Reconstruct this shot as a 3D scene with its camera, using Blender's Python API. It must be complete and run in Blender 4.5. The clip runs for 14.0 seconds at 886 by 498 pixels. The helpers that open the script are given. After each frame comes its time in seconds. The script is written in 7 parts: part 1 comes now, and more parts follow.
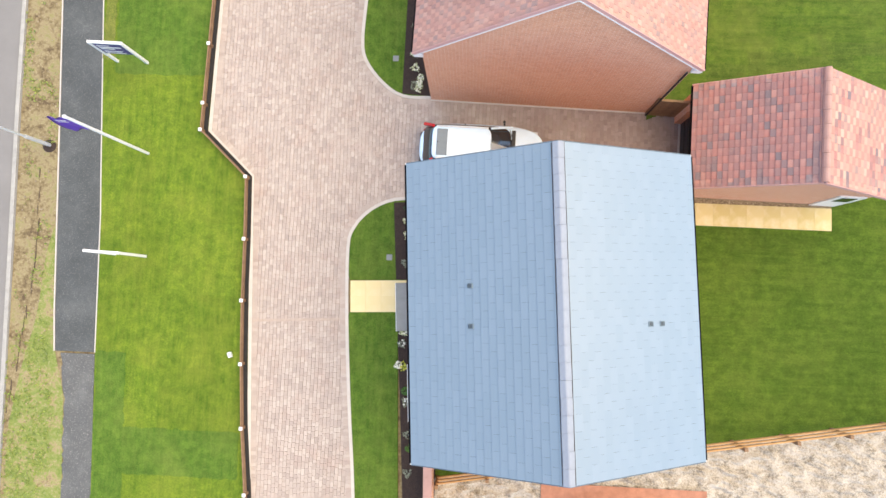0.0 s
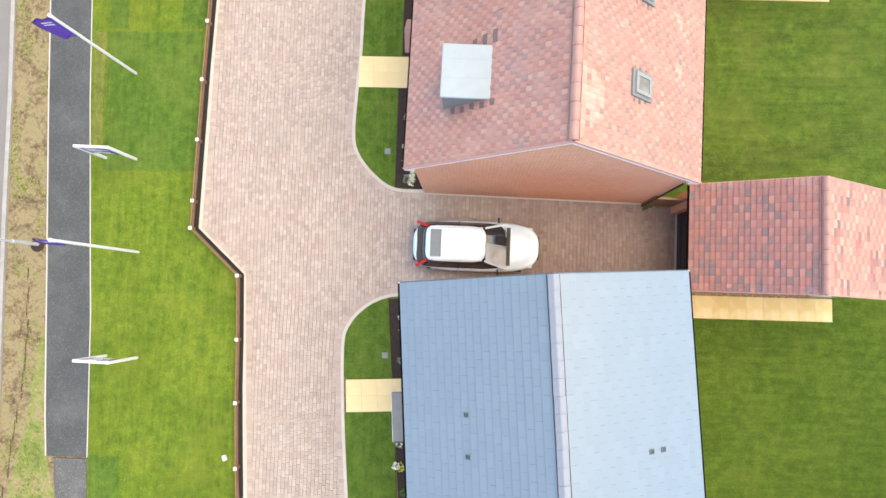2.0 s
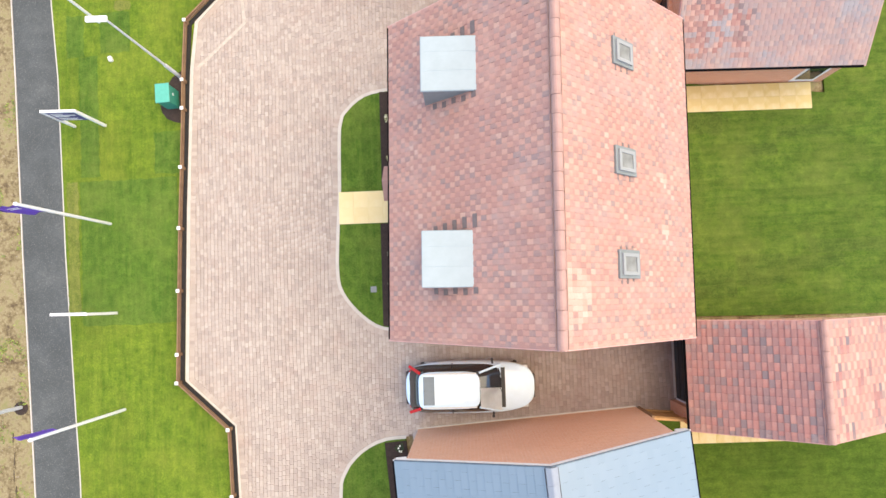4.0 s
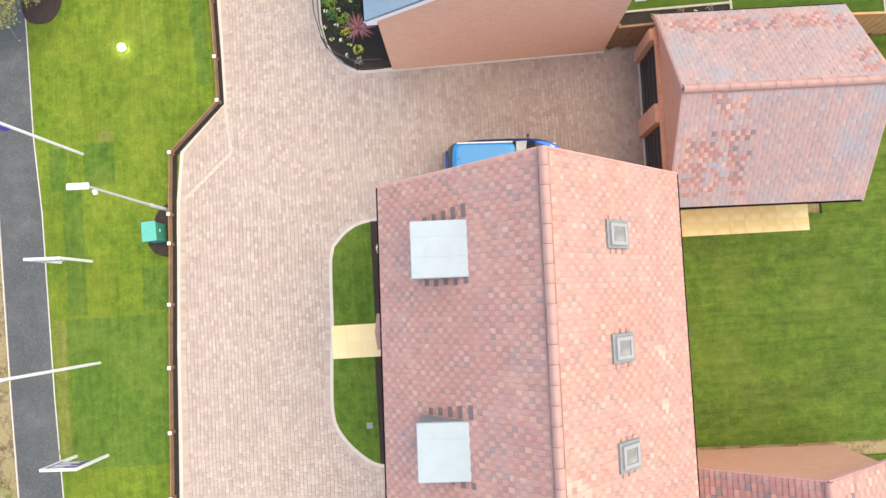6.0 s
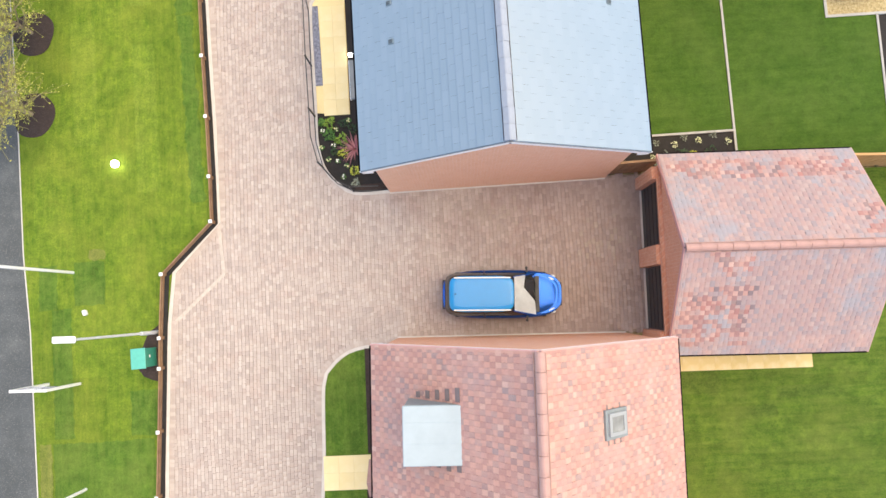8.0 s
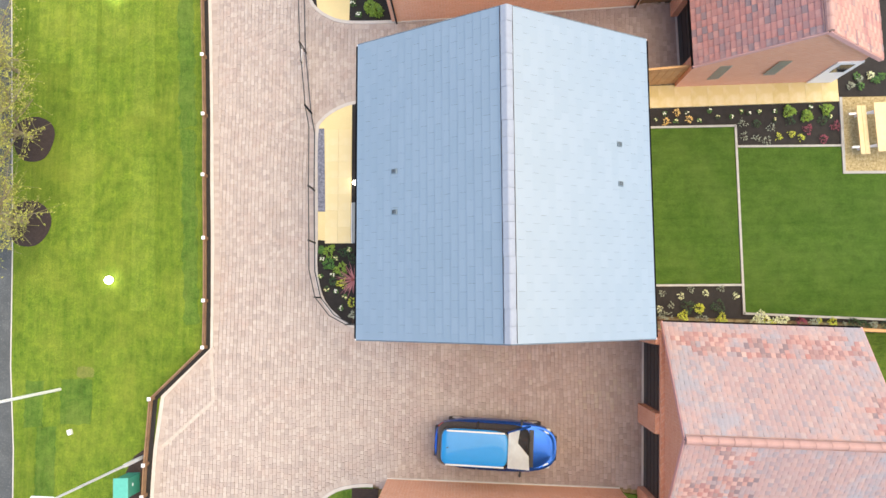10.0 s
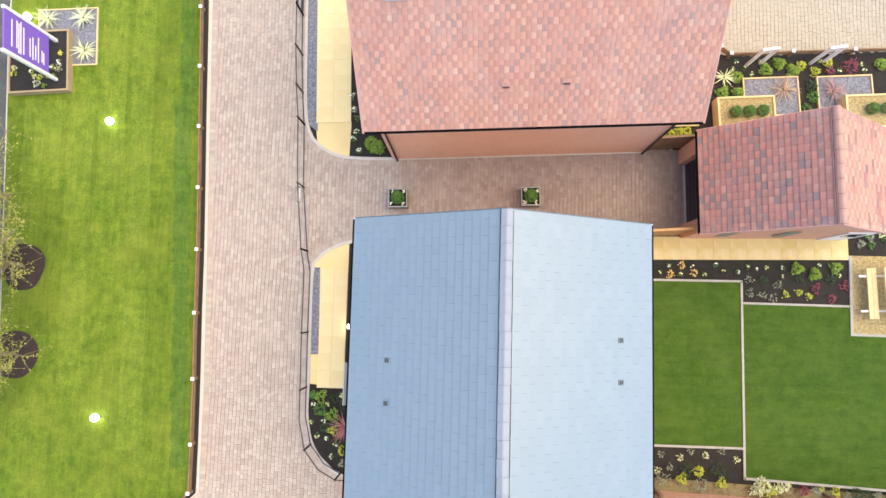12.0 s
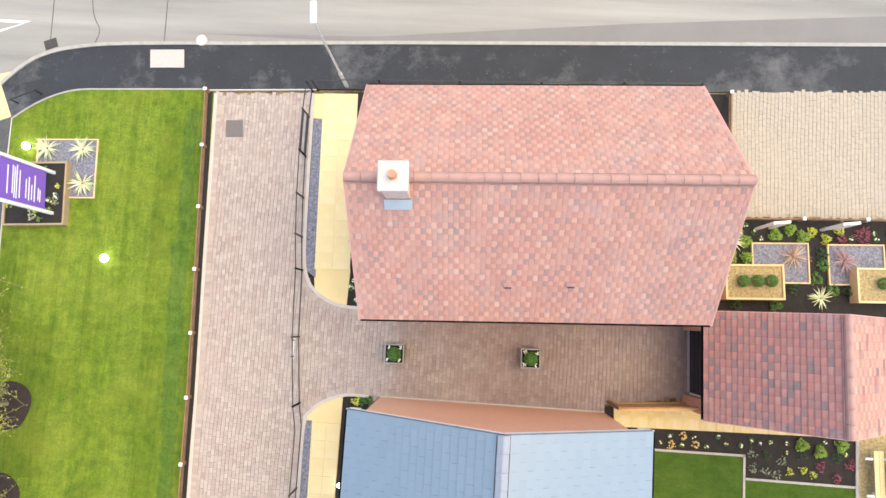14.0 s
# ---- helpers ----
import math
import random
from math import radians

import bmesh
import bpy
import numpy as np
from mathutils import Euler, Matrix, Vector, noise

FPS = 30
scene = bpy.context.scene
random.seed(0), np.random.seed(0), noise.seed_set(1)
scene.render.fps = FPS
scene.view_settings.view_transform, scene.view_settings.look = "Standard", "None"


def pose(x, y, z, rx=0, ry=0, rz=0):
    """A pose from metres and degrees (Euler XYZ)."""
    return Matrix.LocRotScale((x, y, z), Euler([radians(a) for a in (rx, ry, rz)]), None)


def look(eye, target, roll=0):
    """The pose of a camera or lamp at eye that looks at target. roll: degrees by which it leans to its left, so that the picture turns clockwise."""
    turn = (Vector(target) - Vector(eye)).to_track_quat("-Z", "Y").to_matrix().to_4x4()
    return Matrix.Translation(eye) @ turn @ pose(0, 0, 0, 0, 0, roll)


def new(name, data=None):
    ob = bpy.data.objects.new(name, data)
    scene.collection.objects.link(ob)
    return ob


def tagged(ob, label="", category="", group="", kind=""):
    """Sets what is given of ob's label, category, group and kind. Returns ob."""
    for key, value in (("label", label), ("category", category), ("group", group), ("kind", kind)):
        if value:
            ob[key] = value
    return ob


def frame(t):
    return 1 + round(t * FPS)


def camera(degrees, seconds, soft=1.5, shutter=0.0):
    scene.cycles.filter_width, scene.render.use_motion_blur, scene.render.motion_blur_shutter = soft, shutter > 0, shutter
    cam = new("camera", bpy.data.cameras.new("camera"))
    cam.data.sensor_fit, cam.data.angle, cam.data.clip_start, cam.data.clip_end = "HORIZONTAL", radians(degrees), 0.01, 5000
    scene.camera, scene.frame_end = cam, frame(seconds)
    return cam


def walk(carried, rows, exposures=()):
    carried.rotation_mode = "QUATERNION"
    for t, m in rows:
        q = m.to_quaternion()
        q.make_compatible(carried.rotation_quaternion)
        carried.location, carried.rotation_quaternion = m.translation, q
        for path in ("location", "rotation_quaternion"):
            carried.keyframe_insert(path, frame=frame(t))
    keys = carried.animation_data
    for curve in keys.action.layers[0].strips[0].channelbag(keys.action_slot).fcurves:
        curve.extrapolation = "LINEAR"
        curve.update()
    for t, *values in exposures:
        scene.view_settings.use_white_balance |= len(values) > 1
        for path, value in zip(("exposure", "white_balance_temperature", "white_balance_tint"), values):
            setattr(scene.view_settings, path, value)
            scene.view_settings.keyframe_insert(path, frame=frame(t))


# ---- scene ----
cam = camera(70.0, 14.0)
PATH = [
    (0, 0.740, 0.375, 24.014, 4.166, 2.426, 2.272),
    (0.5, 0.793, 0.973, 24.006, 4.324, 2.530, 2.194),
    (1, 0.760, 1.767, 23.989, 4.452, 2.453, 1.945),
    (1.5, 0.738, 2.813, 23.950, 4.355, 2.373, 1.648),
    (2, 0.741, 3.919, 23.923, 4.379, 2.340, 1.131),
    (2.5, 0.749, 5.188, 23.897, 4.215, 2.247, 0.120),
    (3, 0.799, 6.384, 23.882, 4.332, 2.177, -0.876),
    (3.5, 0.903, 7.675, 23.814, 4.360, 2.226, -1.547),
    (4, 1.062, 8.950, 23.746, 4.482, 2.295, -2.808),
    (6.5, 1.553, 15.014, 23.705, 4.434, 2.069, -4.384),
    (7, 1.660, 16.124, 23.671, 4.612, 2.026, -4.398),
    (7.5, 1.764, 17.324, 23.661, 4.685, 1.986, -4.176),
    (8, 1.910, 18.423, 23.632, 5.052, 2.075, -3.547),
    (10.5, 2.233, 25.018, 23.525, 5.011, 1.997, -0.001),
    (11, 2.259, 26.331, 23.490, 5.113, 1.959, 0.033),
    (11.5, 2.322, 27.677, 23.476, 5.202, 2.020, 0.609),
    (12, 2.349, 29.043, 23.459, 5.312, 2.045, 1.516),
    (12.5, 2.311, 30.351, 23.455, 5.635, 2.057, 3.005),
    (13, 2.290, 31.769, 23.468, 5.667, 2.119, 3.712),
    (13.5, 2.270, 33.109, 23.448, 5.930, 2.093, 3.641),
    (14, 2.230, 34.391, 23.445, 6.420, 2.005, 3.710),
]
walk(cam, [(t, pose(x, y, z, rx, ry, rz)) for t, x, y, z, rx, ry, rz in PATH], [(0.0, 1.61), (11.0, 1.61), (13.0, 1.54)])

# ---- world, sun ----
world = bpy.data.worlds.new("sky")
scene.world = world
world.use_nodes = True
SUN_ELEVATION, SUN_AZIMUTH = 66.0, 74.0   # degrees; azimuth clockwise from +y
wn = world.node_tree.nodes
sky = wn.new("ShaderNodeTexSky")
sky.sky_type, sky.sun_disc = "NISHITA", False
sky.sun_elevation, sky.sun_rotation = radians(SUN_ELEVATION), radians(SUN_AZIMUTH)
sky.air_density, sky.dust_density, sky.ozone_density = 1.0, 0.8, 1.0
wn["Background"].inputs["Strength"].default_value = 0.15
world.node_tree.links.new(sky.outputs["Color"], wn["Background"].inputs["Color"])
sun = new("sun", bpy.data.lights.new("sun", "SUN"))
sun.data.energy, sun.data.angle, sun.data.color = 1.62, radians(80), (1.0, 0.715, 0.25)
sun.matrix_world = look((math.sin(radians(SUN_AZIMUTH)) * math.cos(radians(SUN_ELEVATION)) * 60,
                         math.cos(radians(SUN_AZIMUTH)) * math.cos(radians(SUN_ELEVATION)) * 60,
                         math.sin(radians(SUN_ELEVATION)) * 60), (0, 0, 0))


# ---- materials ----
class Nodes:
    """A small builder for one node material."""

    def __init__(self, name, rough=0.8, metal=0.0):
        self.mat = bpy.data.materials.new(name)
        self.mat.use_nodes = True
        self.tree = self.mat.node_tree
        self.out = self.tree.nodes["Principled BSDF"]
        self.out.inputs["Roughness"].default_value = rough
        self.out.inputs["Metallic"].default_value = metal
        self.coord = self.tree.nodes.new("ShaderNodeTexCoord").outputs["Object"]

    def put(self, socket, value):
        if isinstance(value, bpy.types.NodeSocket):
            self.tree.links.new(value, socket)
        else:
            socket.default_value = value

    def node(self, kind, **values):
        n = self.tree.nodes.new(kind)
        for key, value in values.items():
            self.put(n.inputs[key], value)
        return n

    def scaled(self, sx, sy, sz, vector=None):
        n = self.tree.nodes.new("ShaderNodeMapping")
        n.inputs["Scale"].default_value = (sx, sy, sz)
        self.put(n.inputs["Vector"], vector or self.coord)
        return n.outputs["Vector"]

    def noise(self, scale, detail=4.0, rough=0.6, vector=None):
        return self.node("ShaderNodeTexNoise", Vector=vector or self.coord, Scale=scale, Detail=detail, Roughness=rough).outputs["Fac"]

    def ramp(self, fac, stops):
        n = self.tree.nodes.new("ShaderNodeValToRGB")
        ramp = n.color_ramp
        while len(ramp.elements) < len(stops):
            ramp.elements.new(0.5)
        for e, (at, colour) in zip(ramp.elements, stops):
            e.position, e.color = at, (*colour, 1)
        self.put(n.inputs["Fac"], fac)
        return n.outputs["Color"]

    def mix(self, a, b, fac, blend="MIX"):
        n = self.tree.nodes.new("ShaderNodeMix")
        n.data_type, n.blend_type = "RGBA", blend
        self.put(n.inputs[0], fac)
        self.put(n.inputs[6], a if isinstance(a, bpy.types.NodeSocket) else (*a, 1))
        self.put(n.inputs[7], b if isinstance(b, bpy.types.NodeSocket) else (*b, 1))
        return n.outputs[2]

    def math(self, op, a, b=0.0):
        n = self.tree.nodes.new("ShaderNodeMath")
        n.operation = op
        self.put(n.inputs[0], a)
        self.put(n.inputs[1], b)
        return n.outputs[0]

    def pieces(self, joined):
        """A random number for each piece: by object, or by island where pieces are joined."""
        if joined:
            return self.tree.nodes.new("ShaderNodeNewGeometry").outputs["Random Per Island"]
        return self.tree.nodes.new("ShaderNodeObjectInfo").outputs["Random"]

    def bump(self, height, strength=0.3, distance=0.01):
        n = self.node("ShaderNodeBump", Height=height, Strength=strength, Distance=distance)
        self.put(self.out.inputs["Normal"], n.outputs["Normal"])

    def done(self, colour, rough=None):
        self.put(self.out.inputs["Base Color"], colour if isinstance(colour, bpy.types.NodeSocket) else (*colour, 1))
        if rough is not None:
            self.put(self.out.inputs["Roughness"], rough)
        return self.mat


def plain(name, colour, rough=0.6, metal=0.0, vary=0.15, scale=9.0):
    """Paint, plastic or metal with faint mottling."""
    n = Nodes(name, rough, metal)
    dark = tuple(c * (1 - vary) for c in colour)
    c = n.ramp(n.noise(scale, 5), [(0.3, dark), (0.7, colour)])
    n.bump(n.noise(scale * 12, 2), 0.08, 0.003)
    return n.done(c)


def grass_material(name, light, dark, straw, rolls=(1.1, 2.6), run=(7, 0.7), patch=0.6):
    """Mown turf: clumpy blades, laid rolls of differing green, faint mowing streaks and dry flecks."""
    n = Nodes(name, 0.95)
    n.out.inputs["Specular IOR Level"].default_value = 0.08
    clumps = n.noise(13, 6, 0.78)
    c = n.ramp(n.mix(clumps, n.noise(2.6, 5, 0.7), 0.55), [(0.36, tuple(0.6 * v for v in dark)), (0.47, dark), (0.60, light)])
    roll = n.tree.nodes.new("ShaderNodeTexBrick")
    roll.offset = 0.37
    for key, value in (("Scale", 1.0), ("Mortar Size", 0.003), ("Brick Width", rolls[0]), ("Row Height", rolls[1]), ("Color1", (0, 0, 0, 1)), ("Color2", (1, 1, 1, 1)),
                       ("Mortar", (0.4, 0.4, 0.4, 1)), ("Bias", -0.35)):
        roll.inputs[key].default_value = value
    bent = n.mix(n.coord, n.node("ShaderNodeTexNoise", Vector=n.coord, Scale=1.5).outputs["Color"], 0.06)
    n.put(roll.inputs["Vector"], bent)
    c = n.mix(c, tuple(0.55 * v for v in dark), n.math("MULTIPLY", roll.outputs["Color"], patch))
    streak = n.noise(1.0, 5, 0.7, n.scaled(run[0], run[1], 1))
    c = n.mix(c, n.ramp(streak, [(0.35, tuple(0.7 * v for v in dark)), (0.68, straw)]), 0.26)
    big = n.noise(0.5, 5, 0.65)
    c = n.mix(c, straw, n.math("MULTIPLY", n.ramp(big, [(0.46, (0, 0, 0)), (0.68, (1, 1, 1))]), 0.3))
    c = n.mix(c, straw, n.math("MULTIPLY", n.ramp(n.noise(34, 3, 0.7), [(0.54, (0, 0, 0)), (0.68, (1, 1, 1))]), 0.45))
    c = n.mix(c, (0.012, 0.03, 0.004), n.math("MULTIPLY", n.ramp(n.noise(46, 3, 0.75), [(0.36, (1, 1, 1)), (0.50, (0, 0, 0))]), 0.45))
    n.bump(n.mix(clumps, n.noise(80, 2), 0.5), 0.9, 0.04)
    return n.done(c)


def brick_material(name, first=(0.585, 0.255, 0.145), second=(0.685, 0.33, 0.20), wash=(0.625, 0.34, 0.215)):
    n = Nodes(name, 0.85)
    sep = n.node("ShaderNodeSeparateXYZ", Vector=n.coord)
    along = n.math("ADD", sep.outputs["X"], sep.outputs["Y"])
    v = n.node("ShaderNodeCombineXYZ", X=along, Y=sep.outputs["Z"]).outputs["Vector"]
    t = n.tree.nodes.new("ShaderNodeTexBrick")
    for key, value in (("Scale", 1.0), ("Mortar Size", 0.008), ("Brick Width", 0.225), ("Row Height", 0.075), ("Mortar Smooth", 0.2),
                       ("Color1", (*first, 1)), ("Color2", (*second, 1)), ("Mortar", (0.74, 0.56, 0.44, 1))):
        t.inputs[key].default_value = value
    n.put(t.inputs["Vector"], v)
    c = n.mix(t.outputs["Color"], wash, n.math("MULTIPLY", n.noise(1.1, 5), 0.5))
    c = n.mix(c, (0.25, 0.09, 0.06), n.math("MULTIPLY", n.ramp(n.noise(14, 3), [(0.55, (0, 0, 0)), (0.75, (1, 1, 1))]), 0.4))
    n.bump(n.math("SUBTRACT", 1.0, t.outputs["Fac"]), 0.5, 0.008)
    return n.done(c)


def tile_material(name, stops, joined, patch=0.3, rough=0.75, shuffle=False):
    n = Nodes(name, rough)
    r = n.pieces(joined)
    if shuffle:
        r = n.math("FRACT", n.math("MULTIPLY", r, 7.31))
    c = n.ramp(r, stops)
    c = n.mix(c, (0.60, 0.37, 0.29), n.math("MULTIPLY", n.ramp(n.noise(1.6, 5, 0.7), [(0.45, (0, 0, 0)), (0.75, (1, 1, 1))]), 0.4))
    c = n.mix(c, (0.26, 0.27, 0.305), n.math("MULTIPLY", n.ramp(n.noise(0.9, 5, 0.7), [(0.47, (0, 0, 0)), (0.62, (1, 1, 1))]), patch))
    c = n.mix(c, (0.12, 0.07, 0.06), n.math("MULTIPLY", n.ramp(n.noise(40, 3), [(0.5, (0, 0, 0)), (0.8, (1, 1, 1))]), 0.35))
    n.bump(n.noise(150, 2), 0.25, 0.004)
    return n.done(c)


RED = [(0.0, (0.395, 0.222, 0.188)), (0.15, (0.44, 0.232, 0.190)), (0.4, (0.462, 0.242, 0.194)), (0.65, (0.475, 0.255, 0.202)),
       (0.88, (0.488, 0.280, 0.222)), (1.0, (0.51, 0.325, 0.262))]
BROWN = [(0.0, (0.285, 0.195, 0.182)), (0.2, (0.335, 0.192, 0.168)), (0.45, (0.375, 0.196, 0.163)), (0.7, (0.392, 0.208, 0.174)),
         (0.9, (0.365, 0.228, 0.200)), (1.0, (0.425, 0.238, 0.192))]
DEEP = [(0.0, (0.199, 0.136, 0.142)), (0.16, (0.272, 0.143, 0.137)), (0.32, (0.349, 0.150, 0.133)), (0.5, (0.315, 0.153, 0.141)),
        (0.7, (0.369, 0.161, 0.141)), (0.88, (0.335, 0.176, 0.164)), (1.0, (0.398, 0.202, 0.174))]
DUSK = [(0.0, (0.171, 0.134, 0.148)), (0.25, (0.221, 0.144, 0.148)), (0.5, (0.309, 0.145, 0.133)), (0.75, (0.260, 0.150, 0.148)), (1.0, (0.348, 0.160, 0.142))]
MAUVE = [(0, (0.276, 0.228, 0.235)), (0.12, (0.317, 0.228, 0.225)), (0.3, (0.350, 0.233, 0.220)), (0.5, (0.336, 0.242, 0.235)), (0.7, (0.368, 0.242, 0.220)), (0.88, (0.350, 0.267, 0.255)), (1, (0.386, 0.281, 0.255))]
HAZE = [(0.0, (0.25, 0.215, 0.23)), (0.25, (0.285, 0.215, 0.22)), (0.5, (0.335, 0.22, 0.21)), (0.75, (0.31, 0.235, 0.23)), (1.0, (0.36, 0.24, 0.22))]
RUSSET = [(0.0, (0.240, 0.171, 0.166)), (0.2, (0.335, 0.190, 0.175)), (0.5, (0.375, 0.209, 0.185)), (0.8, (0.410, 0.242, 0.213)), (1.0, (0.470, 0.328, 0.286))]
LIME = [(0.0, (0.46, 0.275, 0.22)), (0.5, (0.49, 0.325, 0.265)), (1.0, (0.52, 0.38, 0.32))]
TILES = {}
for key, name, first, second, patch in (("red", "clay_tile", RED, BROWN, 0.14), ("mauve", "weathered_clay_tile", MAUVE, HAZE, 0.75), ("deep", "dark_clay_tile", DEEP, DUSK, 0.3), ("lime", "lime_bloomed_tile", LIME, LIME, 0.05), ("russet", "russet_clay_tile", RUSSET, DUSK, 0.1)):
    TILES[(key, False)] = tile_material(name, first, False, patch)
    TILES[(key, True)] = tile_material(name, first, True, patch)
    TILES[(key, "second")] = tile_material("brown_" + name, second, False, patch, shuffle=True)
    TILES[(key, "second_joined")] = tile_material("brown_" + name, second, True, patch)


def slate_material(joined):
    n = Nodes("slate", 0.3)
    n.out.inputs["Specular IOR Level"].default_value = 1.0
    r = n.pieces(joined)
    c = n.ramp(r, [(0.0, (0.162, 0.220, 0.272)), (0.5, (0.170, 0.228, 0.282)), (1.0, (0.178, 0.236, 0.292))])
    c = n.mix(c, (0.172, 0.232, 0.290), n.math("MULTIPLY", n.noise(1.3, 5), 0.35))
    c = n.mix(c, (0.150, 0.202, 0.262), n.math("MULTIPLY", n.ramp(n.noise(0.7, 5, 0.65), [(0.5, (0, 0, 0)), (0.75, (1, 1, 1))]), 0.35))
    n.bump(n.noise(60, 4), 0.10, 0.004)
    return n.done(c, n.math("ADD", 0.24, n.math("MULTIPLY", n.noise(5, 4), 0.16)))


# course-line shadow put into a dark edge tone; the verge trim shares it
SLATE_EDGE = plain("slate_dark_edge", (0.10, 0.135, 0.175), 0.6, vary=0.3, scale=3)
TILES.update({("slate", j): slate_material(j) for j in (False, True)})
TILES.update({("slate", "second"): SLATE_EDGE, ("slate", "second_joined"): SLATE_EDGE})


def court_material(joined):
    n = Nodes("buff_sett", 0.88)
    c = n.ramp(n.pieces(joined), [(0.0, (0.355, 0.312, 0.252)), (0.5, (0.375, 0.332, 0.268)), (1.0, (0.392, 0.352, 0.288))])
    c = n.mix(c, (0.405, 0.365, 0.30), n.math("MULTIPLY", n.noise(0.5, 5, 0.65), 0.5))
    n.bump(n.noise(70, 3), 0.3, 0.004)
    return n.done(c)


COURT_SETTS = {j: court_material(j) for j in (False, True)}


def paver_material(joined):
    n = Nodes("paving_sett", 0.85)
    r = n.pieces(joined)
    c = n.ramp(r, [(0.0, (0.300, 0.252, 0.226)), (0.2, (0.350, 0.295, 0.262)), (0.5, (0.385, 0.327, 0.291)), (0.8, (0.415, 0.354, 0.315)), (1.0, (0.455, 0.397, 0.356))])
    c = n.mix(c, (0.417, 0.362, 0.319), n.math("MULTIPLY", n.noise(0.35, 5, 0.6), 0.55))
    c = n.mix(c, (0.367, 0.247, 0.200), n.math("MULTIPLY", n.ramp(n.noise(1.1, 5, 0.75), [(0.5, (0, 0, 0)), (0.72, (1, 1, 1))]), 0.35))
    c = n.mix(c, (0.224, 0.163, 0.129), n.math("MULTIPLY", n.ramp(n.noise(3, 5, 0.7), [(0.52, (0, 0, 0)), (0.8, (1, 1, 1))]), 0.35))
    c = n.mix(c, (0.160, 0.117, 0.104), n.math("MULTIPLY", n.ramp(n.noise(9, 4, 0.7), [(0.6, (0, 0, 0)), (0.72, (1, 1, 1))]), 0.3))
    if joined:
        # noise-edged blotches, darker towards the east, in the yards between the houses
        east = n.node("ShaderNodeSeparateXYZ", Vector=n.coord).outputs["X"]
        yard_blotch = n.math("ADD", n.math("MULTIPLY", east, 0.085), n.math("MULTIPLY", n.noise(0.55, 5, 0.65), 0.9))
        c = n.mix(c, (0.70, 0.64, 0.695), n.math("MULTIPLY", n.ramp(yard_blotch, [(0.38, (0, 0, 0)), (0.85, (1, 1, 1))]), 0.85), "MULTIPLY")
    n.bump(n.noise(70, 3), 0.4, 0.004)
    return n.done(c)


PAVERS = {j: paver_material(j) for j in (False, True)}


def ground_mix(name, rough, stops, scale, fine, bump=0.6, fleck=None, fleck_amount=0.5, fleck_scale=30):
    n = Nodes(name, rough)
    c = n.ramp(n.mix(n.noise(scale, 6, 0.65), n.noise(fine, 3, 0.6), 0.4), stops)
    if fleck:
        c = n.mix(c, fleck, n.math("MULTIPLY", n.ramp(n.noise(fleck_scale, 3, 0.7), [(0.58, (0, 0, 0)), (0.66, (1, 1, 1))]), fleck_amount))
    n.bump(n.noise(fine, 4), bump, 0.02)
    return n.done(c)


LAWN = grass_material("lawn", (0.189, 0.285, 0.026), (0.089, 0.170, 0.018), (0.299, 0.324, 0.050))
LAWN_BRIGHT = grass_material("bright_turf", (0.214, 0.310, 0.030), (0.109, 0.194, 0.022), (0.323, 0.354, 0.060), patch=0.35)
LAWN_NEW = grass_material("new_turf", (0.125, 0.228, 0.03), (0.065, 0.142, 0.02), (0.21, 0.26, 0.055), patch=0.3)
LAWN_DRY = grass_material("dry_turf", (0.225, 0.265, 0.05), (0.12, 0.165, 0.03), (0.33, 0.31, 0.10), patch=0.3)
LAWN_DAMP = grass_material("damp_turf", (0.116, 0.182, 0.030), (0.055, 0.107, 0.019), (0.182, 0.210, 0.049), (1.9, 0.42), (0.6, 6), 0.3)
LAWN_BACK = grass_material("back_lawn", (0.124, 0.202, 0.026), (0.057, 0.121, 0.017), (0.197, 0.222, 0.054), (1.9, 0.42), (0.6, 6), 0.5)
LAWN_LUSH = grass_material("fresh_lawn", (0.096, 0.160, 0.019), (0.050, 0.098, 0.012), (0.148, 0.192, 0.033), (3.2, 1.4), (0.6, 5), 0.35)
LAWN_FINE = grass_material("show_lawn", (0.076, 0.142, 0.020), (0.047, 0.104, 0.015), (0.108, 0.160, 0.036), (6, 1.3), (0.7, 4), 0.2)
VERGE = ground_mix("rough_verge", 0.95, [(0.36, (0.085, 0.058, 0.032)), (0.46, (0.18, 0.14, 0.07)), (0.53, (0.26, 0.215, 0.12)), (0.62, (0.20, 0.195, 0.07))], 1.3, 7, 1.0, (0.36, 0.30, 0.20), 0.5, 14)
TARMAC = ground_mix("tarmac", 0.85, [(0.3, (0.044, 0.050, 0.052)), (0.52, (0.068, 0.076, 0.079)), (0.75, (0.125, 0.135, 0.137))], 0.8, 30, 0.6, (0.36, 0.36, 0.35), 0.4, 26)
n = Nodes("new_tarmac", 0.8)
c = n.ramp(n.mix(n.noise(0.8, 6, 0.65), n.noise(60, 3), 0.4), [(0.3, (0.018, 0.021, 0.026)), (0.6, (0.028, 0.033, 0.040)), (0.8, (0.06, 0.068, 0.078))])
c = n.mix(c, (0.19, 0.195, 0.20), n.math("MULTIPLY", n.ramp(n.noise(0.42, 6, 0.72), [(0.52, (0, 0, 0)), (0.72, (1, 1, 1))]), 0.55))
c = n.mix(c, (0.30, 0.30, 0.30), n.math("MULTIPLY", n.ramp(n.noise(9, 3, 0.7), [(0.66, (0, 0, 0)), (0.72, (1, 1, 1))]), 0.35))
n.bump(n.noise(60, 4), 0.5, 0.02)
TARMAC_NEW = n.done(c)
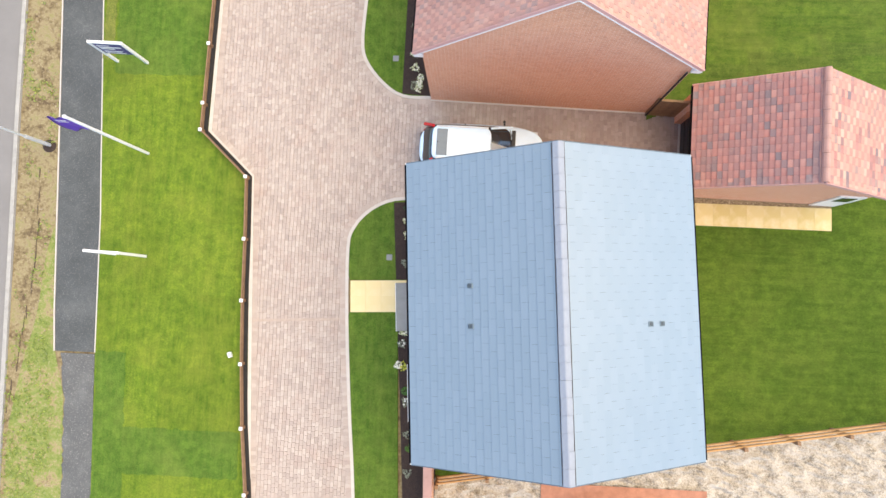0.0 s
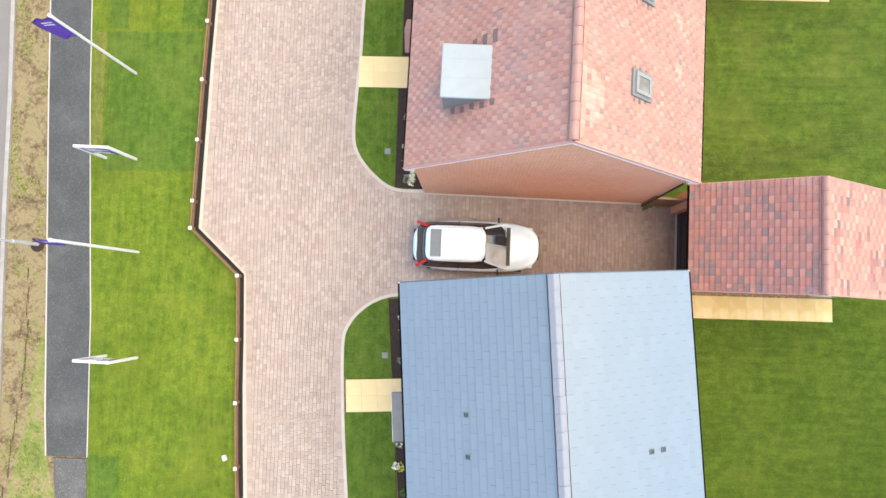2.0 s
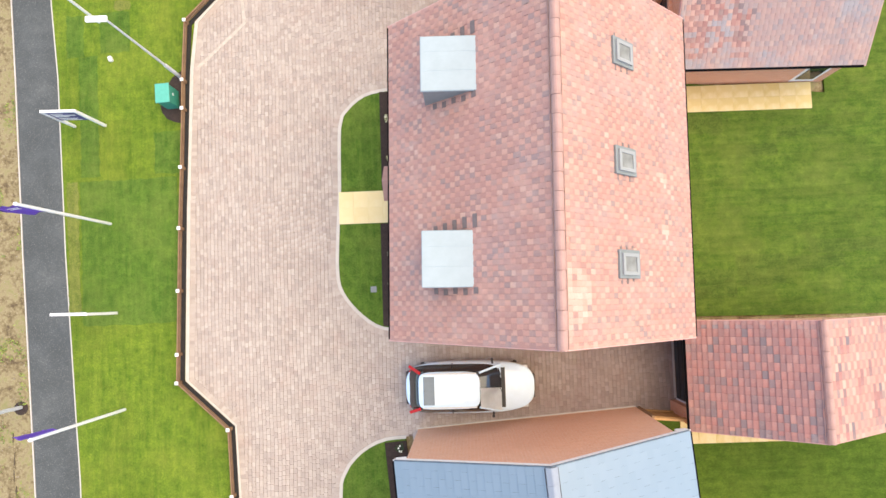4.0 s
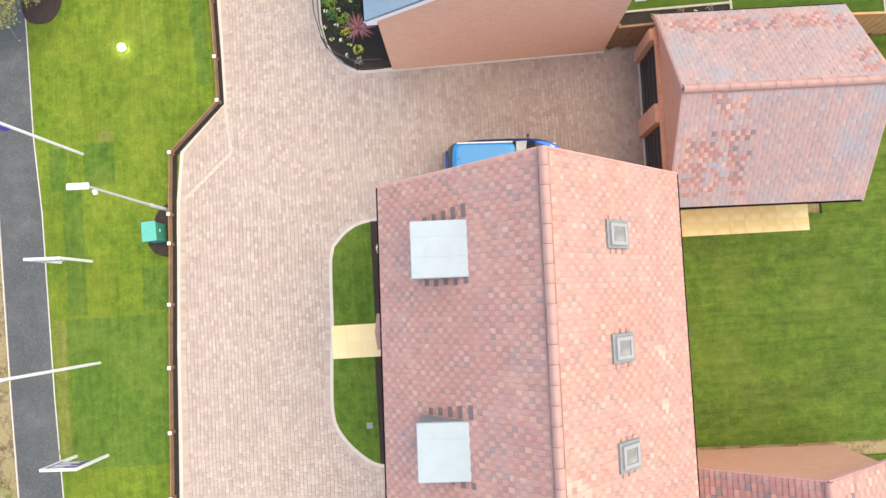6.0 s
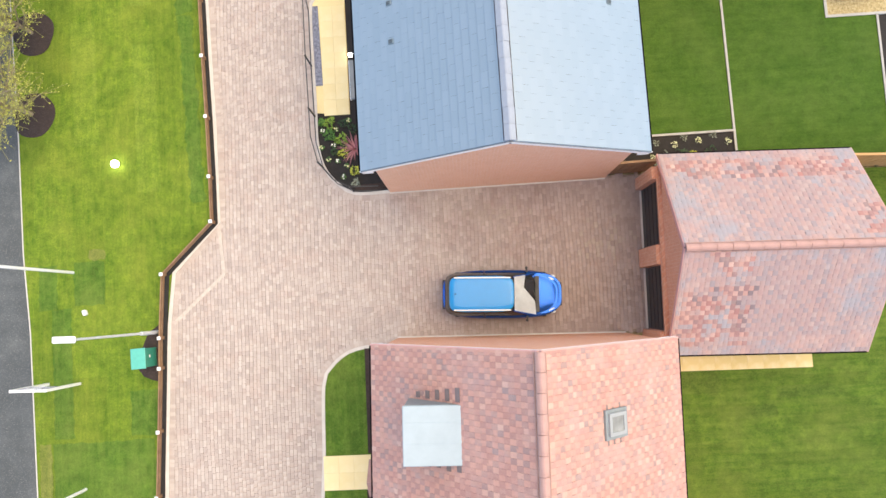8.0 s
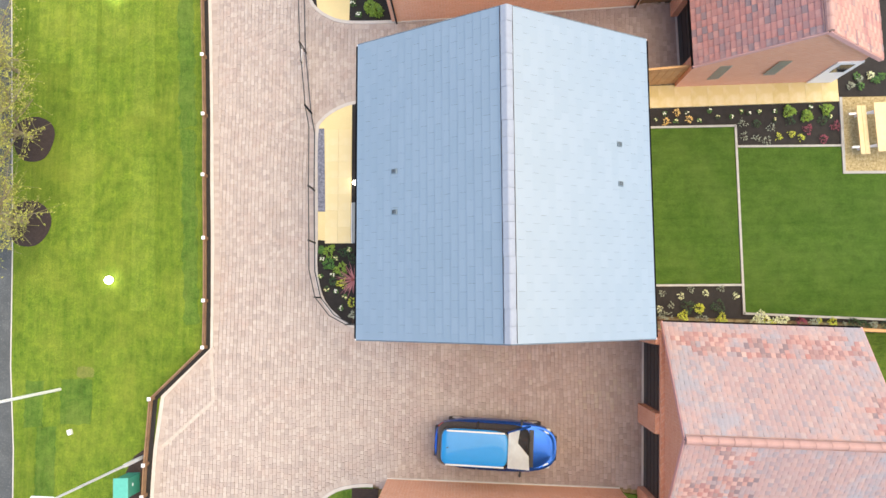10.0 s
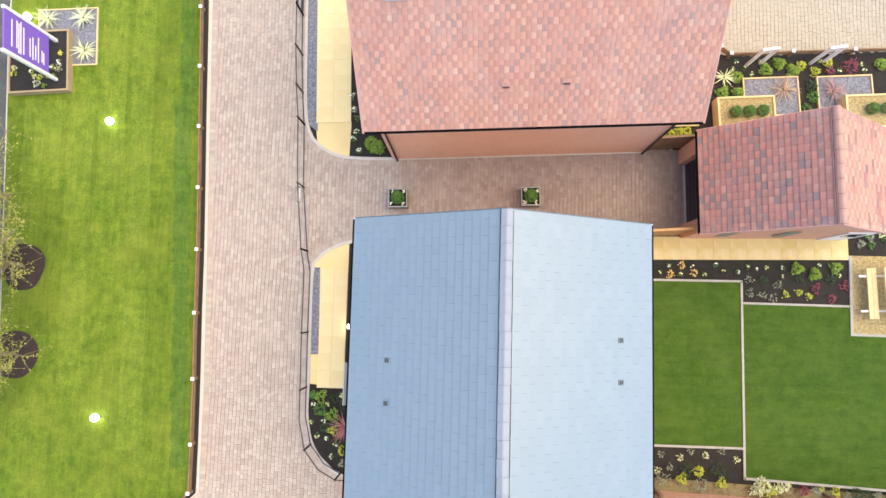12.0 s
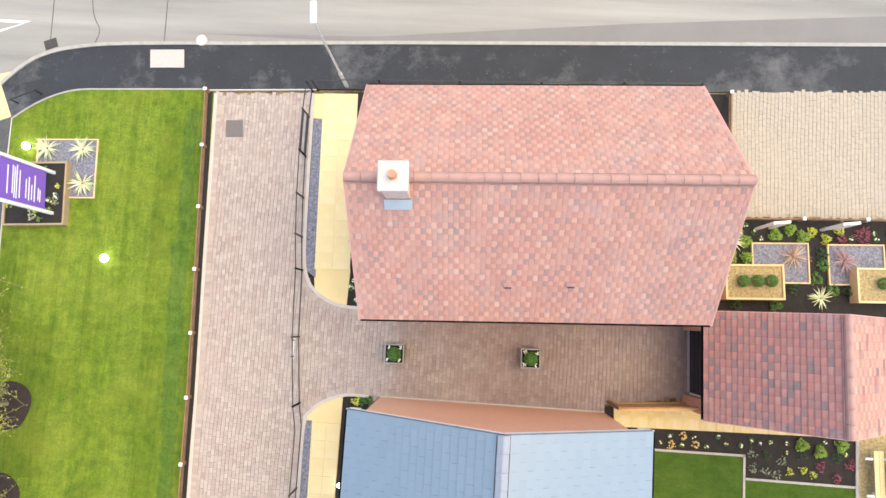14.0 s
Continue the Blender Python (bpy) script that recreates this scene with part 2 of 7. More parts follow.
TARMAC_OLD = ground_mix("old_tarmac", 0.9, [(0.3, (0.070, 0.074, 0.076)), (0.52, (0.100, 0.105, 0.106)), (0.75, (0.17, 0.175, 0.172))], 1.1, 34, 0.7, (0.45, 0.43, 0.40), 0.5, 22)
n = Nodes("dusty_road", 0.85)
c = n.ramp(n.mix(n.noise(0.6, 5, 0.6, n.scaled(0.12, 1.6, 1)), n.noise(40, 3), 0.25), [(0.3, (0.19, 0.19, 0.18)), (0.5, (0.27, 0.268, 0.25)), (0.7, (0.355, 0.35, 0.32))])
n.bump(n.noise(45, 3), 0.4, 0.02)
ROAD = n.done(c)
ROAD_GREY = ground_mix("grey_asphalt", 0.85, [(0.3, (0.17, 0.165, 0.16)), (0.6, (0.21, 0.205, 0.20)), (0.8, (0.26, 0.25, 0.24))], 0.5, 45, 0.4)
VERGE_GREEN = ground_mix("weedy_verge", 0.95, [(0.36, (0.10, 0.14, 0.03)), (0.45, (0.15, 0.20, 0.04)), (0.52, (0.20, 0.225, 0.065)), (0.58, (0.28, 0.235, 0.12)), (0.64, (0.20, 0.15, 0.085))], 1.3, 9, 1.0, (0.40, 0.36, 0.24), 0.5, 17)
SOIL = ground_mix("bed_soil", 0.95, [(0.3, (0.010, 0.009, 0.009)), (0.6, (0.024, 0.021, 0.019)), (0.8, (0.045, 0.038, 0.034))], 4, 38, 1.0, (0.06, 0.05, 0.042), 0.25, 50)
BARK = ground_mix("bark_mulch", 0.95, [(0.3, (0.020, 0.013, 0.011)), (0.6, (0.042, 0.028, 0.023)), (0.8, (0.08, 0.055, 0.043))], 5, 42, 1.0, (0.19, 0.115, 0.075), 0.4, 40)
RUBBLE = ground_mix("rubble_ground", 0.95, [(0.36, (0.17, 0.145, 0.11)), (0.47, (0.34, 0.305, 0.25)), (0.55, (0.43, 0.39, 0.33)), (0.7, (0.50, 0.465, 0.405))], 2.0, 16, 1.0)
KERB = ground_mix("kerb_stone", 0.85, [(0.3, (0.44, 0.41, 0.375)), (0.7, (0.56, 0.53, 0.49))], 3, 40, 0.4)
CONCRETE = ground_mix("pale_concrete", 0.85, [(0.3, (0.43, 0.41, 0.385)), (0.7, (0.56, 0.54, 0.51))], 3, 40, 0.3)
EDGING = ground_mix("edging_concrete", 0.85, [(0.3, (0.25, 0.25, 0.235)), (0.7, (0.42, 0.41, 0.385))], 3, 40, 0.3)
SLAB = ground_mix("buff_slab", 0.8, [(0.3, (0.62, 0.51, 0.25)), (0.55, (0.70, 0.58, 0.29)), (0.75, (0.75, 0.65, 0.37))], 0.9, 30, 0.3)
GRAVEL_BLUE = ground_mix("slate_chippings", 0.8, [(0.35, (0.06, 0.065, 0.09)), (0.5, (0.17, 0.18, 0.23)), (0.65, (0.30, 0.31, 0.37))], 12, 30, 1.0)
GRAVEL_GOLD = ground_mix("golden_gravel", 0.85, [(0.35, (0.17, 0.125, 0.055)), (0.5, (0.34, 0.27, 0.125)), (0.65, (0.50, 0.42, 0.24))], 11, 30, 1.0)
PEBBLE = ground_mix("brown_pebbles", 0.85, [(0.35, (0.06, 0.045, 0.03)), (0.5, (0.22, 0.16, 0.09)), (0.65, (0.45, 0.36, 0.24))], 16, 40, 1.0)
BRICK = brick_material("red_brick")
BRICK_PINK = brick_material("pink_brick", (0.635, 0.335, 0.215), (0.72, 0.41, 0.275), (0.70, 0.415, 0.285))
WHITE = plain("white_paint", (0.80, 0.80, 0.80), 0.45, vary=0.05)
BLACK = plain("black_plastic", (0.012, 0.012, 0.014), 0.75)
GUTTER = plain("gutter_plastic", (0.004, 0.004, 0.006), 0.95)
GUTTER.node_tree.nodes["Principled BSDF"].inputs["Specular IOR Level"].default_value = 0.1
IRON = plain("black_iron", (0.025, 0.026, 0.03), 0.5)
LEAD = plain("lead_sheet", (0.33, 0.40, 0.44), 0.5, vary=0.1, scale=2.5)
SASH = plain("grey_sash", (0.30, 0.31, 0.32), 0.45, vary=0.1)
# lead tone with the tile shadow beside the dormers painted in
SOAKER = plain("shaded_lead", (0.19, 0.145, 0.14), 0.7, vary=0.3, scale=8)
VENT = plain("vent_plastic", (0.145, 0.20, 0.24), 0.6, vary=0.2, scale=8)
LEAD_DARK = plain("lead_flashing", (0.22, 0.245, 0.255), 0.5, vary=0.2, scale=4)
RIDGE_RED = plain("ridge_clay", (0.43, 0.26, 0.225), 0.75, vary=0.25, scale=3)
RIDGE_GREY = plain("ridge_concrete", (0.27, 0.30, 0.355), 0.6, vary=0.15, scale=4)
MORTAR = plain("pink_mortar", (0.62, 0.36, 0.33), 0.85, vary=0.15)
UNDER = plain("roof_underlay", (0.05, 0.04, 0.04), 0.9)
DARKDOOR = plain("charcoal_door", (0.018, 0.021, 0.026), 0.35)
TIMBER = ground_mix("weathered_timber", 0.85, [(0.3, (0.15, 0.085, 0.045)), (0.6, (0.27, 0.165, 0.09)), (0.8, (0.36, 0.235, 0.135))], 3, 30, 0.4)
TIMBER_AGED = ground_mix("aged_timber", 0.8, [(0.3, (0.28, 0.21, 0.12)), (0.6, (0.38, 0.29, 0.17)), (0.8, (0.46, 0.37, 0.24))], 3, 30, 0.4)
TIMBER_NEW = ground_mix("new_timber", 0.8, [(0.3, (0.34, 0.18, 0.07)), (0.6, (0.50, 0.29, 0.12)), (0.8, (0.60, 0.39, 0.19))], 3, 30, 0.4)
TIMBER_PALE = ground_mix("pale_timber", 0.75, [(0.3, (0.60, 0.44, 0.22)), (0.6, (0.72, 0.56, 0.31)), (0.8, (0.80, 0.66, 0.42))], 3, 30, 0.3)
GREENBOX = plain("green_cabinet_paint", (0.045, 0.27, 0.19), 0.45)
PURPLE = plain("purple_print", (0.22, 0.11, 0.55), 0.5, vary=0.1)
NAVY = plain("navy_print", (0.06, 0.05, 0.20), 0.5, vary=0.1)
STEEL = plain("galvanised_steel", (0.62, 0.64, 0.66), 0.45, 0.15)


# ---- mesh helpers ----
def part(name, bm, material, parent=None, label="", smooth=False):
    me = bpy.data.meshes.new(name)
    bm.to_mesh(me)
    bm.free()
    me.materials.append(material)
    if smooth:
        me.polygons.foreach_set("use_smooth", [True] * len(me.polygons))
    ob = new(name, me)
    ob.parent = parent
    return tagged(ob, label)


def thing(name, m, label, category, group="", kind=""):
    ob = new(name)
    ob.matrix_basis = m
    return tagged(ob, label, category, group, kind)


def prism(poly, z0, z1, bm=None):
    """An upright slab over a plan outline."""
    bm = bm or bmesh.new()
    area = sum(a[0] * b[1] - b[0] * a[1] for a, b in zip(poly, poly[1:] + poly[:1]))
    if area < 0:
        poly = poly[::-1]
    low = [bm.verts.new((x, y, z0)) for x, y in poly]
    top = [bm.verts.new((x, y, z1)) for x, y in poly]
    bm.faces.new(top)
    for i in range(len(poly)):
        j = (i + 1) % len(poly)
        bm.faces.new((low[i], low[j], top[j], top[i]))
    return bm


def box(x0, x1, y0, y1, z0, z1, bm=None, bevel=0.0):
    one = bmesh.new()
    bmesh.ops.create_cube(one, size=1.0, matrix=Matrix.Translation(((x0 + x1) / 2, (y0 + y1) / 2, (z0 + z1) / 2)) @ Matrix.Diagonal((x1 - x0, y1 - y0, z1 - z0, 1)))
    if bevel:
        bmesh.ops.bevel(one, geom=one.edges[:], offset=bevel, segments=1, affect="EDGES")
    return merge(bm, one)


def merge(bm, one):
    if bm is None:
        return one
    me = bpy.data.meshes.new("tmp")
    one.to_mesh(me)
    one.free()
    bm.from_mesh(me)
    bpy.data.meshes.remove(me)
    return bm


def tube(a, b, r0, r1=None, sides=8, bm=None):
    """A tapered round bar from a to b."""
    a, b = Vector(a), Vector(b)
    one = bmesh.new()
    turn = (b - a).to_track_quat("Z", "Y").to_matrix().to_4x4()
    bmesh.ops.create_cone(one, cap_ends=True, segments=sides, radius1=r0, radius2=r0 if r1 is None else r1, depth=(b - a).length,
                          matrix=Matrix.Translation((a + b) / 2) @ turn)
    return merge(bm, one)


def bar(a, b, w, h, bm=None):
    """A square-edged bar from a to b, w wide in plan and h high."""
    a, b = Vector(a), Vector(b)
    d = b - a
    n = Vector((-d.y, d.x, 0)).normalized() * w / 2
    up = d.cross(n).normalized() * h / 2
    one = bmesh.new()
    v = [one.verts.new(p + s * n + t * up) for p in (a, b) for s, t in ((-1, -1), (1, -1), (1, 1), (-1, 1))]
    for f in ((0, 1, 2, 3), (7, 6, 5, 4), (0, 4, 5, 1), (1, 5, 6, 2), (2, 6, 7, 3), (3, 7, 4, 0)):
        one.faces.new([v[i] for i in f])
    bmesh.ops.recalc_face_normals(one, faces=one.faces[:])
    return merge(bm, one)


def ribbon(line, left, right, z0, z1, bm=None):
    """A strip of constant width along a plan line."""
    pts = [Vector(p) for p in line]
    sides = []
    for i, p in enumerate(pts):
        a, b = pts[max(i - 1, 0)], pts[min(i + 1, len(pts) - 1)]
        d1 = (p - a).normalized() if i else (b - p).normalized()
        d2 = (b - p).normalized() if i < len(pts) - 1 else d1
        t = (d1 + d2).normalized()
        k = 1 / max(0.5, t.dot(d1))
        n = Vector((-t.y, t.x)) * k
        sides.append((p + n * left, p - n * right))
    bm = bm or bmesh.new()
    rows = [[bm.verts.new((*l, z0)), bm.verts.new((*l, z1)), bm.verts.new((*r, z1)), bm.verts.new((*r, z0))] for l, r in sides]
    for a, b in zip(rows, rows[1:]):
        for i in range(3):
            bm.faces.new((a[i], b[i], b[i + 1], a[i + 1]))
    bm.faces.new(rows[0])
    bm.faces.new(rows[-1][::-1])
    bmesh.ops.recalc_face_normals(bm, faces=bm.faces[:])
    return bm


def smooth_line(points, step=0.25):
    """A rounded line through plan points."""
    p = [Vector(q) for q in points]
    out = []
    for i in range(len(p) - 1):
        a, b, c, d = p[max(i - 1, 0)], p[i], p[i + 1], p[min(i + 2, len(p) - 1)]
        n = max(1, int((c - b).length / step))
        for k in range(n):
            t = k / n
            out.append(0.5 * ((2 * b) + (c - a) * t + (2 * a - 5 * b + 4 * c - d) * t * t + (3 * b - a - 3 * c + d) * t ** 3))
    out.append(p[-1])
    return [tuple(v) for v in out]


def inside(poly, x, y):
    hit = False
    for (x0, y0), (x1, y1) in zip(poly, poly[1:] + poly[:1]):
        if (y0 > y) != (y1 > y) and x < (x1 - x0) * (y - y0) / (y1 - y0) + x0:
            hit = not hit
    return hit


# ---- ground ----
def structure(name, bm, material, label, category):
    return tagged(part(name, bm, material), label, category, kind="structure")


structure("ground", prism([(-600, -600), (600, -600), (600, 600), (-600, 600)], -0.6, -0.10), VERGE, "rough trampled verge of soil and thin grass", "ground")

# west edge of the drive, from south to north
DRIVE_WEST = [(-6.95, -13.0), (-7.27, -7.5), (-7.61, -0.92), (-7.87, 4.65), (-9.66, 6.35), (-9.60, 8.71), (-9.52, 11.7), (-9.46, 14.0),
              (-9.27, 18.4), (-9.05, 20.33), (-7.28, 22.16), (-7.33, 26.0), (-7.47, 30.0), (-7.68, 35.2), (-7.96, 42.52)]
CURVE_A = smooth_line([(-2.95, -13.0), (-3.33, -7.3), (-3.64, -3.99), (-3.89, -0.76), (-3.99, 1.97), (-3.83, 2.74), (-3.42, 3.3), (-2.89, 3.69), (-2.25, 3.93), (-1.5, 3.98)])
CURVE_B = smooth_line([(-1.03, 7.95), (-2.15, 7.99), (-2.96, 8.5), (-3.65, 9.38), (-3.82, 10.25), (-3.73, 12.01), (-3.64, 13.2), (-3.54, 15.75),
                       (-3.24, 16.42), (-2.57, 16.94), (-1.72, 17.12), (-1.2, 17.12)])
CURVE_C = smooth_line([(-0.68, 22.88), (-2.0, 22.89), (-2.62, 23.28), (-3.12, 23.9), (-3.37, 24.93), (-3.38, 26.5), (-3.42, 30.0), (-3.25, 30.7),
                       (-2.62, 31.18), (-1.92, 31.41), (-1.1, 31.41)])
CURVE_D = smooth_line([(-0.45, 34.58), (-2.2, 34.60), (-2.95, 34.80), (-3.44, 35.13), (-3.77, 35.6), (-3.95, 36.5), (-4.05, 39.0), (-4.15, 42.72)])
DRIVE = DRIVE_WEST + CURVE_D[::-1] + [(-0.45, 34.8), (8.6, 35.25), (9.2, 35.15), (10.55, 35.1), (10.55, 32.2), (8.0, 31.75), (7.42, 31.7), (7.42, 31.3), (-0.8, 31.3)] + CURVE_C[::-1] + [
    (-0.68, 23.05), (7.4, 23.05), (7.6, 22.92), (8.98, 22.9), (8.7, 17.0), (7.6, 17.1), (7.4, 16.9), (-0.9, 17.0)] + CURVE_B[::-1] + [(-1.0, 8.1), (7.2, 7.8), (7.3, 7.55), (8.75, 7.5), (8.6, 4.5), (6.8, 4.5)] + CURVE_A[::-1]
TARMAC_EAST = [(-13.15, -13), (-13.34, -7.83), (-13.61, -2.31), (-13.81, 2.95), (-13.95, 5.0), (-14.36, 11.4), (-14.66, 18.4), (-14.93, 21.43), (-15.1, 25.69),
               (-15.35, 30), (-15.65, 35.16), (-15.9, 39.0), (-15.96, 41.08)]
FOOT_SOUTH = [(-15.96, 41.08), (-15.15, 41.69), (-14.3, 42.13), (-13.42, 42.38), (-12.07, 42.47), (-8.37, 42.66), (-4.0, 42.9), (4, 43.2), (9.9, 43.5), (30, 44.5)]
FOOT_NORTH = [(-16.6, 42.45), (-16.07, 43.02), (-15.41, 43.55), (-14.54, 43.93), (-13.43, 44.17), (-12.3, 44.31), (-10.04, 44.45), (-7.33, 44.57), (-1.12, 44.90), (17.44, 45.72), (30, 46.3)]

BEND = smooth_line(FOOT_SOUTH[:6], 0.3)
FOOT_SOUTH = BEND + FOOT_SOUTH[6:]
FOOT_NORTH = smooth_line(FOOT_NORTH[:8], 0.3) + FOOT_NORTH[8:]

drive = structure("driveway", prism(DRIVE, -0.1, -0.022), plain("joint_sand", (0.27, 0.21, 0.17), 0.95, vary=0.3, scale=20), "shared driveway of pinkish tumbled block paving", "driveway")
lawn_front = structure("lawn_front", prism(TARMAC_EAST + BEND[1:] + DRIVE_WEST[::-1], -0.1, 0.0), LAWN, "long mown front lawn of patchy laid turf", "lawn")
structure("pavement_side", prism([(-15.2, -2.4), (-15.33, -0.86), (-15.66, 5.0), (-16.04, 11.58), (-16.37, 18.52), (-16.8, 26), (-17.2, 34), (-17.4, 40), (-16.6, 42.6)]
                                 + TARMAC_EAST[:2:-1] + [(-13.6, -2.4)], -0.1, -0.03), TARMAC, "worn grey tarmac footpath beside the lawn", "footpath")
rnd = random.Random(44)
ragged = [(x + rnd.uniform(-0.05, 0.05), y) for x, y in smooth_line([(-14.98, -2.47), (-14.9, -2.9), (-14.72, -4.08), (-14.6, -6.0), (-14.5, -7.9), (-14.3, -13)], 0.16)]
ragged += [(x + rnd.uniform(-0.025, 0.025), y) for x, y in smooth_line([(-13.2, -13), (-13.36, -7.83), (-13.55, -4.0), (-13.62, -2.47)], 0.16)]
structure("pavement_old", prism(ragged, -0.1, -0.036), TARMAC_OLD, "older pale grey tarmac footpath with a ragged edge", "footpath")
structure("pavement_new", prism(FOOT_SOUTH + FOOT_NORTH[::-1], -0.1, -0.01), TARMAC_NEW, "fresh black tarmac footpath along the estate road", "footpath")
structure("road_side", prism([(-17.55, 11.5), (-17.45, 7.1), (-17.25, 1.5), (-17.1, -3.5), (-16.8, -13), (-40, -13), (-40, 60), (-18.6, 60), (-18.3, 30)], -0.1, -0.085), ROAD_GREY, "grey asphalt side road", "road")
structure("road_north", prism(FOOT_NORTH + [(30, 70), (-18.3, 70), (-18.3, 41.0)], -0.1, -0.08), ROAD, "pale dusty asphalt estate road", "road")
COURT = [(11.66, 38.83), (30, 39.6), (30, 44.5), (11.66, 43.58)]
court = structure("parking_court", prism(COURT, -0.1, -0.024), plain("court_joint_sand", (0.38, 0.34, 0.28), 0.9, vary=0.15, scale=5), "pale buff block-paved parking court", "driveway")
structure("garden_soil", prism([(7.3, 22.9), (9, 23.2), (30, 22.4), (30, 39.6), (11.66, 38.83), (11.66, 43.5), (8.5, 43.4), (8.5, 35.1), (10.6, 35.1), (10.6, 31.9), (7.3, 31.6)], -0.1, -0.035), SOIL, "dark soil of the planted garden beds", "soil")
lawn_middle = structure("lawn_middle", prism([(7.2, 7.3), (8.9, 7.9), (30, 7.3), (30, 22.3), (14.9, 22.6), (14.8, 16.0), (7.8, 16.9)], -0.1, 0.0), LAWN_BACK, "back garden lawn of patchy laid turf", "lawn")
structure("lawn_south", prism([(-0.4, -6.45), (30, -1.27), (30, 7.2), (8.9, 7.2), (8.9, 4.4), (6.9, 4.5), (-0.5, -3.9)], -0.1, 0.0), LAWN_LUSH, "back garden lawn of dark fresh turf", "lawn")
def clod_field(x0, x1, y0, step):
    """Rutted ground of broken clods, south of the plot's fence."""
    bm = bmesh.new()
    rows = []
    for i in range(int((x1 - x0) / step) + 1):
        x = x0 + i * step
        top = -6.45 + 0.1704 * (x + 0.4)
        n = int((top - y0) / step)
        row = []
        for j in range(n + 1):
            y = top - (top - y0) * j / n
            p = Vector((x * 1.1 + 0.4 * y, y * 2.3, 0.0))
            h = 0.5 - abs(noise.noise(p)) * 1.2 + 0.4 * noise.noise(p * 2.7) + 0.2 * noise.noise(p * 6)
            row.append(bm.verts.new((x, y, -0.07 + 0.20 * max(-0.15, h))))
        rows.append(row)
    for p, q in zip(rows, rows[1:]):
        for j in range(min(len(p), len(q)) - 1):
            bm.faces.new((p[j], p[j + 1], q[j + 1], q[j]))
    bmesh.ops.recalc_face_normals(bm, faces=bm.faces[:])
    return bm


structure("building_plot", prism([(-0.4, -6.45), (30, -1.27), (30, -30), (-0.4, -30)], -0.12, -0.085), RUBBLE, "rutted building plot of pale dried clay", "ground")
structure("plot_clods", clod_field(-0.3, 17.0, -8.5, 0.07), RUBBLE, "broken pale clods of dried clay on the plot", "ground")
structure("lawn_strip_south", prism(CURVE_A[:CURVE_A.index(min(CURVE_A, key=lambda p: abs(p[1] + 0.45)))] + [(-3.8, -0.44), (-1.97, -0.36), (-1.4, -13)], -0.1, 0.01), LAWN_NEW, "narrow strip of lawn before the house", "lawn")
structure("lawn_strip_south", prism([p for p in CURVE_A if p[1] > 0.78] + [(-1.5, 0.85), (-3.84, 0.77)][0:2], -0.1, 0.01), LAWN_NEW, "rounded strip of lawn before the house", "lawn")
structure("lawn_strip_middle", prism([p for p in CURVE_B if p[1] < 12.06] + [(-1.0, 12.06)], -0.1, 0.01), LAWN_NEW, "rounded strip of lawn before the tiled house", "lawn")
structure("lawn_strip_middle", prism([(-1.0, 13.12)] + [p for p in CURVE_B if p[1] > 13.12], -0.1, 0.01), LAWN_NEW, "rounded strip of lawn before the tiled house", "lawn")
structure("bed_north", prism(CURVE_C, -0.1, 0.0), SOIL, "dark planted bed before the slate house", "flower bed")
structure("bed_far", prism(CURVE_D + [(-0.9, 42.95)], -0.1, 0.0), SOIL, "dark planted strip before the end house", "flower bed")
for line in (CURVE_A, CURVE_B, CURVE_C, CURVE_D):
    structure("kerb", ribbon(line, 0.06, 0.06, -0.1, 0.025), KERB, "pale edging kerb along the driveway", "kerb")
structure("kerb", ribbon(DRIVE_WEST, 0.07, 0.07, -0.1, 0.03), KERB, "pale edging kerb along the lawn", "kerb")
structure("kerb", ribbon(FOOT_NORTH, 0.07, 0.07, -0.1, 0.04), EDGING, "pale concrete road kerb", "kerb")
structure("kerb", ribbon(BEND, 0.03, 0.03, -0.1, 0.02), EDGING, "narrow concrete edging of the footpath", "kerb")
structure("kerb", ribbon([(-16.95, -13), (-17.2, -3.5), (-17.37, 1.5), (-17.57, 7.1), (-17.67, 11.5), (-18.0, 20), (-18.42, 30), (-18.5, 40.5)], 0.08, 0.08, -0.1, -0.02), EDGING, "pale concrete kerb along the side road", "kerb")
structure("kerb", ribbon([(-15.24, -2.4), (-15.37, -0.86), (-15.70, 5.0), (-16.08, 11.58), (-16.41, 18.52), (-16.84, 26)], 0.025, 0.025, -0.1, -0.02), KERB, "narrow edging of the worn footpath", "kerb")
structure("kerb", ribbon([(-8.3, 42.63), (-4.0, 42.87)], 0.025, 0.025, -0.1, 0.004), KERB, "flush edging where the driveway meets the footpath", "kerb")
structure("kerb", ribbon([(-13.61, -2.4)] + TARMAC_EAST[3:], 0.022, 0.022, -0.1, 0.006), KERB, "narrow concrete edging of the footpath", "kerb")


LAID = []


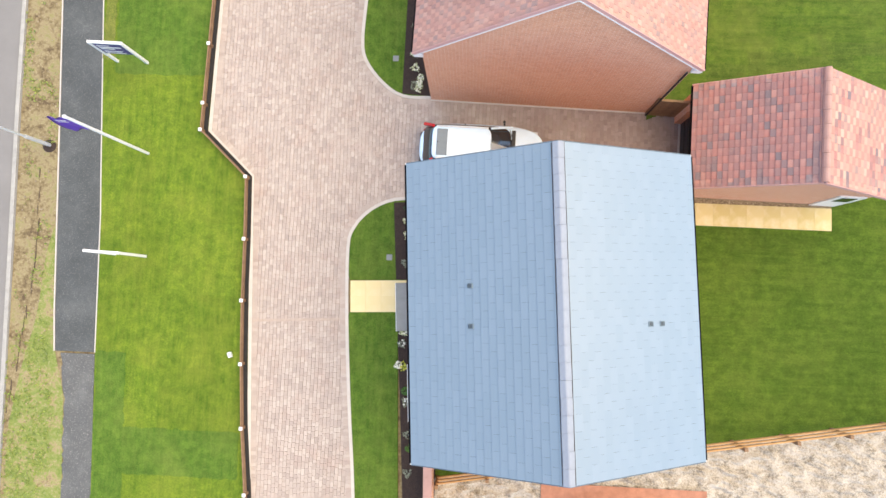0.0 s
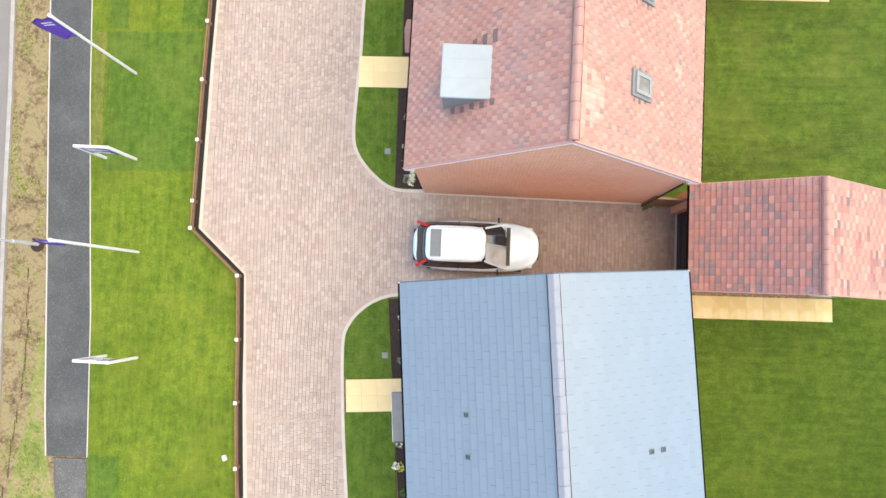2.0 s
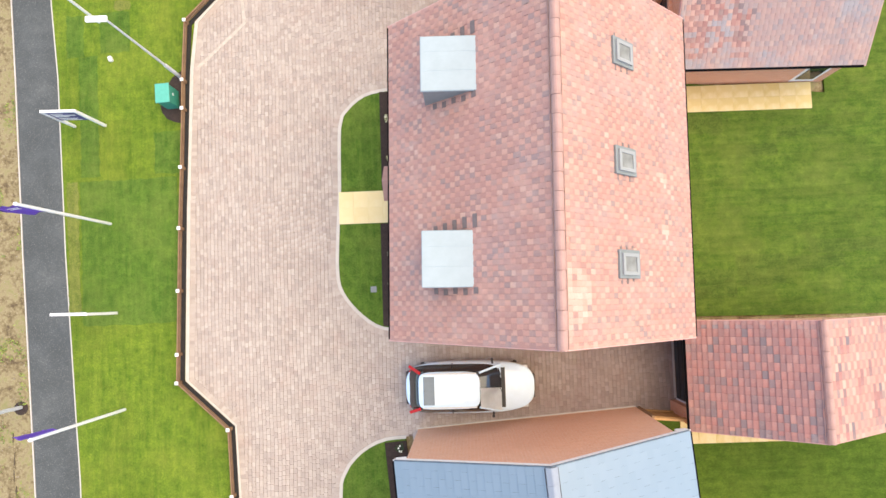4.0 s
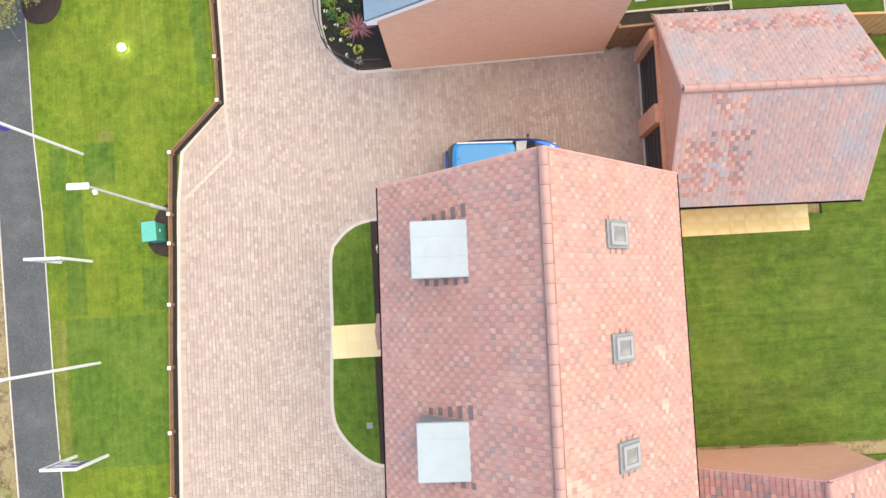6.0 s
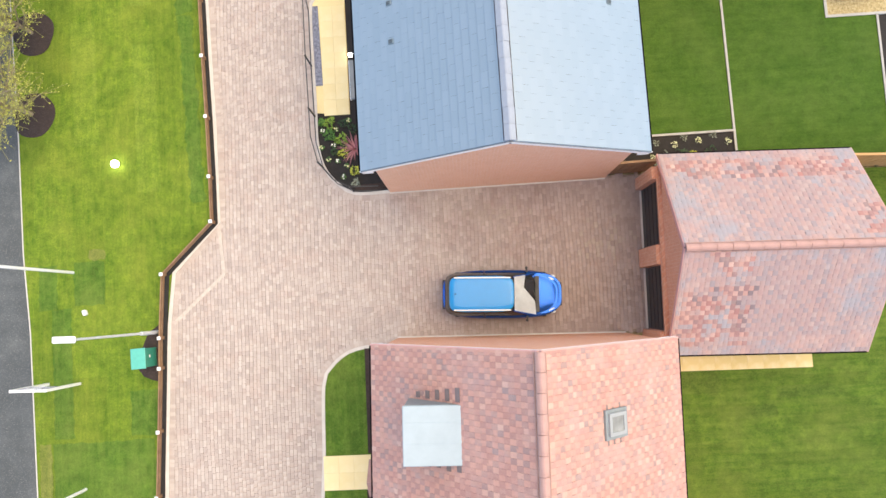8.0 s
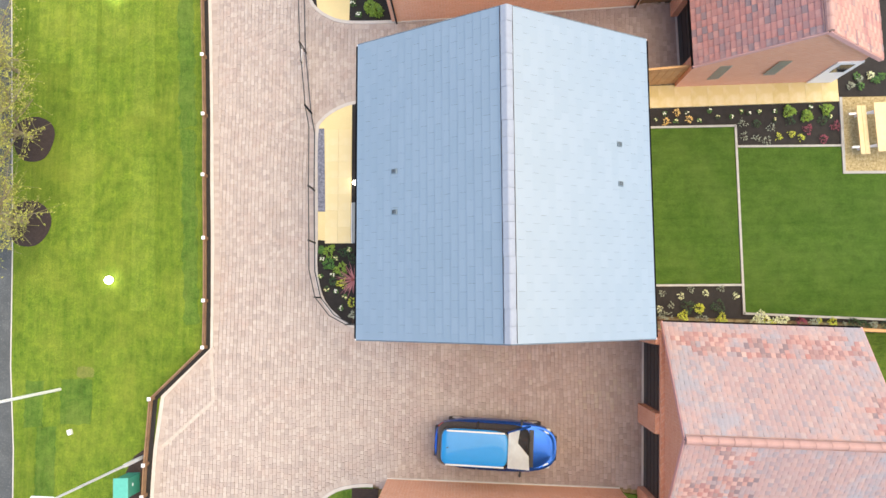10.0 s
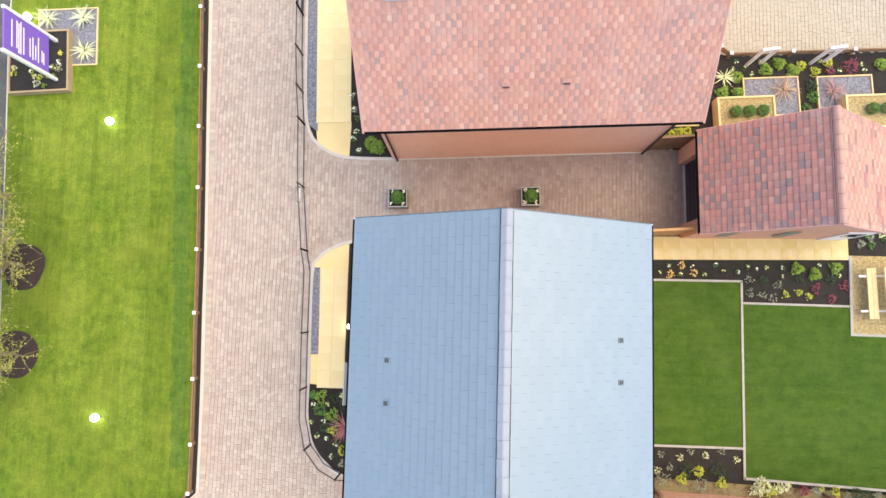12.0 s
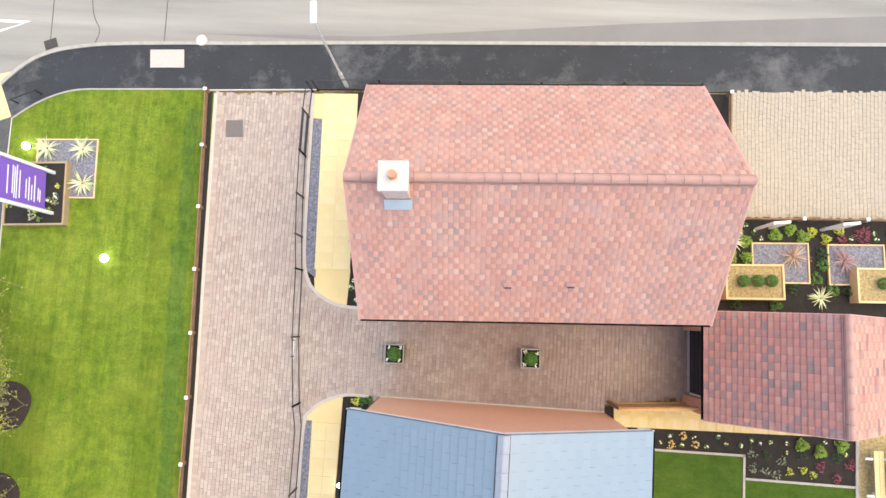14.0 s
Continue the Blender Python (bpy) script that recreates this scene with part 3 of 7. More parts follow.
def turf(lawn, material, x0, y0, x1, y1, lean=0.0, ragged=0.04, seed=1):
    """A laid piece of turf of its own green, with slightly ragged edges."""
    rnd = random.Random(seed + int(x0 * 100))
    LAID.append(lawn)
    top = 0.003 + 0.0012 * (len(LAID) % 5)
    nx, ny = max(3, int((x1 - x0) / 0.2)), max(3, int((y1 - y0) / 0.2))
    bm = bmesh.new()
    ends = [(rnd.uniform(-ragged, ragged), rnd.uniform(-ragged, ragged)) for i in range(nx + 1)]
    rows = []
    for j in range(ny + 1):
        a, b = x0 + rnd.uniform(-ragged, ragged), x1 + rnd.uniform(-ragged, ragged)
        row = []
        for i in range(nx + 1):
            y = y0 + (y1 - y0) * j / ny + (ends[i][0] if j == 0 else ends[i][1] if j == ny else 0.0)
            row.append(bm.verts.new((a + (b - a) * i / nx + lean * (y - y0), y, top)))
        rows.append(row)
    for p, q in zip(rows, rows[1:]):
        for i in range(nx):
            bm.faces.new((p[i], p[i + 1], q[i + 1], q[i]))
    rim = bmesh.ops.extrude_edge_only(bm, edges=[e for e in bm.edges if e.is_boundary])
    for v in [g for g in rim["geom"] if isinstance(g, bmesh.types.BMVert)]:
        v.co.z = -0.02
    bmesh.ops.recalc_face_normals(bm, faces=bm.faces[:])
    return part("turf_piece", bm, material, lawn)


for r in ((-13.66, 8.6, -9.8, 14.2), (-13.72, 14.35, -12.97, 19.2), (-12.93, 19.3, -11.75, 20.95), (-10.8, 14.35, -9.68, 16.0), (-14.3, 19.2, -13.6, 20.9), (-12.36, -6.9, -7.75, -5.15)):
    turf(lawn_front, LAWN_NEW, *r, lean=-0.02)
turf(lawn_front, LAWN_NEW, -13.12, -12.8, -11.95, -2.33, lean=-0.042)
for r in ((-12.35, 21.0, -11.72, 21.4), (-14.2, 9.2, -13.75, 14.2)):
    turf(lawn_front, LAWN_DRY, *r, lean=-0.02)
for k, (x0, y0, x1, y1) in enumerate(((-14.9, 33.2, -13.4, 36.7), (-13.15, 32.0, -12.1, 37.6), (-11.95, 33.4, -10.9, 41.9), (-10.6, 31.0, -9.75, 41.9), (-13.2, 40.5, -12.1, 42.0), (-12.9, 25.5, -11.9, 30.5), (-10.4, 23.5, -9.5, 29.4))):
    turf(lawn_front, LAWN_BRIGHT, x0, y0, x1, y1, -0.03, 0.035, k)
for x0, y0, x1, y1 in ((-8.75, 30.5, -8.12, 36.6), (-8.85, 36.6, -8.3, 41.8), (-8.35, 23.0, -7.8, 30.4)):
    turf(lawn_front, LAWN_NEW, x0, y0, x1, y1, -0.045, 0.08, 5)
for r in ((13.69, 10.0, 16.38, 10.51), (11.0, 8.94, 12.75, 10.06), (9.41, 8.5, 10.96, 9.54), (12.8, 9.45, 14.94, 9.93), (9.2, 14.7, 10.95, 15.6), (11.35, 13.73, 12.83, 14.18), (12.9, 14.4, 14.96, 14.8)):
    turf(lawn_middle, LAWN_DAMP, *r)


rnd = random.Random(8)
bm = bmesh.new()
for k in range(34):
    y = -9.5 + 0.42 * k + rnd.uniform(-0.2, 0.2)
    x = -16.4 - 0.02 * max(0.0, 1 - y) ** 2 + 0.05 * math.sin(0.9 * y) + rnd.uniform(-0.04, 0.04)
    w, l = rnd.uniform(0.012, 0.035), rnd.uniform(0.15, 0.34)
    prism([(x + w * math.cos(q) * rnd.uniform(0.5, 1.3), y + l * math.sin(q) * rnd.uniform(0.6, 1.1)) for q in [i * math.pi / 6 for i in range(12)]], -0.12, -0.088 + 0.0005 * (k % 5), bm)
structure("verge_rut", bm, plain("dark_clod", (0.10, 0.075, 0.05), 0.95, vary=0.5, scale=12), "broken dark furrow in the verge", "soil")
structure("verge_grass", prism(smooth_line([(-15.45, 3.2), (-15.9, 1.4), (-16.1, -1.0), (-16.5, -2.9), (-16.75, -4.6), (-16.85, -6.2), (-16.6, -13)], 0.3)
                               + [(-14.32, -13), (-14.52, -7.89), (-14.78, -4.08), (-15.26, -2.4), (-15.39, -0.86)], -0.12, -0.092), VERGE_GREEN, "weedy green patch of the verge beside the footpath", "ground")


# ---- roofs and houses ----
def tile_mesh(w, length, nose):
    """One interlocking tile shaped as two cambered plain tiles, each with a thick nose."""
    bm = bmesh.new()
    for side in (-1, 1):
        xs = [-0.247, -0.19, 0.0, 0.19, 0.247]
        hs = [0.001, 0.005, 0.008, 0.005, 0.001]
        tilt = 0.002 * side
        rows = []
        for y, lift in ((0.0, nose + 0.004 + tilt), (length, 0.004 + tilt)):
            rows.append([bm.verts.new(((x + 0.25 * side) * w, y, lift + h)) for x, h in zip(xs, hs)])
        lip = [bm.verts.new((v.co.x, 0.0, v.co.z - nose)) for v in rows[0]]
        faces = []
        for i in range(len(xs) - 1):
            faces.append(bm.faces.new((rows[0][i], rows[0][i + 1], rows[1][i + 1], rows[1][i])))
            faces.append(bm.faces.new((lip[i], lip[i + 1], rows[0][i + 1], rows[0][i])))
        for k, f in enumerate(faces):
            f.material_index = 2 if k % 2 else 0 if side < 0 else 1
    return bm


def slate_mesh(w, length):
    """One thin slate, its bevelled lower edge darkened as the shadow between courses."""
    bm = bmesh.new()
    g, e = 0.0018, 0.005
    edge = [bm.verts.new(p) for p in ((-w / 2 + g, 0, 0.013), (w / 2 - g, 0, 0.013))]
    top = [bm.verts.new(p) for p in ((-w / 2 + g, e, 0.020), (w / 2 - g, e, 0.020), (w / 2 - g, length, 0.005), (-w / 2 + g, length, 0.005))]
    low = [bm.verts.new((v.co.x, 0, 0.006)) for v in edge]
    bm.faces.new(top)
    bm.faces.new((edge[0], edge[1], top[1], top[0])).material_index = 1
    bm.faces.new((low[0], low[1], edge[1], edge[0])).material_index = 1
    return bm


# shade under the dark tiles' noses, put into the colour of the lip
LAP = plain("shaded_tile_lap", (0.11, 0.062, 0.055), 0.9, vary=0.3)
NOSE = {"red": 0.010, "mauve": 0.010, "deep": 0.026}


def cover_slope(roof, origin, along, up, length, run, kind, w, gauge, zones=(), share=150):
    """Tiles in courses up one slope. origin: the eaves corner; along and up: unit vectors in the house's space.
    zones: patches (u0, u1, v0, v1, share of tiles, kind) of tiles from another firing, bleached by lime or paler for
    painted sunlight."""
    normal = along.cross(up)
    tip = 0.002 if kind == "slate" else 0.018
    turn = Matrix((along, up, normal)).transposed().to_4x4()
    courses, across = max(1, round(run / gauge)), max(1, round(length / w))
    gauge, w = run / courses, length / across
    bm = slate_mesh(w, gauge + 0.05) if kind == "slate" else tile_mesh(w, gauge + 0.05, NOSE[kind])
    kinds = [kind] + [z[5] for z in zones]
    kinds = [k for i, k in enumerate(kinds) if k not in kinds[:i]]
    single = {}
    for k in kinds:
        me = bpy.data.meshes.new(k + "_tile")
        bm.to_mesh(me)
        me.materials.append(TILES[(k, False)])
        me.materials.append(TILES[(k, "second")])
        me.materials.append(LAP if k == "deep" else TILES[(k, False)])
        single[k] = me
    spots = []
    for c in range(courses):
        shift = 0.5 * w if c % 2 else 0.0
        for k in range(across + (1 if shift else 0)):
            u = (k + 0.5) * w - shift
            if shift and (k == 0 or k == across):
                u = w * 0.25 if k == 0 else length - w * 0.25
            spots.append((u, c * gauge, 0.5 if shift and (k == 0 or k == across) else 1.0))
    spots.sort(key=lambda s: (s[0] - length / 2) ** 2 + (s[1] - run / 2) ** 2)
    rnd = random.Random(len(spots))
    verts, faces, slots = [], [], []
    bm.verts.index_update()
    base = [v.co.copy() for v in bm.verts]
    shape = [[v.index for v in f.verts] for f in bm.faces]
    slot = [f.material_index for f in bm.faces]
    bm.free()
    for n, (u, v, half) in enumerate(spots):
        m = Matrix.Translation(origin + along * u + up * v + normal * (0.01 + rnd.uniform(0, 0.003))) @ turn @ Matrix.Rotation(rnd.uniform(-0.006, 0.006), 4, "Z") @ Matrix.Rotation(rnd.gauss(0, tip), 4, "X") @ Matrix.Rotation(rnd.gauss(0, tip), 4, "Y") @ Matrix.Diagonal((half, 1, 1, 1))
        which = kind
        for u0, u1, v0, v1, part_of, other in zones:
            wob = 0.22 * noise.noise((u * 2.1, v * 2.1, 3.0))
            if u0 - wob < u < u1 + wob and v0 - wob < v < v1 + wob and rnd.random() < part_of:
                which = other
        if n < share and half == 1.0:
            ob = new("roof_slate" if kind == "slate" else "roof_tile", single[which])
            ob.parent = roof
            ob.matrix_basis = m
        else:
            at = len(verts)
            verts += [tuple(m @ p) for p in base]
            faces += [[at + i for i in f] for f in shape]
            slots += [q + 3 * kinds.index(which) for q in slot]
    rest = bpy.data.meshes.new("roof_covering")
    rest.from_pydata(verts, [], faces)
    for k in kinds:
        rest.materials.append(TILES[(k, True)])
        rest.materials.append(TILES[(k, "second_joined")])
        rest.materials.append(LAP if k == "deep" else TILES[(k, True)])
    rest.polygons.foreach_set("material_index", slots)
    ob = new("roof_covering", rest)
    ob.parent = roof
    tagged(ob, kind="stuff")


def gable_roof(house, width, length, eaves, ridge, kind, w, gauge, ridge_mat, verge_mat, patches=((), ())):
    """A pitched roof with its ridge along local y, as a part of the house."""
    half = width / 2
    rise = ridge - eaves
    slope = math.hypot(half, rise)
    bm = bmesh.new()
    prof = [(-half, eaves), (0, ridge), (half, eaves)]
    t = 0.16
    for y in (-length / 2, length / 2):
        for x, z in prof:
            bm.verts.new((x, y, z - 0.004))
            bm.verts.new((x, y, z - t))
    bm.verts.ensure_lookup_table()
    v = bm.verts
    for a, b in ((0, 2), (2, 4)):
        bm.faces.new((v[a], v[b], v[b + 6], v[a + 6]))
        bm.faces.new((v[a + 1], v[a + 7], v[b + 7], v[b + 1]))
        bm.faces.new((v[a], v[a + 1], v[b + 1], v[b]))
        bm.faces.new((v[a + 6], v[b + 6], v[b + 7], v[a + 7]))
    bm.faces.new((v[0], v[6], v[7], v[1]))
    bm.faces.new((v[4], v[5], v[11], v[10]))
    bmesh.ops.recalc_face_normals(bm, faces=bm.faces[:])
    roof = part("roof", bm, UNDER, house)
    cs, sn = half / slope, rise / slope
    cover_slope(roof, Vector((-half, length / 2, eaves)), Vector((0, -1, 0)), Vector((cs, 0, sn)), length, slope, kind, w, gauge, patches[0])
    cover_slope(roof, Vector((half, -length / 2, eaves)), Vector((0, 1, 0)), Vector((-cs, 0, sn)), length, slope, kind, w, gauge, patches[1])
    for side in (-1, 1):
        part("ridge_bedding", bar((side * (0.145 if kind != "slate" else 0.172), -length / 2 + 0.02, ridge - 0.06), (side * (0.145 if kind != "slate" else 0.172), length / 2 - 0.02, ridge - 0.06), 0.014, 0.05), UNDER if kind == "slate" else RIDGE_RED, roof)
    # ridge pieces
    n = round(length / 0.45)
    step = length / n
    one = bmesh.new()
    prof = [(-0.13, -0.045), (-0.105, 0.025), (-0.05, 0.075), (0.0, 0.09), (0.05, 0.075), (0.105, 0.025), (0.13, -0.045)] if kind != "slate" else [
        (-0.16, -0.055), (-0.15, -0.03), (-0.02, 0.05), (0.02, 0.05), (0.15, -0.03), (0.16, -0.055)]
    ends = [[one.verts.new((x, y, z)) for x, z in prof] for y in ((0.003, step - 0.003) if kind == "slate" else (0.005, step - 0.005))]
    for i in range(len(prof) - 1):
        one.faces.new((ends[0][i], ends[0][i + 1], ends[1][i + 1], ends[1][i]))
    one.faces.new(ends[0][::-1])
    one.faces.new(ends[1])
    bmesh.ops.recalc_face_normals(one, faces=one.faces[:])
    me = bpy.data.meshes.new("ridge_tile")
    one.to_mesh(me)
    one.free()
    me.materials.append(ridge_mat)
    rnd = random.Random(3)
    for i in range(n):
        ob = new("ridge_tile", me)
        ob.parent = roof
        ob.matrix_basis = pose(rnd.uniform(-0.006, 0.006), -length / 2 + i * step, ridge + 0.03 + rnd.uniform(0, 0.008), 0, 0, rnd.uniform(-0.5, 0.5))
    # verge pieces along the four rakes
    for y in (-length / 2, length / 2):
        for side in (-1, 1):
            if kind == "slate":
                out = math.copysign(0.02, y)
                part("verge_trim", bar((side * half, y, eaves + 0.002), (0, y, ridge + 0.002), 0.064, 0.03), SLATE_EDGE, roof, "slim slate-grey verge trim")
                part("barge_board", bar((side * half, y + out - 0.5 * out, eaves - 0.13), (0, y + 0.5 * out, ridge - 0.13), 0.026, 0.21), verge_mat, roof, "white barge board")
            else:
                part("verge", bar((side * half, y, eaves - 0.085), (0, y, ridge - 0.085), 0.05, 0.15), verge_mat, roof)
                if house.name.startswith("house") and length < 10:
                    edge = math.copysign(0.018, y)
                    part("verge_board", bar((side * half, y + edge, eaves - 0.185), (0, y + edge, ridge - 0.185), 0.03, 0.05), WHITE, roof, "slim white board under the verge")
    # gutters
    for side in (-1, 1):
        part("gutter", bar((side * (half + 0.035), -length / 2 + 0.03, eaves - 0.05), (side * (half + 0.035), length / 2 - 0.03, eaves - 0.05), 0.07, 0.06), GUTTER, house, "black plastic gutter")
    return roof


def house_walls(house, width, length, eaves, ridge, over_eaves, over_verge, brick):
    """Four brick walls with gables at the ends of local y."""
    hw, hl = width / 2 - over_eaves, length / 2 - over_verge
    t = 0.3
    rise = (ridge - eaves) / (width / 2)
    top = eaves + rise * over_eaves - 0.17
    peak = ridge - 0.17
    for y0, y1 in ((-hl, -hl + t), (hl - t, hl)):
        bm = bmesh.new()
        prof = [(-hw, -0.1), (hw, -0.1), (hw, top), (0, peak), (-hw, top)]
        a = [bm.verts.new((x, y0, z)) for x, z in prof]
        b = [bm.verts.new((x, y1, z)) for x, z in prof]
        bm.faces.new(a[::-1])
        bm.faces.new(b)
        for i in range(5):
            bm.faces.new((a[i], a[(i + 1) % 5], b[(i + 1) % 5], b[i]))
        bmesh.ops.recalc_face_normals(bm, faces=bm.faces[:])
        part("gable_wall", bm, brick, house)
    for x0, x1 in ((-hw, -hw + t), (hw - t, hw)):
        part("side_wall", box(x0, x1, -hl + t, hl - t, -0.1, top), brick, house)
    return hw, hl


def build_house(cx, cy, turn, width, length, eaves, ridge, kind, label, over=(0.3, 0.1), w=0.29, gauge=0.185, patches=((), ()), name="house", brick=None):
    brick = brick or BRICK
    slate = kind == "slate"
    h = thing(name, pose(cx, cy, 0, 0, 0, turn), label, name)
    house_walls(h, width, length, eaves, ridge, *over, brick)
    gable_roof(h, width, length, eaves, ridge, kind, w, gauge, RIDGE_GREY if slate else RIDGE_RED, WHITE if slate else MORTAR, patches)
    return h


house_a = build_house(3.213, 0.068, 3.45, 8.60, 9.04, 4.845, 7.2, "slate", "red brick house with a blue-grey slate roof", brick=BRICK_PINK, w=0.45, gauge=0.25)
house_b = build_house(3.325, 12.466, -2.1, 8.91, 9.61, 4.874, 9.12, "red", "red brick house with a steep mottled red tile roof", over=(0.27, 0.06),
                      patches=((), ((0.3, 1.8, 5.1, 6.3, 0.7, "lime"), (4.15, 4.45, 1.2, 1.6, 0.9, "lime"), (2.9, 3.25, 1.2, 1.6, 0.9, "lime"))))
house_c = build_house(3.362, 27.13, 0.0, 8.736, 8.966, 4.836, 7.264, "slate", "red brick show house with a blue-grey slate roof", brick=BRICK_PINK, over=(0.32, 0.2), w=0.45, gauge=0.25)
house_d = build_house(4.04, 38.006, 92.7, 7.06, 10.15, 4.92, 8.0, "red", "red brick end house with a mottled red tile roof and chimney", over=(0.32, 0.35), brick=BRICK_PINK,
                      patches=(((7.95, 8.2, 2.9, 3.2, 1.0, "deep"), (8.55, 8.85, 2.6, 2.9, 1.0, "deep")), ()))
# sunlight on the east slope is painted by swapping in paler red tiles
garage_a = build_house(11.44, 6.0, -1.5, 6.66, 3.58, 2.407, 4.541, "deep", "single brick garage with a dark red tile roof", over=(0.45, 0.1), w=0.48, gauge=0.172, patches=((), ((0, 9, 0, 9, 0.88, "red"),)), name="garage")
garage_b = build_house(11.743, 19.6, 87.9, 6.67, 6.4, 2.425, 4.587, "mauve", "double brick garage with a mottled red tile roof", over=(0.3, 0.12), w=0.31, gauge=0.172, name="garage",
                       patches=(((0.1, 2.3, 0.3, 2.5, 0.6, "russet"), (0.9, 2.1, 3.0, 3.9, 0.4, "russet")), ((0.2, 6.2, 0.35, 1.1, 0.7, "russet"), (0.0, 0.8, 2.4, 3.5, 0.7, "russet"))))
# paler red tiles again stand in for sunlight on the east slope
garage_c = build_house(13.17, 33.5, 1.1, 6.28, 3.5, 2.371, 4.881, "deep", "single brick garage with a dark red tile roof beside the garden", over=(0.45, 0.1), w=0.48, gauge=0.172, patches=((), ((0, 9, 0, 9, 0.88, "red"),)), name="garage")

# ---- fittings of the houses ----
def local(house, x, y, z=0.0):
    """A place of the world in the house's own space."""
    return house.matrix_basis.inverted() @ Vector((x, y, z))


GLASS = plain("window_glass", (0.02, 0.025, 0.03), 0.04, vary=0.0)
GLASS.node_tree.nodes["Principled BSDF"].inputs["Specular IOR Level"].default_value = 0.8
# pale reflection of the sky is put into the panes' own colour
ROOF_GLASS = plain("pale_sky_glass", (0.30, 0.31, 0.31), 0.06, vary=0.5, scale=2.0)
POT = plain("terracotta", (0.55, 0.25, 0.16), 0.8)
PALE_BRICK = plain("pale_render", (0.66, 0.50, 0.42), 0.85, vary=0.2, scale=14)


def dormer(house, x0, x1, y0, y1, top):
    """A flat-topped lead dormer on the west slope. Extents in the house's own space."""
    d = part("dormer", box(x0 + 0.1, x1, y0 + 0.1, y1 - 0.1, top - 1.5, top - 0.1), LEAD_DARK, house, "flat-roofed lead-clad dormer")
    part("dormer_roof", box(x0 - 0.05, x1 + 0.16, y0, y1 - 0.04, top - 0.10, top, bevel=0.02), LEAD, d, "pale grey lead flat roof")
    part("dormer_roof", box(x1 + 0.16, x1 + 0.32, y0 + 0.14, y1 - 0.16, top - 0.12, top + 0.012, bevel=0.01), LEAD, d, "lead apron at the back of the dormer")
    for k in (0.36, 0.7):
        part("lead_roll", tube((x0 - 0.04, y0 + k * (y1 - y0), top - 0.004), (x1 + 0.14, y0 + k * (y1 - y0), top - 0.004), 0.009, sides=6), LEAD, d)
    # stepped soakers where the cheeks meet the tiles, dark to paint the tiles' shadow
    for k in range(5):
        x = x0 + 0.28 + 0.27 * k
        z = B[3] - (B[3] - B[2]) * -x / (B[0] / 2)
        for y, l in ((y0 - 0.17 - 0.03 * (k % 2), 0.17), (y1 + 0.02, 0.16 + 0.05 * k)):
            sk = part("soaker", box(-0.08, 0.08, 0, l, 0, 0.006), SOAKER, d, "lead soaker coloured dark as the shadow between the tiles")
            sk.matrix_basis = pose(x, y, z + 0.052, 0, -math.degrees(math.atan2(B[3] - B[2], B[0] / 2)), 0)
    part("window", box(x0 + 0.06, x0 + 0.13, y0 + 0.25, y1 - 0.25, top - 1.15, top - 0.25), WHITE, d, "white framed dormer window")
    for y in (y0 + 0.03, y1 - 0.09):
        part("cheek", box(x0 + 0.0, x1 - 0.1, y, y + 0.06, top - 1.45, top - 0.1), LEAD_DARK, d, "grey lead cheek")
    return d


def roof_window(house, x, y, width, eaves, ridge, w=0.56, h=0.72):
    """A tilted roof window on the east slope, at x east of the ridge."""
    half = width / 2
    slope = math.atan2(ridge - eaves, half)
    z = ridge - x * math.tan(slope)
    m = pose(x, y, z + 0.085, 0, math.degrees(slope), 0)
    frame_bm = box(-h / 2 - 0.09, h / 2 + 0.13, -w / 2 - 0.09, w / 2 + 0.09, -0.07, 0.03, bevel=0.008)
    f = part("roof_window", frame_bm, LEAD_DARK, house, "grey metal roof window with flashing")
    f.matrix_basis = m
    bm = None
    for a in ((-h / 2, h / 2, -w / 2, -w / 2 + 0.09), (-h / 2, h / 2, w / 2 - 0.09, w / 2), (-h / 2, -h / 2 + 0.1, -w / 2 + 0.09, w / 2 - 0.09), (h / 2 - 0.1, h / 2, -w / 2 + 0.09, w / 2 - 0.09)):
        bm = box(*a, 0.03, 0.085, bm)
    part("sash", bm, SASH, f)
    part("pane", box(-h / 2 + 0.1, h / 2 - 0.1, -w / 2 + 0.09, w / 2 - 0.09, 0.03, 0.06), ROOF_GLASS, f, "pale reflecting glass pane")
    for k in range(3):
        for y, l in ((-w / 2 - 0.23, 0.14), (w / 2 + 0.09, 0.12)):
            part("soaker", box(-h / 2 + 0.02 + 0.27 * k, -h / 2 + 0.10 + 0.27 * k, y, y + l, -0.045, -0.03), SOAKER, f, "grey lead soaker between the tiles")


def roof_vent(house, x, y, width, eaves, ridge):
    half = width / 2
    a = math.atan2(ridge - eaves, half)
    z = ridge - abs(x) * math.tan(a)
    v = part("roof_vent", box(-0.09, 0.09, -0.075, 0.075, 0.0, 0.04, bevel=0.012), VENT, house, "small blue-grey slate vent")
    v.matrix_basis = pose(x, y, z + 0.02, 0, math.degrees(a) * (1 if x > 0 else -1), 0)
    for k in (-0.045, 0.0, 0.045):
        part("louvre", box(k - 0.014, k + 0.008, -0.055, 0.055, 0.035, 0.047), IRON, v)


def downpipe(house, x, y, top):
    p = part("downpipe", tube((x, y, -0.05), (x, y, top), 0.036), BLACK, house, "black plastic downpipe")
    return p


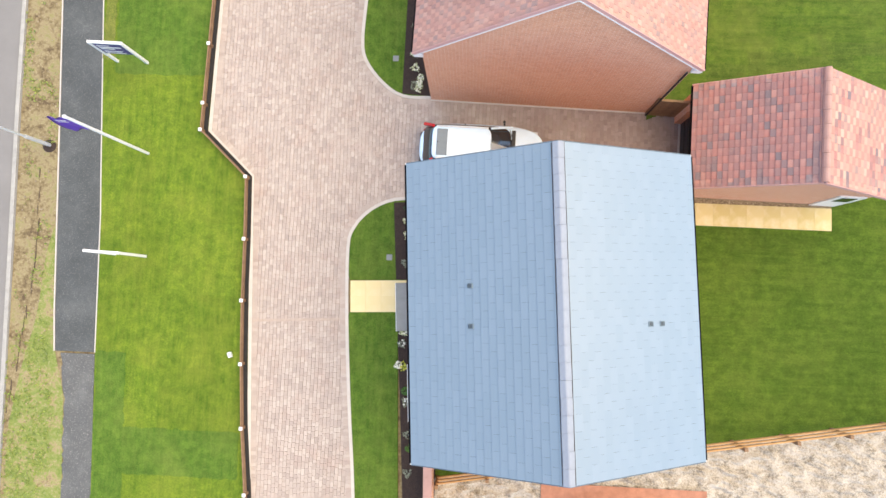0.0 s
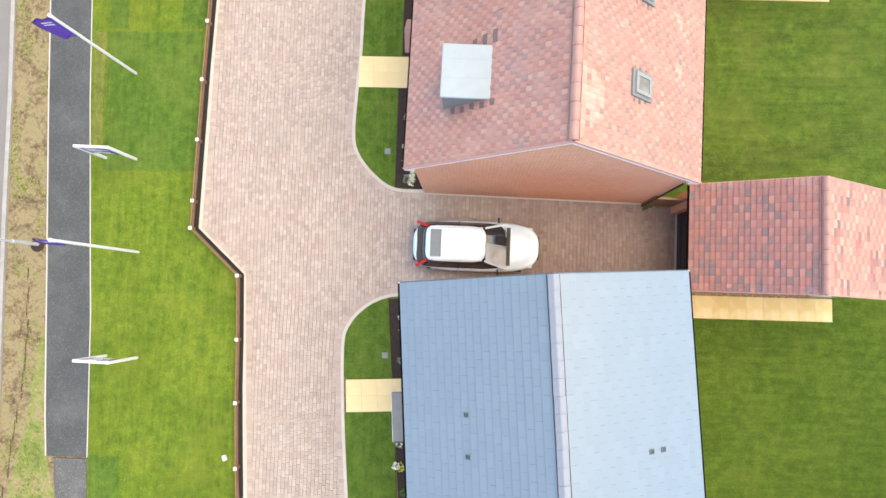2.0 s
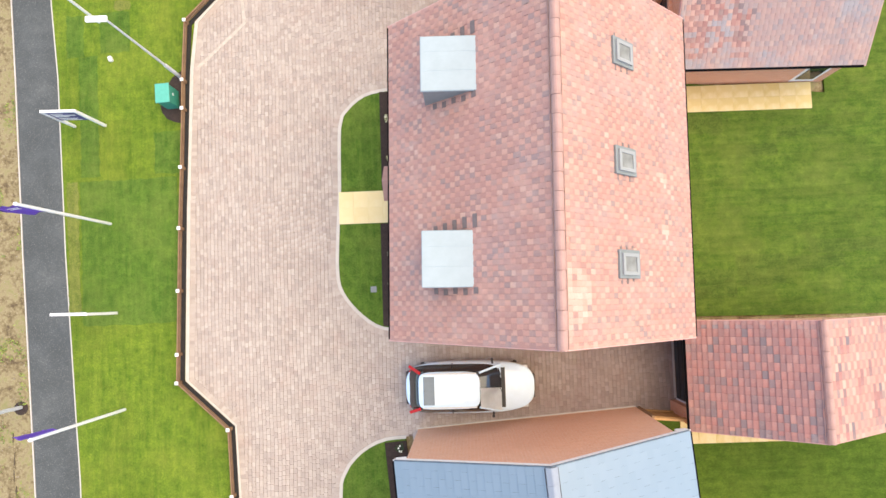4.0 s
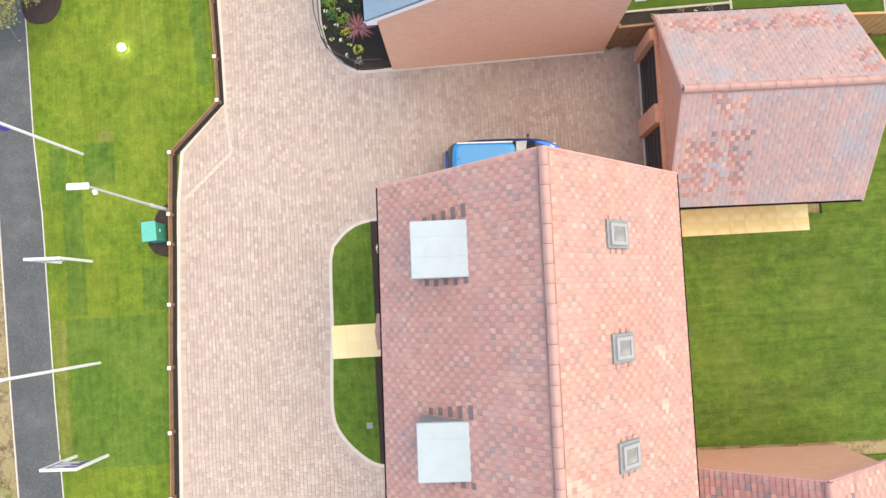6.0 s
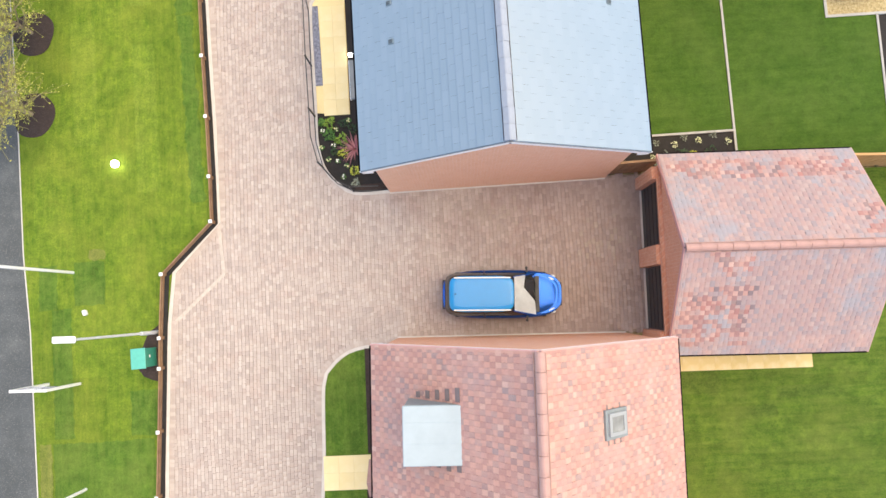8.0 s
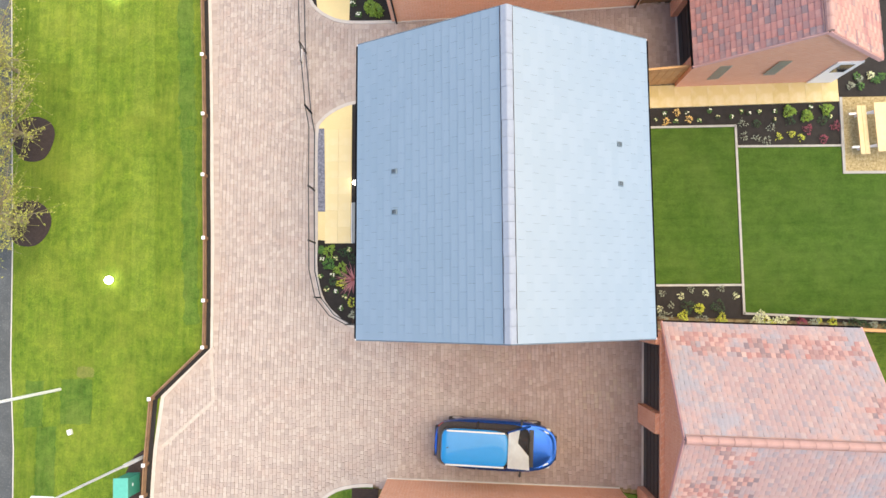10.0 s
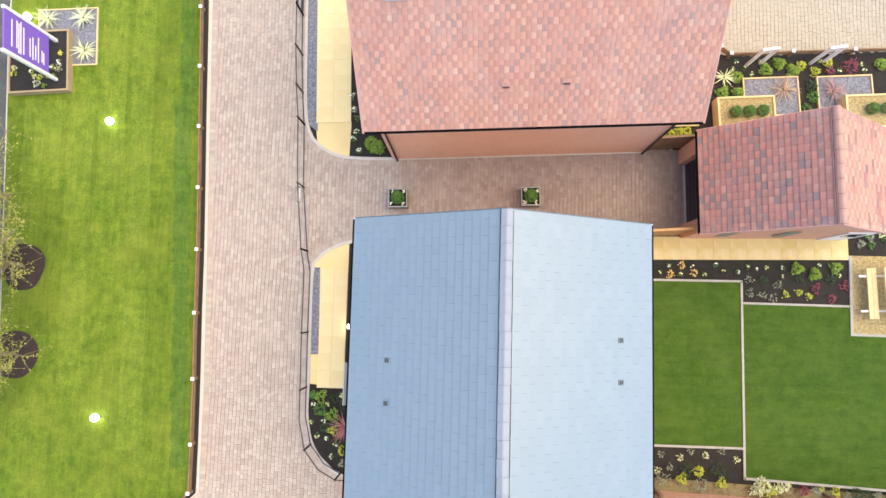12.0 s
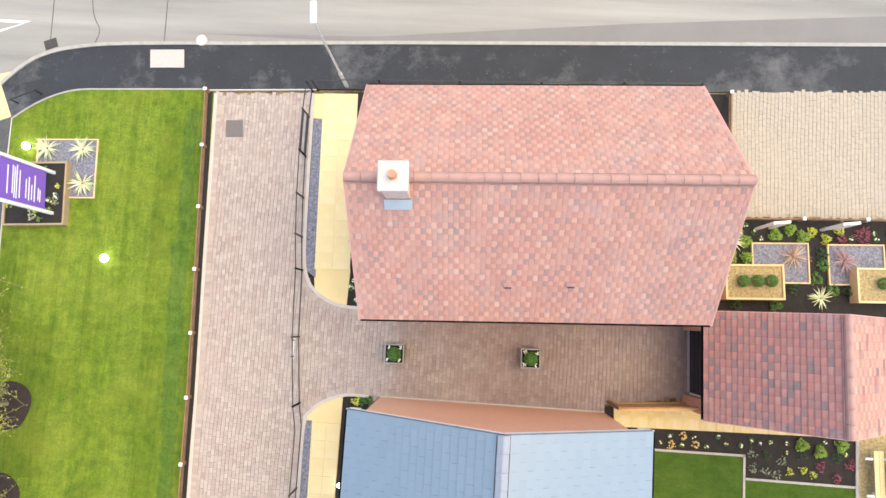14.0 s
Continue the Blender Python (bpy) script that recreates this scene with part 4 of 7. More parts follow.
def eaves_boxes(house, width, length, eaves, over_eaves, over_verge):
    """White boxed ends of the eaves at the four corners."""
    for sx in (-1, 1):
        for sy in (-1, 1):
            x0, x1 = sorted((sx * (width / 2 - over_eaves - 0.03), sx * (width / 2 - 0.01)))
            y0, y1 = sorted((sy * (length / 2 - over_verge - 0.1), sy * (length / 2 + 0.02)))
            part("eaves_box", box(x0, x1, y0, y1, eaves - 0.3, eaves - 0.11), WHITE, house, "white boxed end of the eaves")


def canopy(house, x0, x1, y0, y1, z, material, label):
    c = part("porch_canopy", box(x0, x1, y0, y1, z - 0.14, z, bevel=0.02), material, house, label)
    part("fascia", box(x0 - 0.015, x0 + 0.01, y0, y1, z - 0.2, z - 0.03), WHITE, c)


A, B, C, D = (8.60, 9.04, 4.845, 7.2), (8.91, 9.61, 4.874, 9.12), (8.736, 8.966, 4.836, 7.264), (7.06, 10.15, 4.92, 8.0)
for h, dims, over in ((house_a, A, (0.3, 0.1)), (house_b, B, (0.27, 0.06)), (house_c, C, (0.32, 0.2)), (house_d, D, (0.32, 0.35))):
    eaves_boxes(h, dims[0], dims[1], dims[2], *over)
for h, dims, over in ((house_a, A, (0.3, 0.1)), (house_b, B, (0.27, 0.06)), (house_c, C, (0.32, 0.2))):
    hw, hl = dims[0] / 2 - over[0], dims[1] / 2 - over[1]
    for y0, y1 in ((-hl - 0.05, -hl - 0.003), (hl + 0.003, hl + 0.05)):
        part("plinth", box(-hw, hw, y0, y1, -0.1, 0.035), CONCRETE, h, "pale concrete strip at the wall's foot")
part("plinth", box(-3.255, -3.213, -4.7, 4.7, -0.1, 0.035), CONCRETE, house_d, "pale concrete strip at the wall's foot")
for wx, wy in ((0.74, 0.64), (0.81, -0.51), (5.87, -0.24), (6.25, -0.22)):
    p = local(house_a, wx, wy)
    roof_vent(house_a, p.x, p.y, A[0], A[2], A[3])
for wx, wy in ((0.19, 27.52), (0.2, 26.33), (6.7, 28.25), (6.7, 27.09)):
    p = local(house_c, wx, wy)
    roof_vent(house_c, p.x, p.y, C[0], C[2], C[3])
for wx, wy, top in ((0.68, 10.03, 7.26), (0.89, 15.22, 7.40)):
    p = local(house_b, wx, wy)
    dormer(house_b, p.x - 0.74, p.x + 0.75, p.y - 0.77, p.y + 0.77, top)
for wx, wy in ((5.24, 9.63), (5.33, 12.32), (5.47, 15.23)):
    p = local(house_b, wx, wy)
    roof_window(house_b, p.x, p.y, B[0], B[2], B[3])
canopy(house_a, -4.98, -3.9, -0.72, 0.92, 2.45, LEAD_DARK, "flat blue-grey canopy over the front door")
canopy(house_a, -4.62, -3.95, -3.75, -1.85, 2.45, LEAD_DARK, "flat blue-grey roof of a bay window")
canopy(house_c, -4.97, -3.95, -1.38, 0.0, 2.45, LEAD_DARK, "flat blue-grey canopy over the front door")
# tiled porch of the tiled house
bm = bmesh.new()
v = [bm.verts.new(p) for p in ((-4.95, -0.25, 2.5), (-4.95, 0.95, 2.5), (-4.95, 0.35, 3.05), (-4.1, -0.25, 2.5), (-4.1, 0.95, 2.5), (-4.1, 0.35, 3.05))]
for f in ((0, 1, 2), (3, 5, 4), (0, 2, 5, 3), (1, 4, 5, 2), (0, 3, 4, 1)):
    bm.faces.new([v[i] for i in f])
bmesh.ops.recalc_face_normals(bm, faces=bm.faces[:])
part("porch_canopy", bm, RIDGE_RED, house_b, "small pitched red tile canopy over the front door")
# downpipes
downpipe(house_b, 4.05, -4.83, 4.6)
downpipe(house_d, -3.28, 4.55, 4.7)
downpipe(house_d, -3.28, -4.6, 4.7)
# chimney on the end house
p = local(house_d, 0.32, 37.66)
ch = part("chimney", box(p.x - 0.31, p.x + 0.31, p.y - 0.31, p.y + 0.31, 7.0, 8.78), PALE_BRICK, house_d, "pale brick chimney stack with a capping")
part("chimney_cap", box(p.x - 0.37, p.x + 0.37, p.y - 0.37, p.y + 0.37, 8.72, 8.88, bevel=0.02), CONCRETE, ch, "pale concrete chimney capping")
part("chimney_pot", tube((p.x, p.y, 8.86), (p.x, p.y, 9.10), 0.115, 0.095, 16), POT, ch, "terracotta chimney pot")
ap = part("flashing", box(-0.15, 0.15, -0.36, 0.36, 0, 0.02), LEAD, ch, "pale blue-grey lead apron")
sl = math.atan2(D[3] - D[2], D[0] / 2)
ap.matrix_basis = pose(p.x - 0.44, p.y, D[3] - abs(p.x - 0.44) * math.tan(sl) + 0.06, 0, -math.degrees(sl), 0)


for wx, wy in ((3.35, 35.42), (5.08, 35.54)):
    q = local(house_d, wx, wy)
    zq = D[3] - abs(q.x) * math.tan(sl)
    v = part("tile_vent", box(-0.09, 0.09, -0.13, 0.13, 0.0, 0.035, bevel=0.01), RIDGE_RED, house_d, "low clay tile vent")
    v.matrix_basis = pose(q.x, q.y, zq + 0.035, 0, -math.degrees(sl), 0)
    part("louvre", box(-0.075, -0.03, -0.10, 0.10, 0.03, 0.04), UNDER, v)


def garage_front(garage, x, y0, y1, label="charcoal up-and-over garage door", axis="x"):
    """A recessed door between brick piers, in the wall that faces local -x (or -y)."""
    d = part("garage_door", box(x, x + 0.06, y0, y1, 0.0, 2.1), DARKDOOR, garage, label)
    for k in range(1, 5):
        part("door_rib", box(x - 0.014, x, y0 + 0.05, y1 - 0.05, 0.42 * k - 0.02, 0.42 * k + 0.02), DARKDOOR, d)
    part("door_frame", box(x - 0.02, x + 0.04, y0 - 0.06, y0, 0, 2.16), WHITE, d, "white door frame")
    part("threshold", box(x - 0.09, x - 0.02, y0, y1, -0.09, 0.012), CONCRETE, d, "pale threshold strip")
    return d


# single garages open to the west, beneath a forward eave
for g, hw, hl in ((garage_a, 3.33, 1.79), (garage_c, 3.14, 1.75)):
    xw = -hw + 0.45
    garage_front(g, xw - 0.075, -1.1, 1.1)
    for y0, y1 in ((-hl + 0.1, -1.16), (1.1, hl - 0.1)):
        part("pier", box(-hw + 0.12, xw - 0.003, y0, y1, -0.1, 2.15), BRICK, g)
    part("fascia", box(-hw + 0.0, -hw + 0.04, -hl, hl, 2.13, 2.3), BLACK, g)
    s = part("side_door", box(1.85, 2.75, -hl + 0.055, -hl + 0.12, 0, 2.05), WHITE, g, "white side door with a small pane")
    part("pane", box(2.05, 2.55, -hl + 0.04, -hl + 0.06, 1.15, 1.85), GLASS, s)
# double garage: gable to the west, two doors (local +y faces west)
for x0, x1 in ((-2.55, -0.36), (0.36, 2.55)):
    d = part("garage_door", box(x0, x1, 3.055, 3.115, 0, 2.1), DARKDOOR, garage_b, "charcoal up-and-over garage door")
    for k in range(1, 5):
        part("door_rib", box(x0 + 0.05, x1 - 0.05, 3.115, 3.13, 0.42 * k - 0.02, 0.42 * k + 0.02), DARKDOOR, d)
    part("threshold", box(x0, x1, 3.12, 3.19, -0.09, 0.012), CONCRETE, d, "pale threshold strip")
for x0, x1 in ((-3.0, -2.58), (-0.33, 0.33), (2.58, 3.0)):
    part("pier", box(x0, x1, 3.083, 3.33, -0.1, 2.12), BRICK, garage_b)
part("lintel", box(-3.0, 3.0, 3.083, 3.2, 2.12, 2.3), BRICK, garage_b)
s = part("side_door", box(-3.04, -2.97, -2.75, -1.85, 0, 2.05), WHITE, garage_b, "white framed side door")
part("pane", box(-3.06, -3.035, -2.62, -1.98, 0.25, 1.95), GLASS, s)


PALE_SLAT = plain("grey_green_slat", (0.36, 0.38, 0.30), 0.8, vary=0.2)
for x, z in ((11.3, 0.75), (13.15, 1.1)):
    t = thing("trellis", pose(x, 31.80, z, 0, 0, 1.1), "narrow grey-green trellis fixed to the garage wall", "trellis", "wall trellises")
    for k in range(5):
        part("slat", box(-0.19 + 0.085 * k, -0.15 + 0.085 * k, -0.012, 0.012, 0, 1.3), PALE_SLAT, t)
    for k in range(6):
        part("cross_slat", box(-0.2, 0.2, 0.013, 0.03, 0.05 + 0.22 * k, 0.11 + 0.22 * k), PALE_SLAT, t)


# ---- paths of slabs ----
def slab_path(name, x0, x1, y0, y1, turn, label, size=0.6, worn=False):
    """Buff paving slabs, each a piece of its own on a thin bed."""
    cx, cy = (x0 + x1) / 2, (y0 + y1) / 2
    w, l = x1 - x0, y1 - y0
    base = structure(name, box(-w / 2, w / 2, -l / 2, l / 2, -0.09, 0.004), SLAB, label, "path")
    base.matrix_basis = pose(cx, cy, 0.012, 0, 0, turn)
    nx, ny = max(1, round(w / size)), max(1, round(l / size))
    me = None
    rnd = random.Random(nx * 31 + ny)
    bm = box(-w / nx / 2 + 0.0015, w / nx / 2 - 0.0015, -l / ny / 2 + 0.0015, l / ny / 2 - 0.0015, -0.02, 0.02, bevel=0.002)
    me = bpy.data.meshes.new("slab")
    bm.to_mesh(me)
    bm.free()
    me.materials.append(SLAB_WORN if worn else SLAB_PIECE)
    for i in range(nx):
        for j in range(ny):
            ob = new("slab", me)
            ob.parent = base
            ob.matrix_basis = pose(-w / 2 + (i + 0.5) * w / nx, -l / 2 + (j + 0.5) * l / ny, 0.004 + rnd.uniform(-0.002, 0.003), rnd.uniform(-0.3, 0.3), rnd.uniform(-0.3, 0.3), 0)
    return base


def slab_piece(name, tones, stain, amount):
    n = Nodes(name, 0.8)
    c = n.ramp(n.pieces(False), [(0.0, tones[0]), (1.0, tones[1])])
    c = n.mix(c, stain, n.math("MULTIPLY", n.ramp(n.noise(1.6, 5), [(0.45, (0, 0, 0)), (0.7, (1, 1, 1))]), amount))
    n.bump(n.noise(50, 3), 0.25, 0.003)
    return n.done(c)


SLAB_PIECE = slab_piece("buff_slab_piece", ((0.70, 0.58, 0.30), (0.735, 0.615, 0.33)), (0.78, 0.69, 0.44), 0.4)
SLAB_WORN = slab_piece("stained_slab_piece", ((0.50, 0.39, 0.155), (0.57, 0.455, 0.215)), (0.66, 0.57, 0.37), 0.7)
slab_path("path_front", -3.80, -1.45, -0.40, 0.80, 2.5, "short path of buff paving slabs to the front door")
slab_path("path_front", -3.67, -1.45, 11.98, 13.21, -0.8, "short path of buff paving slabs to the front door")
slab_path("path_side", 8.5, 14.07, 3.3, 4.14, -0.5, "path of buff paving slabs along the garage", worn=True)
slab_path("path_side", 7.9, 14.28, 15.5, 16.5, -1.4, "path of buff paving slabs along the garage", worn=True)
slab_path("path_side", 7.75, 16.2, 31.05, 31.9, 1.2, "path of buff paving slabs along the garage and garden", worn=True)
slab_path("path_front", -3.05, -2.08, 25.98, 30.35, 0.0, "wide path of buff paving slabs before the slate house")
structure("path_edge", prism([p for p in CURVE_C if p[1] > 25.98 and p[0] < -2.06] + [(-2.06, 31.3), (-2.06, 25.98)], -0.1, 0.008), SLAB, "buff slab edge cut to the curved kerb", "path")
structure("path_edge", prism([p for p in CURVE_D if -3.62 < p[0] < -2.1 and p[1] < 36] + [(-3.55, 36.0), (-2.16, 36.0)], -0.1, 0.008), SLAB, "buff slab edge cut to the curved kerb", "path")
structure("path_edge", prism([(-4.06, 41.72), (-3.66, 41.72), (-3.72, 42.72), (-4.1, 42.7)], -0.1, 0.008), SLAB, "buff slab edge beside the railing", "path")
slab_path("path_front", -3.63, -2.30, 35.95, 42.75, 2.0, "long path of buff paving slabs before the end house")
slab_path("path_back", 9.25, 10.78, 36.0, 41.4, 2.7, "path of buff paving slabs behind the end house", worn=True)
structure("gravel_strip", prism([(-3.40, 27.19), (-3.05, 27.19), (-3.12, 30.4), (-3.42, 30.4)], -0.05, 0.02), GRAVEL_BLUE, "strip of blue slate chippings", "gravel")
structure("gravel_strip", prism([(-3.88, 35.9), (-3.45, 35.6), (-3.68, 41.7), (-4.05, 41.7)], -0.05, 0.02), GRAVEL_BLUE, "strip of blue slate chippings", "gravel")

structure("gravel_strip", prism([(8.95, 4.16), (14.05, 4.12), (14.05, 4.30), (8.95, 4.36)], -0.1, 0.012), PEBBLE, "narrow strip of brown pebbles along the garage wall", "gravel")
structure("gravel_strip", prism([(8.9, 31.92), (16.2, 32.03), (16.2, 32.0), (8.9, 31.86)], -0.1, 0.03), PEBBLE, "narrow strip of brown pebbles along the garage wall", "gravel")

# planted strips along the houses
for poly in ([(-2.3, 3.8), (-2.13, 1.39), (-2.08, 0.86), (-1.2, 0.86), (-1.5, 3.85)], [(-1.98, -0.5), (-1.72, -3.9), (-1.49, -7.2), (-1.2, -13), (-0.3, -13), (-0.3, -5), (-1.0, -4.4), (-1.2, -0.45)],
             [(-1.96, 17.05), (-2.01, 13.25), (-1.2, 13.25), (-1.0, 17.0)], [(-2.12, 11.95), (-2.17, 8.08), (-1.05, 8.0), (-1.1, 11.95)]):
    structure("bed_strip", prism(poly, -0.05, 0.03), BARK, "narrow bark-mulched bed along the house", "flower bed")


# ---- back garden of the slate show house ----
structure("lawn_garden", prism([(7.6, 24.37), (12.31, 24.37), (12.33, 30.24), (7.6, 30.2)], -0.1, 0.0), LAWN_FINE, "smooth green show-garden lawn", "lawn")
structure("lawn_garden", prism([(12.42, 23.32), (18.0, 23.05), (18.1, 28.4), (16.2, 28.42), (16.2, 29.42), (12.42, 29.45)], -0.1, 0.0), LAWN_FINE, "smooth green show-garden lawn", "lawn")
for line in ([(7.6, 24.32), (12.33, 24.32)], [(12.37, 23.25), (12.37, 30.28)], [(7.6, 30.24), (12.4, 30.27)], [(12.42, 29.48), (16.22, 29.46)], [(12.35, 23.28), (18.1, 23.0)], [(18.05, 23.0), (18.12, 28.4)]):
    structure("edging", ribbon(line, 0.04, 0.04, -0.1, 0.03), EDGING, "pale concrete lawn edging", "kerb")
structure("gravel_court", prism([(16.27, 28.47), (20, 28.4), (20, 31.3), (16.3, 31.3)], -0.1, 0.01), GRAVEL_GOLD, "golden gravel seating area", "gravel")
structure("edging", ribbon([(20, 28.42), (16.25, 28.45), (16.28, 31.3)], 0.05, 0.05, -0.1, 0.03), EDGING, "pale concrete gravel edging", "kerb")


# ---- timber fences ----
def knee_rail(points, label, height=0.36):
    f = thing("knee_rail", Matrix.Identity(4), label, "fence")
    for p in points:
        part("post", box(p[0] - 0.055, p[0] + 0.055, p[1] - 0.055, p[1] + 0.055, -0.1, height), TIMBER, f)
        part("post_cap", box(p[0] - 0.065, p[0] + 0.065, p[1] - 0.065, p[1] + 0.065, height, height + 0.05, bevel=0.012), WHITE, f, "white post cap")
    for a, b in zip(points, points[1:]):
        part("rail", bar((*a, height - 0.04), (*b, height - 0.04), 0.045, 0.09), TIMBER, f)
        part("rail", bar((*a, height * 0.45), (*b, height * 0.45), 0.05, 0.10), TIMBER, f)
    return f


RAIL = [(-6.98, -12.1), (-7.10, -9.7), (-7.26, -7.33), (-7.53, -4.92), (-7.70, -2.55), (-7.81, -0.17), (-7.86, 2.17), (-7.95, 4.57), (-9.84, 6.35), (-9.81, 7.4), (-9.74, 9.77),
        (-9.67, 12.14), (-9.57, 14.48), (-9.48, 16.78), (-9.46, 17.9), (-9.33, 20.27), (-7.40, 22.14), (-7.42, 23.86), (-7.48, 26.2), (-7.57, 28.6), (-7.63, 30.95),
        (-7.73, 33.28), (-7.84, 35.63), (-7.95, 37.98), (-8.07, 40.35), (-8.19, 42.55)]
RAIL = [(x - 0.07, y) for x, y in RAIL]
knee_rail(RAIL, "low brown timber knee rail with white-capped posts beside the lawn")
structure("bed_strip", ribbon(RAIL, 0.02, 0.15, -0.05, 0.034), SOIL, "narrow strip of bare soil under the rail", "flower bed")
knee_rail([(11.60, 43.45), (11.60, 41.2), (11.62, 39.0), (12.0, 38.72), (14.25, 38.83), (16.5, 38.93), (18.8, 39.03)], "low brown timber knee rail round the parking court")


def board_fence(a, b, height, label, material=TIMBER_NEW, boards=True):
    """Close-boarded fence from a to b."""
    a, b = Vector(a), Vector(b)
    f = thing("board_fence", Matrix.Translation((a.x, a.y, 0)) @ pose(0, 0, 0, 0, 0, math.degrees(math.atan2(b.y - a.y, b.x - a.x))), label, "fence")
    length = (b - a).length
    n = max(2, round(length / 0.14))
    for i in range(n):
        part("board", box(i * length / n + 0.004, (i + 1) * length / n - 0.004, -0.012 + 0.01 * (i % 2), 0.012 + 0.01 * (i % 2), -0.08, height), material, f)
    for z in (0.3, height - 0.2):
        part("rail", box(0, length, 0.025, 0.075, z, z + 0.08), material, f)
    part("capping", box(0, length, -0.03, 0.05, height, height + 0.03), material, f)
    for x in (0.05, length - 0.05):
        part("post", box(x - 0.05, x + 0.05, 0.03, 0.12, -0.1, height + 0.06), TIMBER, f)


board_fence((7.15, 7.5), (8.75, 7.42), 1.8, "timber board fence between the house and garage", TIMBER)
board_fence((7.0, 4.62), (8.75, 4.45), 1.8, "timber board gate fence between the house and garage")
board_fence((7.55, 22.98), (8.95, 23.0), 1.8, "timber board fence beside the double garage", TIMBER)
board_fence((15.1, 22.75), (19.5, 22.5), 1.8, "timber board fence beside the double garage")
board_fence((7.5, 31.75), (10.6, 31.98), 1.7, "timber board fence with a gate beside the garden")
board_fence((9.0, 35.1), (10.5, 35.22), 1.7, "timber board fence between the house and garage", TIMBER)

rail_fence = thing("rail_fence", Matrix.Identity(4), "pale timber post-and-rail fence along the building plot", "fence")
for i in range(12):
    x = -0.2 + i * 1.78
    y = -6.40 + 0.17 * (x + 0.2)
    part("post", box(x - 0.06, x + 0.06, y - 0.06, y + 0.06, -0.1, 1.30), TIMBER, rail_fence, "dark timber post")
    if i:
        for z in (0.35, 0.72, 1.1):
            part("rail", bar((x - 1.78, y - 0.3026 + 0.07, z), (x, y + 0.07, z), 0.05, 0.13), TIMBER_NEW, rail_fence)
garden_wall = thing("garden_wall", pose(-0.52, -5.0, 0, 0, 0, 2), "red brick garden wall beside the slate house", "wall")
part("wall", box(-0.12, 0.12, -9.0, 0.4, -0.1, 1.8), BRICK, garden_wall)
part("coping", box(-0.15, 0.15, -9.0, 0.42, 1.8, 1.86, bevel=0.01), RIDGE_RED, garden_wall)
# heap of red earth on the plot
bm = bmesh.new()
bmesh.ops.create_grid(bm, x_segments=24, y_segments=18, size=1.0)
for v in bm.verts:
    r = max(abs(v.co.x), abs(v.co.y))
    k = max(0.0, 1 - math.hypot(v.co.x, v.co.y))
    v.co = Vector((6.6 + v.co.x * 3.0, -8.4 + v.co.y * 2.0, 0.06 + 1.0 * k + 0.06 * noise.noise(v.co * 5) * k))
tagged(part("soil_heap", bm, plain("red_earth", (0.42, 0.20, 0.13), 0.95, vary=0.3, scale=4)), "smooth heap of red-brown earth on the plot", "heap")


# ---- railings along the northern drive ----
def railing(points, label, levels=(0.12, 1.0), thick=0.034):
    f = thing("railing", Matrix.Identity(4), label, "railing")
    for a, b in zip(points, points[1:]):
        for z in levels:
            part("rail", bar((*a, z), (*b, z), thick, 0.02), IRON, f)
    last = None
    for p in points:
        if last is None or (Vector(p) - Vector(last)).length > 1.2:
            part("post", box(p[0] - 0.025, p[0] + 0.025, p[1] - 0.025, p[1] + 0.025, -0.1, 1.08), IRON, f)
            last = p
    return f


railing([(-4.23, 41.75), (-4.225, 41.0), (-4.22, 40.2)], "black iron gate in the estate railing", (0.12, 0.3, 0.85, 1.0), 0.05)
railing([(-4.19, 42.8), (-4.23, 41.75)], "black iron estate railing before the end house")
railing([(-4.22, 40.2), (-4.17, 38.6), (-4.08, 37.1), (-3.96, 35.85)], "black iron estate railing before the end house")
railing([(-3.96, 35.85), (-3.86, 33.4), (-3.62, 31.0)], "black iron estate railing across the shared drive")
railing([(-3.62, 31.0), (-3.47, 30.2), (-3.46, 28.0), (-3.42, 26.0), (-3.40, 24.95), (-3.17, 23.95), (-2.66, 23.30), (-2.05, 22.97), (-1.0, 22.93)], "black iron estate railing round the planted bed")
railing([(-4.0, 42.86), (-1.5, 43.0), (1.5, 43.1), (4.5, 43.22), (7.5, 43.35), (10.3, 43.45)], "black iron estate railing along the footpath")


plate = thing("sign_plate", pose(-3.85, 33.0, 0.62, 0, 0, 2), "small white plate hung on the estate railing", "plate")
part("panel", box(-0.012, 0.012, -0.38, 0.38, -0.07, 0.12, bevel=0.004), WHITE, plate)
part("hook", box(-0.012, 0.03, -0.3, -0.27, 0.1, 0.39), IRON, plate)
part("hook", box(-0.012, 0.03, 0.27, 0.3, 0.1, 0.39), IRON, plate)


# ---- signs, flags, lamps ----
def sign_face(b, x0, x1, z0, z1, y, back, rows, seed):
    """Plain pale bars for lettering on a board."""
    rnd = random.Random(seed)
    for i, (at, share, thick) in enumerate(rows):
        z = z0 + at * (z1 - z0)
        w = (x1 - x0) * share
        part("text_bar", box(x0 + 0.08, x0 + 0.08 + w, min(y, y + back), max(y, y + back), z, z + thick), WHITE, b)


